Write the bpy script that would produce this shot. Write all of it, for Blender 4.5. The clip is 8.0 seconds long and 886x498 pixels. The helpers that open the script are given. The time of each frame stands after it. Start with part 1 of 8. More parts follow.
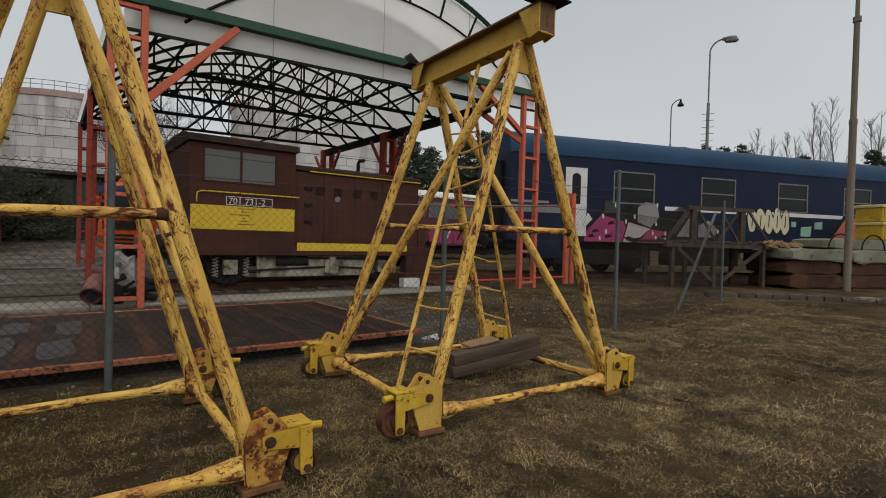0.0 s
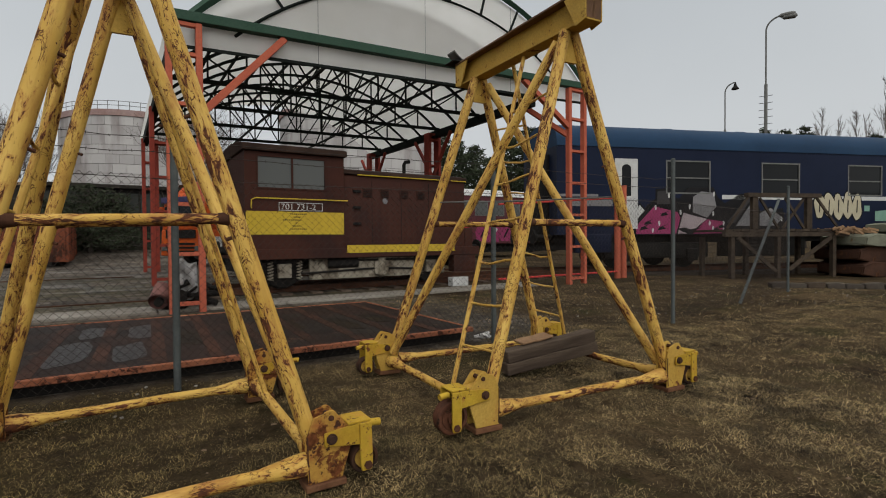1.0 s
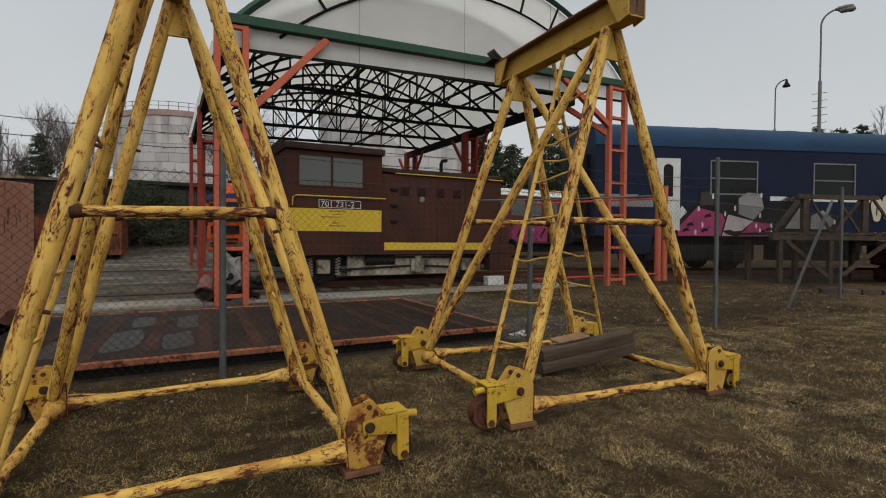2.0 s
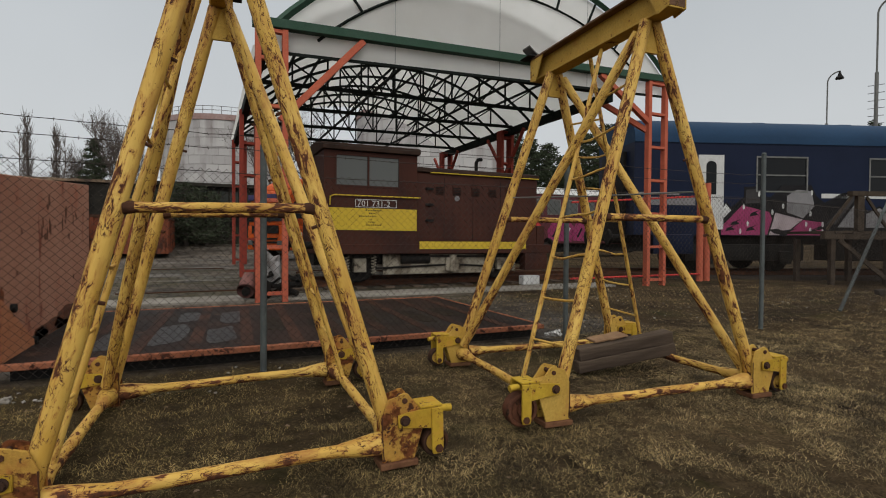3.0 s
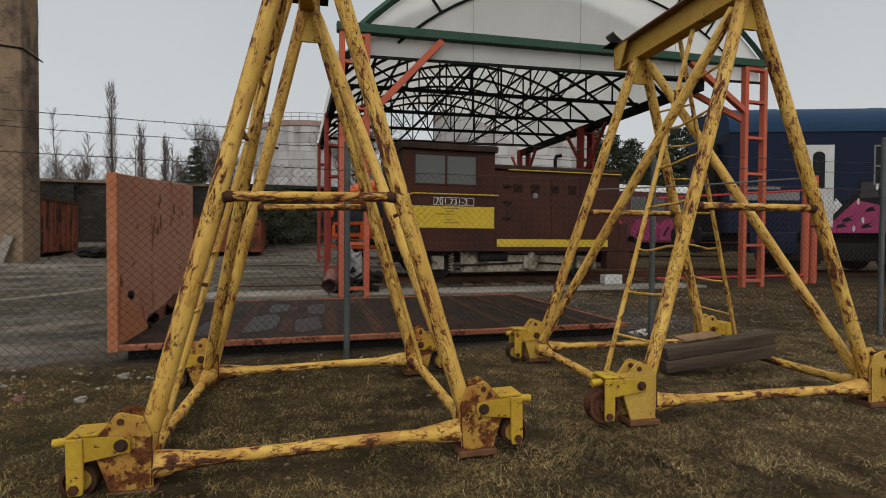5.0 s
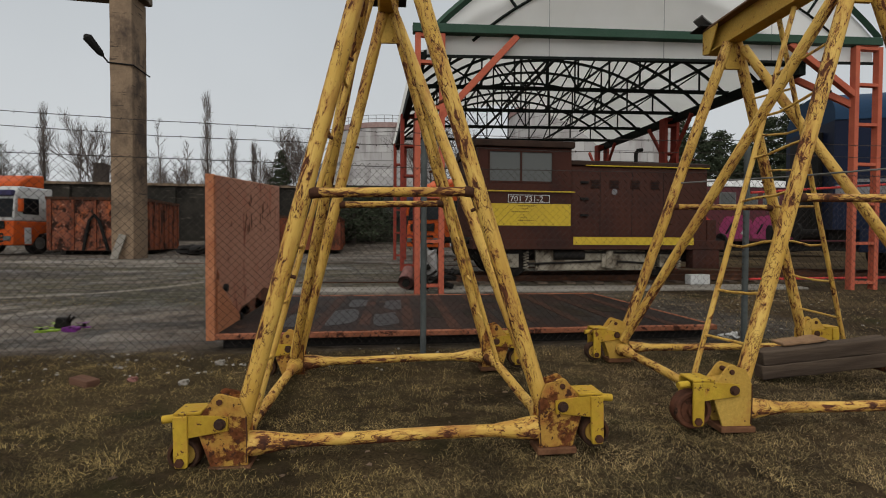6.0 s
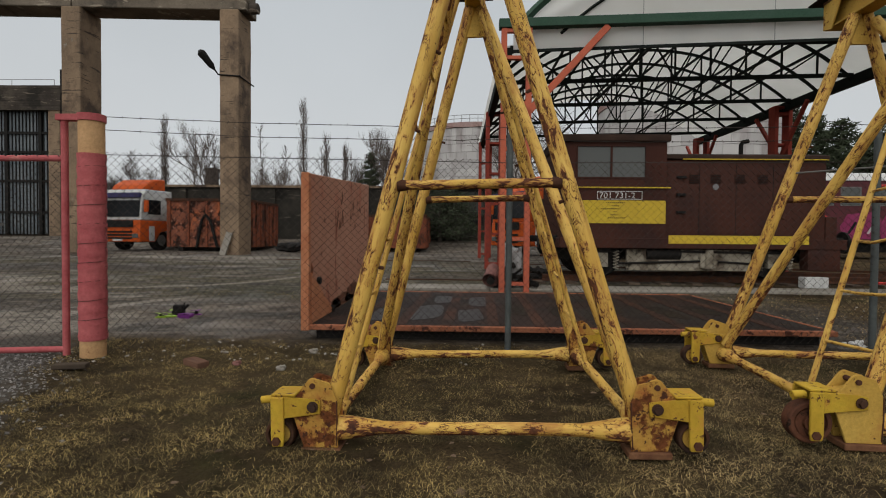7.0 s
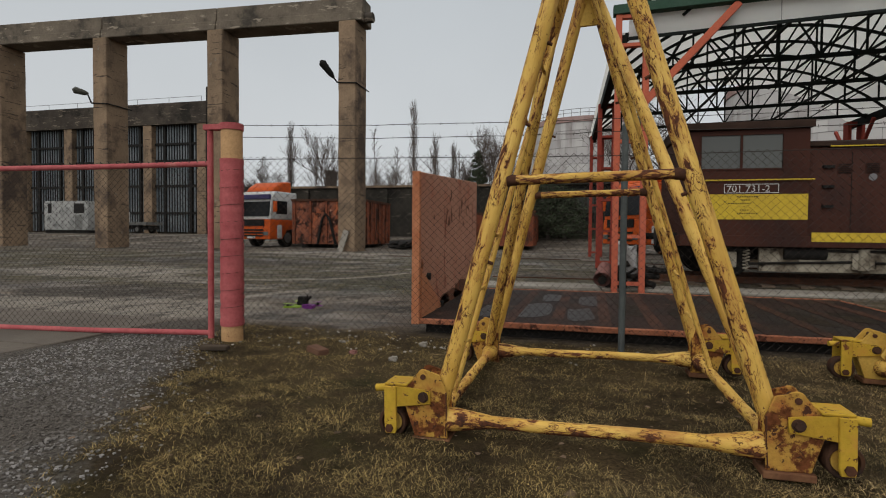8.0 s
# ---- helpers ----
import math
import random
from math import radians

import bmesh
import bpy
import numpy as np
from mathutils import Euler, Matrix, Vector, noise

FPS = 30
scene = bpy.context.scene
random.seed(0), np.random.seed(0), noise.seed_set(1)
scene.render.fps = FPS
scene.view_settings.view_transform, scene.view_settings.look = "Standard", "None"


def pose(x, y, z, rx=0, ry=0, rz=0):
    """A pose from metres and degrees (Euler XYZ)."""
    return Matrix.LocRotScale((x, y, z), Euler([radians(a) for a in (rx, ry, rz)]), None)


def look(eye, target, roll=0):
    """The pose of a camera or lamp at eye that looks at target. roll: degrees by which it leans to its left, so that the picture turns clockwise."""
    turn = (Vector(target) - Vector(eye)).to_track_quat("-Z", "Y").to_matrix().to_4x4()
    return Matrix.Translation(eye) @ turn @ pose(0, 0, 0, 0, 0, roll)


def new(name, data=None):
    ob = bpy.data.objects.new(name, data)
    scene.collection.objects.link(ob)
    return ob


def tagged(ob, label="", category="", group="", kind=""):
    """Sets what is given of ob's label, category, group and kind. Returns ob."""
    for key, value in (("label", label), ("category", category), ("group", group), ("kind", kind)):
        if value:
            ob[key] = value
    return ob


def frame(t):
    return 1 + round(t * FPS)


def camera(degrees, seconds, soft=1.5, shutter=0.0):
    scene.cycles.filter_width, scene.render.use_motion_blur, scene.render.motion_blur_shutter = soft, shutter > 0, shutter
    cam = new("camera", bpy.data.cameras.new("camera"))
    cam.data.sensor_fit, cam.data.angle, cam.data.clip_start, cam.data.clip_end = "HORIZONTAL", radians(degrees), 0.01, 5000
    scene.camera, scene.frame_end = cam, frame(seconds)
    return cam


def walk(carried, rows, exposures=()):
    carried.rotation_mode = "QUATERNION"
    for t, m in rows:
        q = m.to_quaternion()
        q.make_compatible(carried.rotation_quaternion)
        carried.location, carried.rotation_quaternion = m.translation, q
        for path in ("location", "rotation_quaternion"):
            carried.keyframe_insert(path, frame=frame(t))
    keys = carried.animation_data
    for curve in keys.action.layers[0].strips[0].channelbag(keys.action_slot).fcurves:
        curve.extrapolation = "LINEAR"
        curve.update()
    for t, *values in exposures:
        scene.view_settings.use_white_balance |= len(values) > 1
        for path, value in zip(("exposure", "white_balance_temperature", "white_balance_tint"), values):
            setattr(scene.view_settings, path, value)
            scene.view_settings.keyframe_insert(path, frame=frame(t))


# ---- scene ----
# ---- camera and walk ----
cam = camera(81.6, 8.0, soft=1.05)
# seconds, x, y, z, yaw, pitch, roll
ROWS = [
    (0.0, 0.038, 0.011, 1.220, -37.63, -0.92, 1.52),
    (0.5, 0.056, 0.071, 1.202, -34.85, -0.94, 0.56),
    (1.0, 0.024, 0.040, 1.203, -32.43, -1.06, -0.42),
    (1.5, -0.002, 0.021, 1.196, -30.42, -1.11, -0.02),
    (3.0, -0.015, -0.002, 1.162, -24.59, -1.16, 0.40),
    (3.5, -0.022, -0.003, 1.152, -22.59, -1.18, 0.24),
    (4.0, -0.024, -0.002, 1.136, -20.56, -1.19, 0.08),
    (5.5, -0.029, 0.007, 1.084, -12.55, -1.23, 0.44),
    (6.0, -0.048, 0.006, 1.074, -7.88, -1.33, 0.33),
    (6.5, -0.049, 0.011, 1.054, -3.11, -1.39, 0.72),
    (7.0, -0.052, 0.027, 1.037, 1.52, -1.45, 0.52),
    (7.5, -0.060, 0.024, 1.030, 6.85, -1.63, 0.46),
    (8.0, -0.064, 0.028, 1.023, 13.41, -1.77, 0.52),
]
walk(cam, [(t, pose(x, y, z, 90 + p, 0, yaw) @ pose(0, 0, 0, 0, 0, r)) for t, x, y, z, yaw, p, r in ROWS])

# ---- world and sun: heavy overcast ----
world = bpy.data.worlds.new("overcast")
scene.world = world
world.use_nodes = True
wn, wl = world.node_tree.nodes, world.node_tree.links
sky = wn.new("ShaderNodeTexSky")
sky.sky_type, sky.sun_disc = "NISHITA", False
sky.sun_elevation, sky.sun_rotation = radians(32), radians(150)
sky.dust_density, sky.air_density = 4.0, 1.0
hsv = wn.new("ShaderNodeHueSaturation")
hsv.inputs["Saturation"].default_value = 0.25
hsv.inputs["Value"].default_value = 0.05
tc = wn.new("ShaderNodeTexCoord")
sep = wn.new("ShaderNodeSeparateXYZ")
ramp = wn.new("ShaderNodeValToRGB")
# an overcast sky is several times brighter overhead than near the horizon
ramp.color_ramp.elements[0].position, ramp.color_ramp.elements[0].color = 0.0, (0.335, 0.347, 0.352, 1)
ramp.color_ramp.elements[1].position, ramp.color_ramp.elements[1].color = 1.0, (0.80, 0.785, 0.765, 1)
for p, c in ((0.20, (0.315, 0.33, 0.34, 1)), (0.46, (0.275, 0.294, 0.309, 1)), (0.62, (0.46, 0.46, 0.455, 1))):
    e = ramp.color_ramp.elements.new(p)
    e.color = c
cl = wn.new("ShaderNodeTexNoise")
cl.inputs["Scale"].default_value, cl.inputs["Detail"].default_value = 2.2, 5
cmix = wn.new("ShaderNodeMix")
cmix.data_type, cmix.blend_type = "RGBA", "OVERLAY"
cmix.inputs["Factor"].default_value = 0.10
wmix = wn.new("ShaderNodeMix")
wmix.data_type = "RGBA"
wmix.inputs["Factor"].default_value = 0.12
bg = wn["Background"]
bg.inputs["Strength"].default_value = 2.0
wl.new(sky.outputs[0], hsv.inputs["Color"])
wl.new(tc.outputs["Generated"], sep.inputs[0])
wl.new(tc.outputs["Generated"], cl.inputs["Vector"])
wl.new(sep.outputs["Z"], ramp.inputs[0])
wl.new(ramp.outputs[0], cmix.inputs["A"])
wl.new(cl.outputs["Fac"], cmix.inputs["B"])
wl.new(cmix.outputs["Result"], wmix.inputs["A"])
wl.new(hsv.outputs[0], wmix.inputs["B"])
wl.new(wmix.outputs["Result"], bg.inputs["Color"])
sun = new("sun", bpy.data.lights.new("sun", "SUN"))
sun.data.energy, sun.data.angle, sun.data.color = 1.3, radians(60), (1.0, 0.97, 0.93)
sun.matrix_world = look((-5, -14, 10), (0, 0, 0))
scene.view_settings.exposure = -0.06

# ---- helpers of this scene ----
def box(bm, x0, y0, z0, x1, y1, z1, m=None):
    vs = [bm.verts.new(Vector((x, y, z)) if m is None else m @ Vector((x, y, z))) for z in (z0, z1) for y in (y0, y1) for x in (x0, x1)]
    for f in ((0, 2, 3, 1), (4, 5, 7, 6), (0, 1, 5, 4), (2, 6, 7, 3), (0, 4, 6, 2), (1, 3, 7, 5)):
        bm.faces.new([vs[i] for i in f])
    return bm


def basis(p, q):
    w = (Vector(q) - Vector(p)).normalized()
    u = w.cross(Vector((0, 0, 1)) if abs(w.z) < 0.95 else Vector((1, 0, 0))).normalized()
    return u, w.cross(u), w


def run_layer(bm):
    return bm.verts.layers.float_vector.get("run") or bm.verts.layers.float_vector.new("run")


def tube(bm, p, q, r, n=12, r2=None, cap=True):
    lay = run_layer(bm)
    u, v, w = basis(p, q)
    r2 = r if r2 is None else r2
    rings = []
    for c, rr in ((Vector(p), r), (Vector(q), r2)):
        rings.append([bm.verts.new(c + rr * (math.cos(2 * math.pi * i / n) * u + math.sin(2 * math.pi * i / n) * v)) for i in range(n)])
    for i in range(n):
        j = (i + 1) % n
        bm.faces.new((rings[0][i], rings[0][j], rings[1][j], rings[1][i]))
    start = 7.3 * p[0] + 3.1 * p[1] + 1.7 * p[2]
    for k, ring in enumerate(rings):
        for i, b in enumerate(ring):
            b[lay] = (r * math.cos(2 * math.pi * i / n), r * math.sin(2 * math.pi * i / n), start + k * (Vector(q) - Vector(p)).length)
    if cap:
        bm.faces.new(rings[0][::-1])
        bm.faces.new(rings[1])
    return bm


def pipe(bm, pts, r, n=8, radii=None):
    """A bent pipe through pts."""
    pts = [Vector(p) for p in pts]
    lay = run_layer(bm)
    gone = 7.3 * pts[0].x + 3.1 * pts[0].y + 1.7 * pts[0].z
    rings = []
    ref = None
    for k, p in enumerate(pts):
        d = (pts[min(k + 1, len(pts) - 1)] - pts[max(k - 1, 0)]).normalized()
        if ref is None:
            ref = d.cross(Vector((0, 0, 1)) if abs(d.z) < 0.9 else Vector((1, 0, 0))).normalized()
        ref = (ref - d * ref.dot(d)).normalized()
        v = d.cross(ref)
        rr = radii[k] if radii else r
        gone += (p - pts[k - 1]).length if k else 0.0
        rings.append([bm.verts.new(p + rr * (math.cos(2 * math.pi * i / n) * ref + math.sin(2 * math.pi * i / n) * v)) for i in range(n)])
        for i, b in enumerate(rings[-1]):
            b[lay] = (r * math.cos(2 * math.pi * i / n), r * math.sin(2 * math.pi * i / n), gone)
    for a, b in zip(rings, rings[1:]):
        for i in range(n):
            j = (i + 1) % n
            bm.faces.new((a[i], a[j], b[j], b[i]))
    bm.faces.new(rings[0][::-1])
    bm.faces.new(rings[-1])
    return bm


def bar(bm, p, q, w, h):
    """A square bar from p to q, w across and h high."""
    u, v, _ = basis(p, q)
    vs = [bm.verts.new(Vector(c) + su * u * w / 2 + sv * v * h / 2) for c in (p, q) for su, sv in ((-1, -1), (1, -1), (1, 1), (-1, 1))]
    for f in ((3, 2, 1, 0), (4, 5, 6, 7), (0, 1, 5, 4), (1, 2, 6, 5), (2, 3, 7, 6), (3, 0, 4, 7)):
        bm.faces.new([vs[i] for i in f])
    return bm


def prism(bm, pts, axis, a, b):
    """A polygon of (u, v) pairs drawn out along an axis from a to b."""
    def at(u, v, d):
        return {"x": (d, u, v), "y": (u, d, v), "z": (u, v, d)}[axis]
    lo = [bm.verts.new(at(u, v, a)) for u, v in pts]
    hi = [bm.verts.new(at(u, v, b)) for u, v in pts]
    bm.faces.new(lo[::-1])
    bm.faces.new(hi)
    n = len(pts)
    for i in range(n):
        j = (i + 1) % n
        bm.faces.new((lo[i], lo[j], hi[j], hi[i]))
    return bm


def blob(bm, c, r, jit=0.25, sub=2, squash=(1, 1, 1)):
    got = bmesh.ops.create_icosphere(bm, subdivisions=sub, radius=1)
    for v in got["verts"]:
        k = 1 + jit * noise.noise(v.co * 1.7 + Vector(c))
        v.co = Vector((v.co.x * r * squash[0] * k, v.co.y * r * squash[1] * k, v.co.z * r * squash[2] * k)) + Vector(c)
    return bm


def soft(bm, w, seg=2):
    bmesh.ops.bevel(bm, geom=bm.edges[:], offset=w, segments=seg, affect="EDGES", profile=0.6, clamp_overlap=True)
    return bm


def root_place(ob):
    v = Vector((0, 0, 0))
    while ob is not None:
        v += ob.location
        ob = ob.parent
    return v


def mesh_of(name, bm, material, at=(0, 0, 0), smooth=True):
    at = Vector(at)
    for v in bm.verts:
        v.co -= at
    bmesh.ops.recalc_face_normals(bm, faces=bm.faces[:])
    me = bpy.data.meshes.new(name)
    bm.to_mesh(me)
    bm.free()
    me.materials.append(material)
    if smooth:
        for p in me.polygons:
            p.use_smooth = True
        me.set_sharp_from_angle(angle=radians(35))
    return me


def thing(name, at, label, category, group=""):
    ob = new(name)
    ob.location = at
    ob.empty_display_size = 0.1
    return tagged(ob, label, category, group)


def part(name, bm, material, parent, label="", smooth=True):
    ob = new(name, mesh_of(name, bm, material, root_place(parent), smooth))
    ob.parent = parent
    if label:
        ob["label"] = label
    return ob


def single(name, bm, material, label, category, group="", kind="", at=None, smooth=True):
    at = Vector(at) if at else Vector((0, 0, 0))
    ob = new(name, mesh_of(name, bm, material, at, smooth))
    ob.location = at
    return tagged(ob, label, category, group, kind)


def rise(y):
    """The ground's height: flat by the fence, climbing gently over the yard, level past the columns, then up to the far wall."""
    k = max(0.0, y - 6.6)
    if k < 4:
        return 0.025 * k * k / 8
    if y < 19:
        return 0.025 * (k - 2)
    return 0.26 - 0.06 * min(1.0, (y - 19) / 4) + 0.55 * min(1.0, max(0.0, (y - 27) / 5))


# ---- materials ----
def surface(name, c1, c2, scale=3.0, rough=(0.6, 0.9), metal=0.0, bump=0.15, fine=40.0, spots=None, spot_scale=2.0, spot_at=0.58, spot_rough=0.9,
            streak=False, vary=0.0, stains=None, stain_at=0.6, stain_scale=0.8, sharp=0.06, spec=0.08, flakes=None, flake_scale=16.0, flake_at=0.60, along=None):
    """Two tones in a broad cloud, a fine grain, sharp-edged spots (rust, chipped paint) and broad stains."""
    m = bpy.data.materials.new(name)
    m.use_nodes = True
    nt = m.node_tree
    N, L = nt.nodes, nt.links
    b = N["Principled BSDF"]
    b.inputs["Metallic"].default_value = metal
    b.inputs["Specular IOR Level"].default_value = spec
    tc = N.new("ShaderNodeTexCoord")
    src = tc.outputs["Object"]
    if streak:
        mp = N.new("ShaderNodeMapping")
        mp.inputs["Scale"].default_value = (1, 1, 0.12) if streak is True else streak
        L.new(src, mp.inputs["Vector"])
        src = mp.outputs[0]

    def nz(s, d=6, r=0.6, vec=None):
        n = N.new("ShaderNodeTexNoise")
        n.inputs["Scale"].default_value, n.inputs["Detail"].default_value, n.inputs["Roughness"].default_value = s, d, r
        L.new(vec or src, n.inputs["Vector"])
        return n.outputs["Fac"]

    def ramped(fac, a, z):
        r = N.new("ShaderNodeMapRange")
        r.inputs["From Min"].default_value, r.inputs["From Max"].default_value = a, z
        L.new(fac, r.inputs["Value"])
        return r.outputs[0]

    def mix(fac, a, z):
        x = N.new("ShaderNodeMix")
        x.data_type = "RGBA"
        L.new(fac, x.inputs["Factor"])
        for sock, val in (("A", a), ("B", z)):
            if isinstance(val, tuple):
                x.inputs[sock].default_value = (*val, 1)
            else:
                L.new(val, x.inputs[sock])
        return x.outputs["Result"]

    broad, grain = nz(scale), nz(fine, 4, 0.7)
    col = mix(ramped(broad, 0.35, 0.65), c1, c2)
    dark = N.new("ShaderNodeMix")
    dark.data_type, dark.blend_type = "RGBA", "MULTIPLY"
    dark.inputs["Factor"].default_value = 0.35
    L.new(col, dark.inputs["A"])
    L.new(ramped(grain, 0.2, 0.75), dark.inputs["B"])
    col = dark.outputs["Result"]
    rgh = ramped(grain, 0.25, 0.75)
    rr = N.new("ShaderNodeMapRange")
    rr.inputs["To Min"].default_value, rr.inputs["To Max"].default_value = rough
    L.new(rgh, rr.inputs["Value"])
    rgh = rr.outputs[0]
    if stains:
        col = mix(ramped(nz(stain_scale, 5, 0.65), stain_at, stain_at + 0.12), col, stains)
    if spots:
        fac = ramped(nz(spot_scale, 8, 0.72), spot_at, spot_at + sharp)
        tone = mix(ramped(nz(spot_scale * 5, 4), 0.35, 0.65), spots, tuple(v * 0.45 for v in spots))
        col = mix(fac, col, tone)
        mr = N.new("ShaderNodeMix")
        L.new(fac, mr.inputs["Factor"])
        L.new(rgh, mr.inputs["A"])
        mr.inputs["B"].default_value = spot_rough
        rgh = mr.outputs["Result"]
    if flakes:
        vec = src
        if along:
            mp2 = N.new("ShaderNodeMapping")
            mp2.inputs["Scale"].default_value = along
            L.new(tc.outputs["Object"], mp2.inputs["Vector"])
            vec = mp2.outputs[0]
        col = mix(ramped(nz(flake_scale, 5, 0.65, vec), flake_at, flake_at + 0.035), col, flakes)
    if vary:
        oi = N.new("ShaderNodeObjectInfo")
        hs = N.new("ShaderNodeHueSaturation")
        vr = N.new("ShaderNodeMapRange")
        vr.inputs["To Min"].default_value, vr.inputs["To Max"].default_value = 1 - vary, 1 + vary
        L.new(oi.outputs["Random"], vr.inputs["Value"])
        L.new(vr.outputs[0], hs.inputs["Value"])
        L.new(col, hs.inputs["Color"])
        col = hs.outputs[0]
    L.new(col, b.inputs["Base Color"])
    L.new(rgh, b.inputs["Roughness"])
    if bump:
        bp = N.new("ShaderNodeBump")
        bp.inputs["Strength"].default_value, bp.inputs["Distance"].default_value = bump, 0.02
        add = N.new("ShaderNodeMath")
        L.new(broad, add.inputs[0])
        L.new(grain, add.inputs[1])
        L.new(add.outputs[0], bp.inputs["Height"])
        L.new(bp.outputs[0], b.inputs["Normal"])
    return m


def glass(name, tint=(0.02, 0.025, 0.03), rough=0.08):
    m = bpy.data.materials.new(name)
    m.use_nodes = True
    b = m.node_tree.nodes["Principled BSDF"]
    b.inputs["Base Color"].default_value = (*tint, 1)
    b.inputs["Roughness"].default_value = rough
    b.inputs["Specular IOR Level"].default_value = 0.14
    return m


def pipe_paint(name, worn):
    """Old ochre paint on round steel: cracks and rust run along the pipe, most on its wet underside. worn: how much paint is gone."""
    m = bpy.data.materials.new(name)
    m.use_nodes = True
    N, L = m.node_tree.nodes, m.node_tree.links
    b = N["Principled BSDF"]
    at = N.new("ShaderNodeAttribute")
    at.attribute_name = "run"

    def vec(sx, sy, sz):
        mp = N.new("ShaderNodeMapping")
        mp.inputs["Scale"].default_value = (sx, sy, sz)
        L.new(at.outputs["Vector"], mp.inputs["Vector"])
        return mp.outputs[0]

    def nz(v, s, d=6, r=0.6, warp=0.0):
        n = N.new("ShaderNodeTexNoise")
        n.inputs["Scale"].default_value, n.inputs["Detail"].default_value, n.inputs["Roughness"].default_value, n.inputs["Distortion"].default_value = s, d, r, warp
        L.new(v, n.inputs["Vector"])
        return n.outputs["Fac"]

    def rng(v, a, z, hi=1.0):
        r = N.new("ShaderNodeMapRange")
        r.inputs["From Min"].default_value, r.inputs["From Max"].default_value, r.inputs["To Max"].default_value = a, z, hi
        L.new(v, r.inputs["Value"])
        return r.outputs[0]

    def op(kind, a, z):
        x = N.new("ShaderNodeMath")
        x.operation = kind
        for i, v in enumerate((a, z)):
            if isinstance(v, (int, float)):
                x.inputs[i].default_value = v
            else:
                L.new(v, x.inputs[i])
        return x.outputs[0]

    def mix(f, a, z):
        x = N.new("ShaderNodeMix")
        x.data_type = "RGBA"
        L.new(f, x.inputs["Factor"])
        for s, v in (("A", a), ("B", z)):
            if isinstance(v, tuple):
                x.inputs[s].default_value = (*v, 1)
            else:
                L.new(v, x.inputs[s])
        return x.outputs["Result"]

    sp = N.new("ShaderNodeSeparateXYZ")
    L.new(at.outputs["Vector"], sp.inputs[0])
    even, long_, fibre = vec(1, 1, 1), vec(1, 1, 0.30), vec(1, 1, 0.07)
    col = mix(rng(nz(vec(1, 1, 0.4), 5.0, 4), 0.36, 0.64), (0.64, 0.42, 0.105), (0.50, 0.295, 0.055))
    col = mix(rng(nz(fibre, 26, 4), 0.50, 0.72, 0.6), col, (0.36, 0.19, 0.045))
    col = mix(rng(nz(long_, 9, 5), 0.55, 0.68, 0.35 + 0.35 * worn), col, (0.33, 0.15, 0.04))
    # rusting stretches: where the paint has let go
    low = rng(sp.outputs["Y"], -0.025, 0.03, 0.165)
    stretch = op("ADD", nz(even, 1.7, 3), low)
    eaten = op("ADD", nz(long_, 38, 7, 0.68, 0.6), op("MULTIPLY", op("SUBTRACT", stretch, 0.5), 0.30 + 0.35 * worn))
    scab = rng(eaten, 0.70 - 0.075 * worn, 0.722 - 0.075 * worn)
    # hair cracks
    web = op("ABSOLUTE", op("SUBTRACT", nz(vec(1, 1, 0.33), 30, 4, 0.6, 1.2), 0.5), 0.0)
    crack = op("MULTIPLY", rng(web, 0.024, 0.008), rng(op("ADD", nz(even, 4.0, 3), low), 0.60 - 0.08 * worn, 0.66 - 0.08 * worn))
    pit = rng(nz(vec(1, 1, 0.6), 70, 3), 0.685, 0.71)
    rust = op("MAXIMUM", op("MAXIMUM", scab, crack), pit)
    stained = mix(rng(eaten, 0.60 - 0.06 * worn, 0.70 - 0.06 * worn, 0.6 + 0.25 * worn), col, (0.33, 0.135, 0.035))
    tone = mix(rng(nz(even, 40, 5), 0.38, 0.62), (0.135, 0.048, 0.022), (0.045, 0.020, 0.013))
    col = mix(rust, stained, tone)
    L.new(col, b.inputs["Base Color"])
    L.new(rng(rust, -1.2, 1.0, 0.92), b.inputs["Roughness"])
    b.inputs["Specular IOR Level"].default_value = 0.15
    bp = N.new("ShaderNodeBump")
    bp.inputs["Strength"].default_value, bp.inputs["Distance"].default_value = 0.35, 0.004
    L.new(op("SUBTRACT", nz(even, 60, 4), rust), bp.inputs["Height"])
    L.new(bp.outputs[0], b.inputs["Normal"])
    return m


RUST = (0.16, 0.06, 0.025)
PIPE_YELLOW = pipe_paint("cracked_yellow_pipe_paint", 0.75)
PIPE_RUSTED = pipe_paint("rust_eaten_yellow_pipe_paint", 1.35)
SOLE = surface("rusty_sole_plate", (0.20, 0.098, 0.05), (0.12, 0.055, 0.03), 8, (0.7, 0.9), bump=0.3, spots=(0.34, 0.19, 0.05), spot_scale=10, spot_at=0.62)
WHEEL_RUST = surface("rusty_wheel_steel", (0.15, 0.062, 0.035), (0.085, 0.038, 0.024), 9, (0.6, 0.85), 0.2, bump=0.25, fine=50, spots=(0.045, 0.028, 0.02), spot_scale=14, spot_at=0.55)
YELLOW = surface("yellow_paint", (0.57, 0.37, 0.085), (0.47, 0.275, 0.05), 3.5, (0.45, 0.75), bump=0.2, fine=60, spots=RUST, spot_scale=8, spot_at=0.60, sharp=0.04, stains=(0.40, 0.21, 0.05), stain_at=0.56, stain_scale=3.2, vary=0.05, flakes=(0.075, 0.035, 0.018), flake_scale=34, flake_at=0.64)
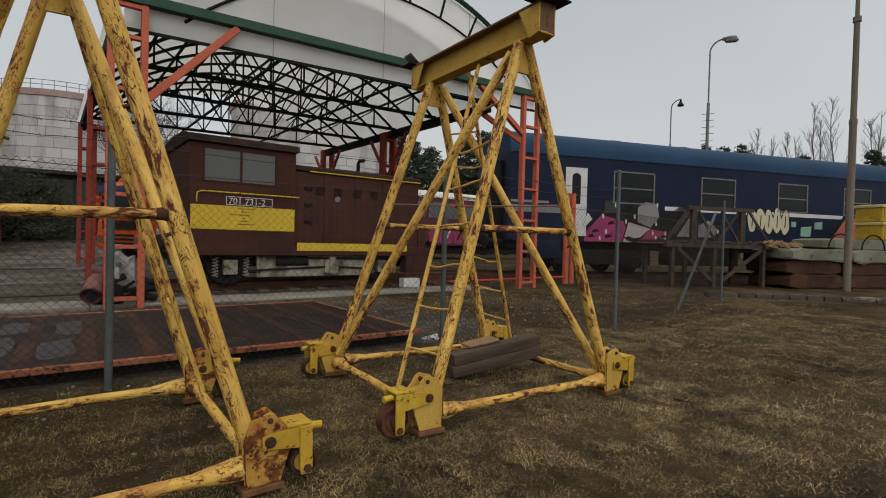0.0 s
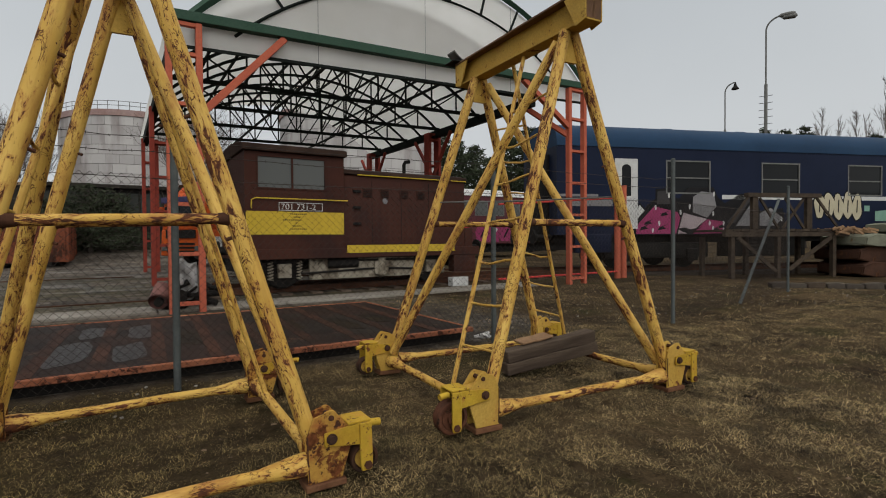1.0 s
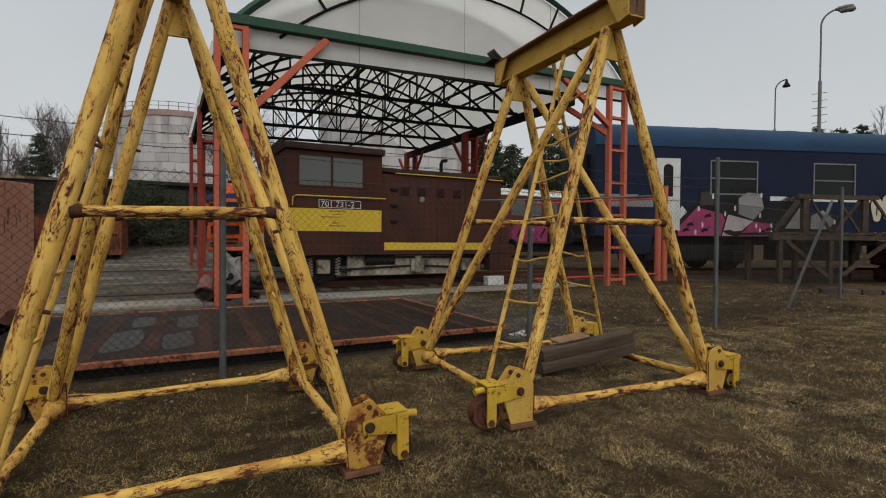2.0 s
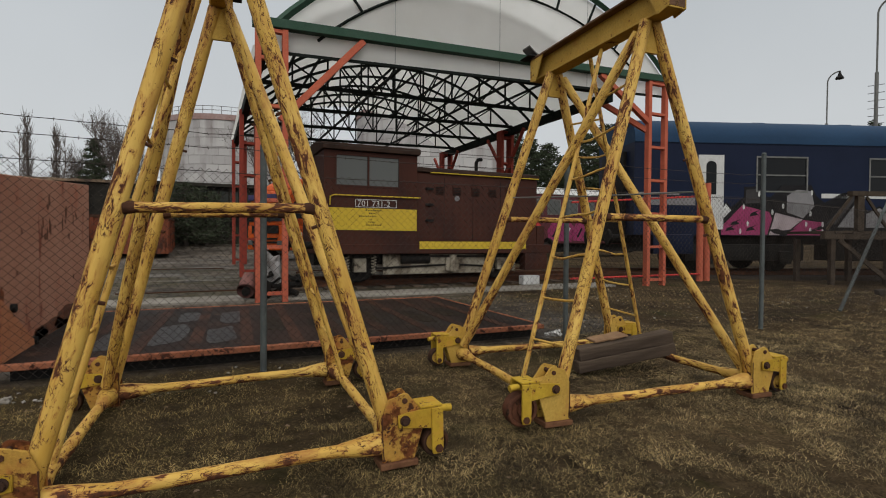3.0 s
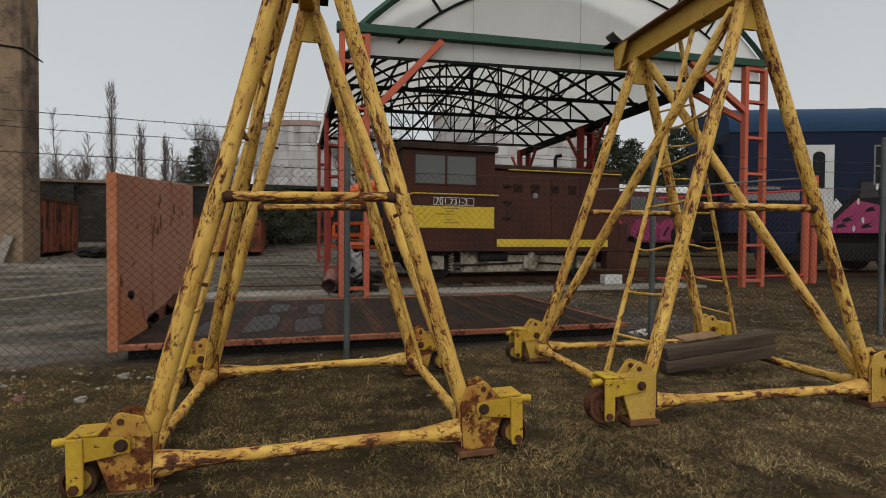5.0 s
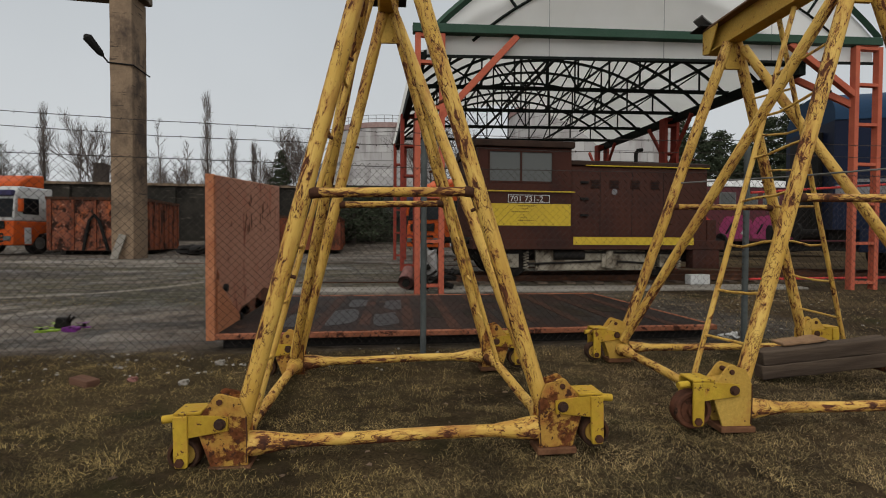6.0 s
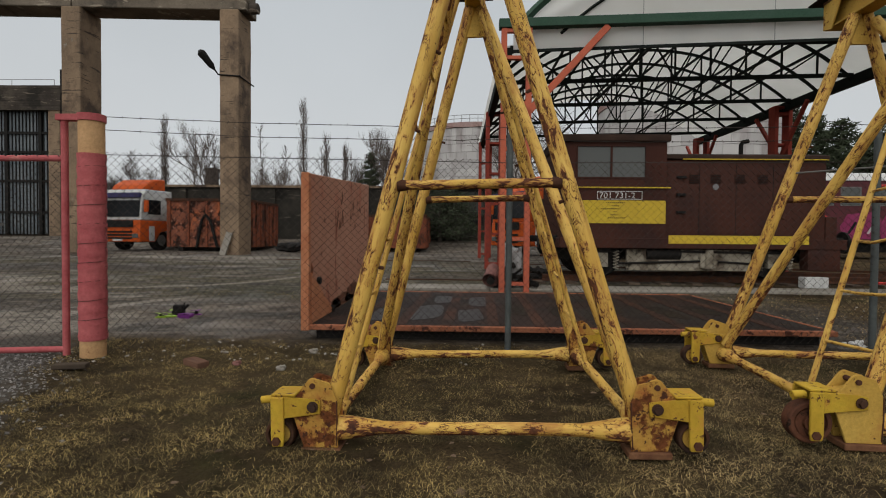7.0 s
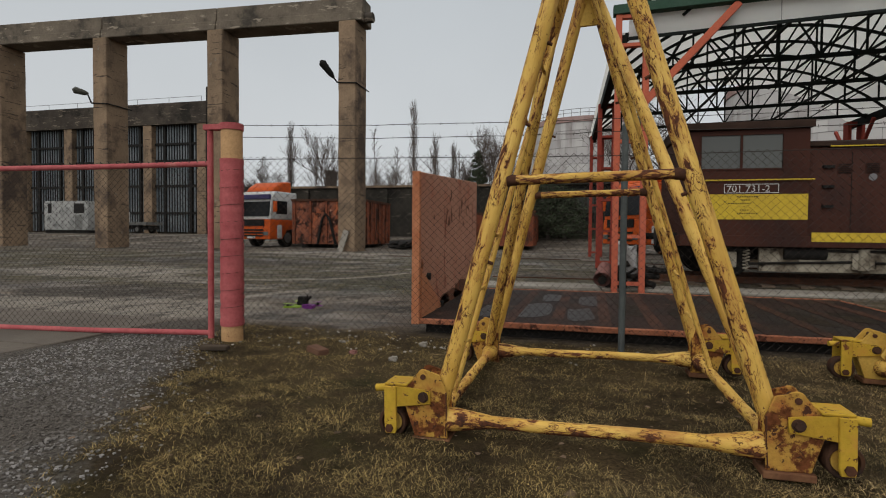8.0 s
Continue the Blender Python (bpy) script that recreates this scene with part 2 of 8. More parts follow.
YELLOW_BRIGHT = surface("bright_yellow_paint", (0.54, 0.36, 0.04), (0.43, 0.26, 0.03), 5, (0.4, 0.7), bump=0.2, spots=RUST, spot_scale=9, spot_at=0.61, sharp=0.03, vary=0.06, flakes=(0.09, 0.04, 0.018), flake_scale=30, flake_at=0.605, stains=(0.42, 0.22, 0.04), stain_at=0.54, stain_scale=6)
YELLOW_RUSTY = surface("rusty_yellow_steel", (0.50, 0.30, 0.06), (0.37, 0.17, 0.04), 6, (0.6, 0.9), bump=0.3, spots=(0.15, 0.052, 0.02), spot_scale=9, spot_at=0.475, sharp=0.06, flakes=(0.055, 0.024, 0.014), flake_scale=30, flake_at=0.59, stains=(0.30, 0.11, 0.032), stain_at=0.53, stain_scale=6)
RUSTY = surface("rusted_steel", (0.105, 0.046, 0.026), (0.055, 0.027, 0.018), 6, (0.75, 0.95), bump=0.4)
BEAM_TOP = surface("bare_rusted_flange", (0.20, 0.11, 0.06), (0.12, 0.07, 0.045), 6, (0.6, 0.9), bump=0.3)
RUBBER = surface("dark_wheel_steel", (0.035, 0.024, 0.02), (0.085, 0.040, 0.022), 9, (0.6, 0.9), bump=0.2)
BROWN = surface("brown_engine_paint", (0.066, 0.025, 0.017), (0.050, 0.020, 0.0145), 1.3, (0.45, 0.75), bump=0.06, fine=70, stains=(0.034, 0.016, 0.013), stain_at=0.53, stain_scale=1.2)
BROWN_ROOF = surface("dusty_brown_roof", (0.062, 0.037, 0.027), (0.038, 0.024, 0.019), 3, (0.7, 0.9), bump=0.1)
LOCO_YELLOW = surface("engine_yellow", (0.62, 0.44, 0.045), (0.55, 0.38, 0.045), 2, (0.5, 0.8), bump=0.08)
GREY_FRAME = surface("grimy_pale_frame", (0.36, 0.325, 0.255), (0.19, 0.16, 0.12), 3.5, (0.7, 0.95), bump=0.2, spots=(0.04, 0.032, 0.024), spot_scale=3.5, spot_at=0.56, stains=(0.09, 0.07, 0.05), stain_at=0.5, stain_scale=1.6)
BLACK = surface("grimy_black", (0.009, 0.0085, 0.008), (0.016, 0.0145, 0.0125), 5, (0.6, 0.9), bump=0.15, spec=0.14)
WINDOW = glass("dusty_window", (0.10, 0.105, 0.10), 0.22)
DARKGLASS = glass("dark_window", (0.008, 0.009, 0.010), 0.16)
CORAL = surface("coral_steel_paint", (0.52, 0.135, 0.075), (0.44, 0.11, 0.065), 2.5, (0.55, 0.8), bump=0.08, spots=(0.20, 0.07, 0.05), spot_scale=4, spot_at=0.66)
RED_PAINT = surface("dull_red_steel", (0.33, 0.06, 0.04), (0.26, 0.05, 0.035), 2.5, (0.6, 0.85), bump=0.1)
GREEN_BEAM = surface("dark_green_beam", (0.035, 0.075, 0.05), (0.045, 0.085, 0.06), 2.5, (0.5, 0.8), bump=0.08)
TRUSS = surface("dark_truss_steel", (0.009, 0.0125, 0.0105), (0.014, 0.018, 0.0155), 3, (0.6, 0.85), bump=0.05)
PINK = surface("faded_pink_wrap", (0.46, 0.125, 0.125), (0.37, 0.085, 0.09), 6, (0.6, 0.9), bump=0.35, stains=(0.44, 0.22, 0.18), stain_at=0.62, stain_scale=2.5)
POST_TAN = surface("tan_post_paint", (0.55, 0.34, 0.17), (0.46, 0.27, 0.13), 4, (0.6, 0.85), bump=0.1, spots=(0.22, 0.09, 0.05), spot_scale=6, spot_at=0.6)
GALV = surface("weathered_green_grey_post", (0.12, 0.135, 0.13), (0.09, 0.10, 0.10), 6, (0.5, 0.8), 0.2, bump=0.1)
WIRE = surface("rusty_wire", (0.06, 0.048, 0.042), (0.042, 0.035, 0.03), 8, (0.6, 0.9), 0.2, bump=0.0)
DECK = surface("wet_rusty_deck", (0.036, 0.020, 0.015), (0.012, 0.009, 0.0075), 1.4, (0.5, 0.9), bump=0.12, spec=0.10, stains=(0.022, 0.018, 0.015), stain_at=0.50, stain_scale=1.1, spots=(0.075, 0.034, 0.02), spot_scale=2.4, spot_at=0.58, sharp=0.1, spot_rough=0.6)
PUDDLE = surface("rainwater_film", (0.020, 0.017, 0.016), (0.014, 0.011, 0.010), 5, (0.38, 0.75), bump=0.12, fine=25, spec=0.3)
MUD_FILM = surface("dark_wet_dirt", (0.012, 0.010, 0.008), (0.030, 0.021, 0.012), 4, (0.5, 0.9), bump=0.08, fine=25)
DECK_RIB = surface("rusty_deck_rib", (0.070, 0.032, 0.021), (0.026, 0.015, 0.011), 2, (0.5, 0.85), bump=0.2)
DECK_EDGE = surface("rusty_orange_paint", (0.40, 0.155, 0.085), (0.25, 0.088, 0.045), 3, (0.6, 0.9), bump=0.2, spots=(0.085, 0.032, 0.02), spot_scale=7, spot_at=0.54, flakes=(0.05, 0.02, 0.014), flake_scale=18, flake_at=0.6)
PANEL = surface("salmon_panel_paint", (0.50, 0.255, 0.172), (0.43, 0.205, 0.135), 1.6, (0.6, 0.85), bump=0.1, spots=(0.10, 0.038, 0.023), spot_scale=7.0, spot_at=0.655, stains=(0.36, 0.13, 0.08), stain_at=0.57, stain_scale=1.5, flakes=(0.22, 0.075, 0.045), flake_scale=5, flake_at=0.6, along=(1, 1, 0.2))
STAIN = surface("dark_rust_stain", (0.20, 0.085, 0.05), (0.11, 0.048, 0.03), 5, (0.7, 0.9), bump=0.3, spots=(0.28, 0.085, 0.05), spot_scale=9, spot_at=0.6)
BLISTER = surface("orange_rust_blister", (0.26, 0.085, 0.035), (0.15, 0.055, 0.028), 9, (0.8, 0.95), bump=0.5)
PANEL_EDGE = surface("orange_edge_paint", (0.58, 0.25, 0.13), (0.46, 0.175, 0.085), 3, (0.6, 0.85), bump=0.15, spots=(0.11, 0.04, 0.022), spot_scale=9, spot_at=0.60, stains=(0.34, 0.11, 0.05), stain_at=0.58, stain_scale=4)
COACH_BLUE = surface("coach_blue", (0.012, 0.018, 0.042), (0.009, 0.014, 0.033), 0.9, (0.35, 0.6), bump=0.04)
COACH_ROOF = surface("faded_blue_roof", (0.020, 0.052, 0.105), (0.015, 0.038, 0.078), 0.7, (0.5, 0.75), bump=0.06, stains=(0.06, 0.085, 0.11), stain_at=0.62, stain_scale=0.8, streak=(0.4, 1, 1))
WHITE = surface("dirty_white_paint", (0.62, 0.62, 0.60), (0.50, 0.50, 0.48), 2, (0.5, 0.8), bump=0.06)
CONCRETE = surface("old_concrete", (0.285, 0.20, 0.13), (0.18, 0.13, 0.088), 0.9, (0.8, 0.95), bump=0.5, fine=14, stains=(0.075, 0.055, 0.042), stain_at=0.53, stain_scale=0.6, streak=(1, 1, 0.8), spots=(0.27, 0.235, 0.19), spot_scale=2.2, spot_at=0.63, flakes=(0.06, 0.046, 0.036), flake_scale=3.0, flake_at=0.60, along=(0.3, 0.3, 3.0))
CONCRETE_BEAM = surface("mossy_concrete_beam", (0.20, 0.165, 0.125), (0.105, 0.088, 0.07), 0.7, (0.8, 0.95), bump=0.4, fine=14, stains=(0.045, 0.04, 0.033), stain_at=0.53, stain_scale=0.7, flakes=(0.26, 0.22, 0.17), flake_scale=2.6, flake_at=0.60, along=(0.5, 0.5, 2.0))
CONCRETE_DARK = surface("dark_concrete", (0.095, 0.079, 0.063), (0.05, 0.042, 0.035), 0.6, (0.8, 0.95), bump=0.35, fine=14, stains=(0.028, 0.025, 0.021), stain_at=0.52, stain_scale=0.5, flakes=(0.17, 0.14, 0.11), flake_scale=2.2, flake_at=0.60, along=(0.5, 0.5, 2.5))
WALL_DARK = surface("sooty_wall", (0.046, 0.041, 0.033), (0.026, 0.024, 0.020), 0.7, (0.8, 0.95), bump=0.3, fine=14, stains=(0.016, 0.015, 0.013), stain_at=0.52, stain_scale=0.6, flakes=(0.09, 0.078, 0.062), flake_scale=2.5, flake_at=0.61, along=(0.5, 0.5, 2.5))
DRIVE = surface("worn_concrete_drive", (0.15, 0.128, 0.105), (0.095, 0.08, 0.066), 0.8, (0.6, 0.95), bump=0.25, fine=20, stains=(0.055, 0.046, 0.038), stain_at=0.54, stain_scale=0.6)
SLAB = surface("pale_concrete_slab", (0.31, 0.285, 0.245), (0.20, 0.18, 0.15), 1.2, (0.7, 0.95), bump=0.25, fine=25, stains=(0.15, 0.13, 0.11), stain_at=0.56)
TANK = surface("tank_block_wall", (0.30, 0.285, 0.275), (0.22, 0.205, 0.20), 0.15, (0.8, 0.95), bump=0.1, fine=6, stains=(0.30, 0.27, 0.25), stain_at=0.55, stain_scale=0.18, streak=(1, 1, 0.3))
WOOD = surface("weathered_timber", (0.135, 0.10, 0.072), (0.055, 0.040, 0.030), 5, (0.8, 0.95), bump=0.5, fine=30, streak=(0.12, 1, 1))
WOOD_LIGHT = surface("fresh_brown_board", (0.34, 0.215, 0.12), (0.25, 0.15, 0.085), 5, (0.7, 0.9), bump=0.3, fine=30)
WOOD_GREY = surface("grey_old_planks", (0.085, 0.064, 0.046), (0.045, 0.035, 0.027), 4, (0.8, 0.95), bump=0.4, fine=30)
ORANGE = surface("truck_orange", (0.60, 0.105, 0.02), (0.50, 0.085, 0.016), 2, (0.35, 0.6), bump=0.03)
RED = surface("truck_red", (0.42, 0.05, 0.02), (0.36, 0.045, 0.02), 2, (0.4, 0.6), bump=0.03)
CONTAINER = surface("rusty_red_container", (0.27, 0.085, 0.045), (0.17, 0.055, 0.03), 1.5, (0.7, 0.9), bump=0.2, spots=(0.07, 0.032, 0.022), spot_scale=1.7, spot_at=0.52, streak=(1, 1, 0.5))
BARK = surface("grey_bark", (0.085, 0.07, 0.06), (0.06, 0.05, 0.045), 8, (0.85, 0.95), bump=0.3)
# twig brown for distant trees, lightened to hold the haze in its colour
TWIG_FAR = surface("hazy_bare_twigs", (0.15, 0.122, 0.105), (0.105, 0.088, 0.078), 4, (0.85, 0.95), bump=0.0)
PEEL = surface("peeling_red_paint", (0.30, 0.11, 0.065), (0.17, 0.058, 0.036), 1.8, (0.7, 0.9), bump=0.6, spots=(0.045, 0.022, 0.016), spot_scale=1.9, spot_at=0.49, flakes=(0.44, 0.22, 0.15), flake_scale=6.5, flake_at=0.60, stains=(0.45, 0.13, 0.05), stain_at=0.52, stain_scale=1.2)
TWIG = surface("bare_twigs", (0.12, 0.098, 0.085), (0.085, 0.07, 0.062), 4, (0.85, 0.95), bump=0.0)
NEEDLE = surface("conifer_needles", (0.036, 0.046, 0.028), (0.062, 0.074, 0.043), 3, (0.8, 0.95), bump=0.0, vary=0.15)
MAST_STEEL = surface("weathered_mast", (0.21, 0.175, 0.14), (0.14, 0.115, 0.092), 4, (0.7, 0.9), bump=0.2, streak=True)
LAMP_GREY = surface("grey_lamp_steel", (0.20, 0.20, 0.19), (0.15, 0.15, 0.14), 5, (0.5, 0.7), 0.3, bump=0.03)
MAGENTA = surface("magenta_spray", (0.33, 0.055, 0.14), (0.27, 0.04, 0.11), 2, (0.5, 0.7), bump=0.02)
GREY_SPRAY = surface("grey_spray", (0.24, 0.23, 0.23), (0.19, 0.185, 0.19), 2, (0.5, 0.7), bump=0.02)
DARK_SPRAY = surface("dark_spray", (0.010, 0.0095, 0.010), (0.018, 0.017, 0.018), 2, (0.5, 0.7), bump=0.02)
CHARCOAL_SPRAY = surface("charcoal_spray", (0.055, 0.052, 0.052), (0.04, 0.038, 0.038), 2, (0.5, 0.8), bump=0.02)
PALE_SPRAY = surface("pale_pink_spray", (0.46, 0.38, 0.39), (0.36, 0.30, 0.31), 2, (0.5, 0.8), bump=0.02)
CREAM_SPRAY = surface("cream_spray", (0.55, 0.50, 0.36), (0.48, 0.43, 0.30), 2, (0.5, 0.7), bump=0.02)
GREEN_SPRAY = surface("mint_spray", (0.25, 0.42, 0.33), (0.20, 0.35, 0.28), 2, (0.5, 0.7), bump=0.02)
SALMON_SPRAY = surface("salmon_spray", (0.50, 0.16, 0.10), (0.42, 0.13, 0.09), 2, (0.5, 0.7), bump=0.02)
TARP = surface("white_canopy_fabric", (0.80, 0.80, 0.77), (0.74, 0.74, 0.71), 0.6, (0.6, 0.8), bump=0.03)

# ---- ground, yard, slabs ----
def ground_material():
    m = bpy.data.materials.new("ground_grass_dirt_gravel")
    m.use_nodes = True
    N, L = m.node_tree.nodes, m.node_tree.links
    b = N["Principled BSDF"]
    tc = N.new("ShaderNodeTexCoord")
    src = tc.outputs["Object"]
    sp = N.new("ShaderNodeSeparateXYZ")
    L.new(src, sp.inputs[0])

    def nz(s, d=6, r=0.6):
        n = N.new("ShaderNodeTexNoise")
        n.inputs["Scale"].default_value, n.inputs["Detail"].default_value, n.inputs["Roughness"].default_value = s, d, r
        L.new(src, n.inputs["Vector"])
        return n.outputs["Fac"]

    def rng(v, a, z):
        r = N.new("ShaderNodeMapRange")
        r.inputs["From Min"].default_value, r.inputs["From Max"].default_value = a, z
        L.new(v, r.inputs["Value"])
        return r.outputs[0]

    def mix(f, a, z):
        x = N.new("ShaderNodeMix")
        x.data_type = "RGBA"
        L.new(f, x.inputs["Factor"])
        for s, v in (("A", a), ("B", z)):
            if isinstance(v, tuple):
                x.inputs[s].default_value = (*v, 1)
            else:
                L.new(v, x.inputs[s])
        return x.outputs["Result"]

    def op(kind, a, z):
        x = N.new("ShaderNodeMath")
        x.operation = kind
        for i, v in enumerate((a, z)):
            if isinstance(v, (int, float)):
                x.inputs[i].default_value = v
            else:
                L.new(v, x.inputs[i])
        return x.outputs[0]

    fine, mid, broad = nz(60, 5, 0.75), nz(6, 6), nz(0.7, 5)
    earth = mix(rng(nz(9, 8, 0.7), 0.36, 0.64), (0.009, 0.0065, 0.0045), (0.055, 0.038, 0.022))
    straw = mix(rng(fine, 0.38, 0.62), (0.024, 0.017, 0.0095), (0.14, 0.097, 0.05))
    grass = mix(rng(broad, 0.40, 0.62), earth, straw)
    moss = mix(rng(nz(1.1, 5), 0.54, 0.68), grass, mix(rng(nz(25, 5, 0.7), 0.4, 0.6), (0.020, 0.019, 0.008), (0.052, 0.046, 0.018)))
    damp_side = rng(op("ADD", sp.outputs["X"], op("MULTIPLY", op("SUBTRACT", broad, 0.5), 5.0)), 3.2, 0.2)
    moss = mix(op("MULTIPLY", damp_side, 0.4), moss, mix(rng(nz(3.0, 6), 0.35, 0.65), (0.013, 0.011, 0.0065), (0.042, 0.032, 0.015)))
    # yard: worn asphalt with dirt, mossy stripes and damp pale patches
    asph = mix(rng(nz(0.5, 9, 0.72), 0.42, 0.58), (0.038, 0.029, 0.021), (0.145, 0.116, 0.088))
    asph = mix(rng(nz(0.9, 9, 0.72), 0.585, 0.65), asph, (0.165, 0.143, 0.118))
    asph = mix(rng(nz(3.2, 8, 0.75), 0.56, 0.66), asph, (0.024, 0.019, 0.014))
    asph = mix(rng(nz(1.4, 8, 0.7), 0.58, 0.66), asph, (0.030, 0.027, 0.012))
    mp = N.new("ShaderNodeMapping")
    mp.inputs["Scale"].default_value, mp.inputs["Rotation"].default_value = (0.16, 1.0, 1.0), (0, 0, 0.10)
    L.new(src, mp.inputs["Vector"])
    tracks = N.new("ShaderNodeTexNoise")
    tracks.inputs["Scale"].default_value, tracks.inputs["Detail"].default_value, tracks.inputs["Roughness"].default_value, tracks.inputs["Distortion"].default_value = 1.5, 9, 0.68, 0.5
    L.new(mp.outputs[0], tracks.inputs["Vector"])
    asph = mix(rng(tracks.outputs["Fac"], 0.53, 0.60), asph, (0.034, 0.028, 0.021))
    mp2 = N.new("ShaderNodeMapping")
    mp2.inputs["Scale"].default_value, mp2.inputs["Location"].default_value = (0.10, 1.6, 1.0), (7, 3, 0)
    L.new(src, mp2.inputs["Vector"])
    strips = N.new("ShaderNodeTexNoise")
    strips.inputs["Scale"].default_value, strips.inputs["Detail"].default_value = 0.9, 6
    L.new(mp2.outputs[0], strips.inputs["Vector"])
    near_track = op("MULTIPLY", rng(sp.outputs["Y"], 7.6, 8.6), rng(sp.outputs["Y"], 19.0, 15.0))
    asph = mix(op("MULTIPLY", near_track, rng(strips.outputs["Fac"], 0.42, 0.50)), asph, mix(rng(nz(4, 6), 0.4, 0.6), (0.038, 0.034, 0.014), (0.075, 0.060, 0.030)))
    asph = mix(rng(tracks.outputs["Fac"], 0.44, 0.38), asph, (0.165, 0.15, 0.13))
    # patches and tyre arcs worn into the yard
    rag = op("MULTIPLY", op("SUBTRACT", nz(1.3, 9, 0.72), 0.5), 1.9)

    def span(cx, cy, rx, ry):
        mv = N.new("ShaderNodeVectorMath")
        mv.operation = "SUBTRACT"
        L.new(src, mv.inputs[0])
        mv.inputs[1].default_value = (cx, cy, 0)
        dv = N.new("ShaderNodeVectorMath")
        dv.operation = "MULTIPLY"
        L.new(mv.outputs[0], dv.inputs[0])
        dv.inputs[1].default_value = (1 / rx, 1 / ry, 0)
        ln = N.new("ShaderNodeVectorMath")
        ln.operation = "LENGTH"
        L.new(dv.outputs[0], ln.inputs[0])
        return ln.outputs["Value"]

    def arc(p, q, s):
        ax, ay, bx, by, cx, cy = *p, *q, *s
        d = 2 * (ax * (by - cy) + bx * (cy - ay) + cx * (ay - by))
        ux = ((ax * ax + ay * ay) * (by - cy) + (bx * bx + by * by) * (cy - ay) + (cx * cx + cy * cy) * (ay - by)) / d
        uy = ((ax * ax + ay * ay) * (cx - bx) + (bx * bx + by * by) * (ax - cx) + (cx * cx + cy * cy) * (bx - ax)) / d
        return ux, uy, math.hypot(ax - ux, ay - uy)

    wet_pale = mix(rng(nz(14, 8, 0.75), 0.36, 0.64), (0.13, 0.112, 0.09), (0.30, 0.265, 0.22))
    mud = mix(rng(nz(7, 8, 0.75), 0.36, 0.64), (0.018, 0.014, 0.010), (0.050, 0.040, 0.030))
    mossy = mix(rng(nz(16, 8, 0.75), 0.38, 0.62), (0.016, 0.015, 0.007), (0.058, 0.050, 0.022))
    for cx, cy, rx, ry, tone, share in ((-10.8, 10.2, 2.6, 1.3, wet_pale, 0.8), (-6.6, 5.6, 3.0, 1.2, wet_pale, 0.75), (-7.7, 7.0, 1.6, 0.75, mud, 0.9), (-7.8, 9.0, 1.3, 0.5, wet_pale, 0.7), (-10.5, 13.6, 4.5, 1.1, mud, 0.9), (-3.8, 9.2, 1.4, 1.2, mossy, 0.95), (-2.75, 5.75, 0.40, 0.22, wet_pale, 0.45), (-5.4, 8.25, 0.25, 0.3, wet_pale, 0.9), (-7.5, 17.5, 5.0, 1.0, wet_pale, 0.7)):
        asph = mix(op("MULTIPLY", rng(op("ADD", span(cx, cy, rx, ry), rag), 1.1, 0.8), share), asph, tone)
    for pts, half, tone, share in ((((-4.66, 5.04), (-4.95, 6.76), (-4.44, 8.2)), 0.16, wet_pale, 0.85), (((-13.67, 10.06), (-11.75, 11.97), (-8.84, 11.46)), 0.10, mud, 0.9), (((-7.02, 10.38), (-5.44, 10.82), (-3.93, 13.09)), 0.09, mud, 0.85), (((-6.6, 9.4), (-5.0, 9.9), (-3.6, 12.2)), 0.12, wet_pale, 0.7)):
        ux, uy, rad = arc(*pts)
        off = op("ABSOLUTE", op("SUBTRACT", span(ux, uy, 1.0, 1.0), rad), 0.0)
        mx_, my_ = pts[1]
        reach = math.hypot(pts[0][0] - pts[2][0], pts[0][1] - pts[2][1]) * 0.62
        on = op("MULTIPLY", rng(op("ADD", off, op("MULTIPLY", rag, 0.09)), half * 1.2, half * 0.7), rng(span(mx_, my_, reach, reach), 1.1, 0.8))
        asph = mix(op("MULTIPLY", on, share), asph, tone)
    asph = mix(op("MULTIPLY", rng(nz(1.7, 12, 0.8), 0.50, 0.57), 0.85), asph, (0.020, 0.016, 0.0115))
    asph = mix(op("MULTIPLY", rng(nz(5.0, 9, 0.8), 0.53, 0.60), 0.7), asph, (0.15, 0.13, 0.105))
    asph = mix(op("MULTIPLY", rng(nz(16.0, 6, 0.8), 0.54, 0.62), 0.75), asph, (0.020, 0.017, 0.013))
    grit = rng(nz(48, 4, 0.8), 0.60, 0.68)
    asph = mix(op("MULTIPLY", grit, 0.5), asph, (0.17, 0.155, 0.135))
    gravel = mix(rng(nz(38, 3, 0.8), 0.35, 0.65), (0.032, 0.027, 0.023), (0.12, 0.108, 0.094))
    # how far into the yard: past the fence line, blurred
    edge = op("ADD", sp.outputs["Y"], op("MULTIPLY", op("SUBTRACT", nz(0.9, 6), 0.5), 1.6))
    yard = rng(edge, 4.75, 5.25)
    left = rng(op("ADD", sp.outputs["X"], op("MULTIPLY", op("SUBTRACT", nz(0.8, 5), 0.5), 1.5)), 5.6, 5.0)
    yard = op("MULTIPLY", yard, left)
    # gravel by the gate
    gx = rng(op("ADD", op("ADD", sp.outputs["X"], op("MULTIPLY", sp.outputs["Y"], 0.52)), op("MULTIPLY", op("SUBTRACT", mid, 0.5), 0.9)), -1.05, -1.4)
    col = mix(op("MULTIPLY", gx, rng(sp.outputs["Y"], 9.0, 6.0)), moss, gravel)
    col = mix(yard, col, asph)
    # far land: dull grass
    far = rng(sp.outputs["Y"], 34.0, 42.0)
    col = mix(far, col, moss)
    L.new(col, b.inputs["Base Color"])
    damp = mix(yard, (0.92, 0.92, 0.92), mix(rng(nz(0.45, 5), 0.50, 0.64), (0.85, 0.85, 0.85), (0.38, 0.38, 0.38)))
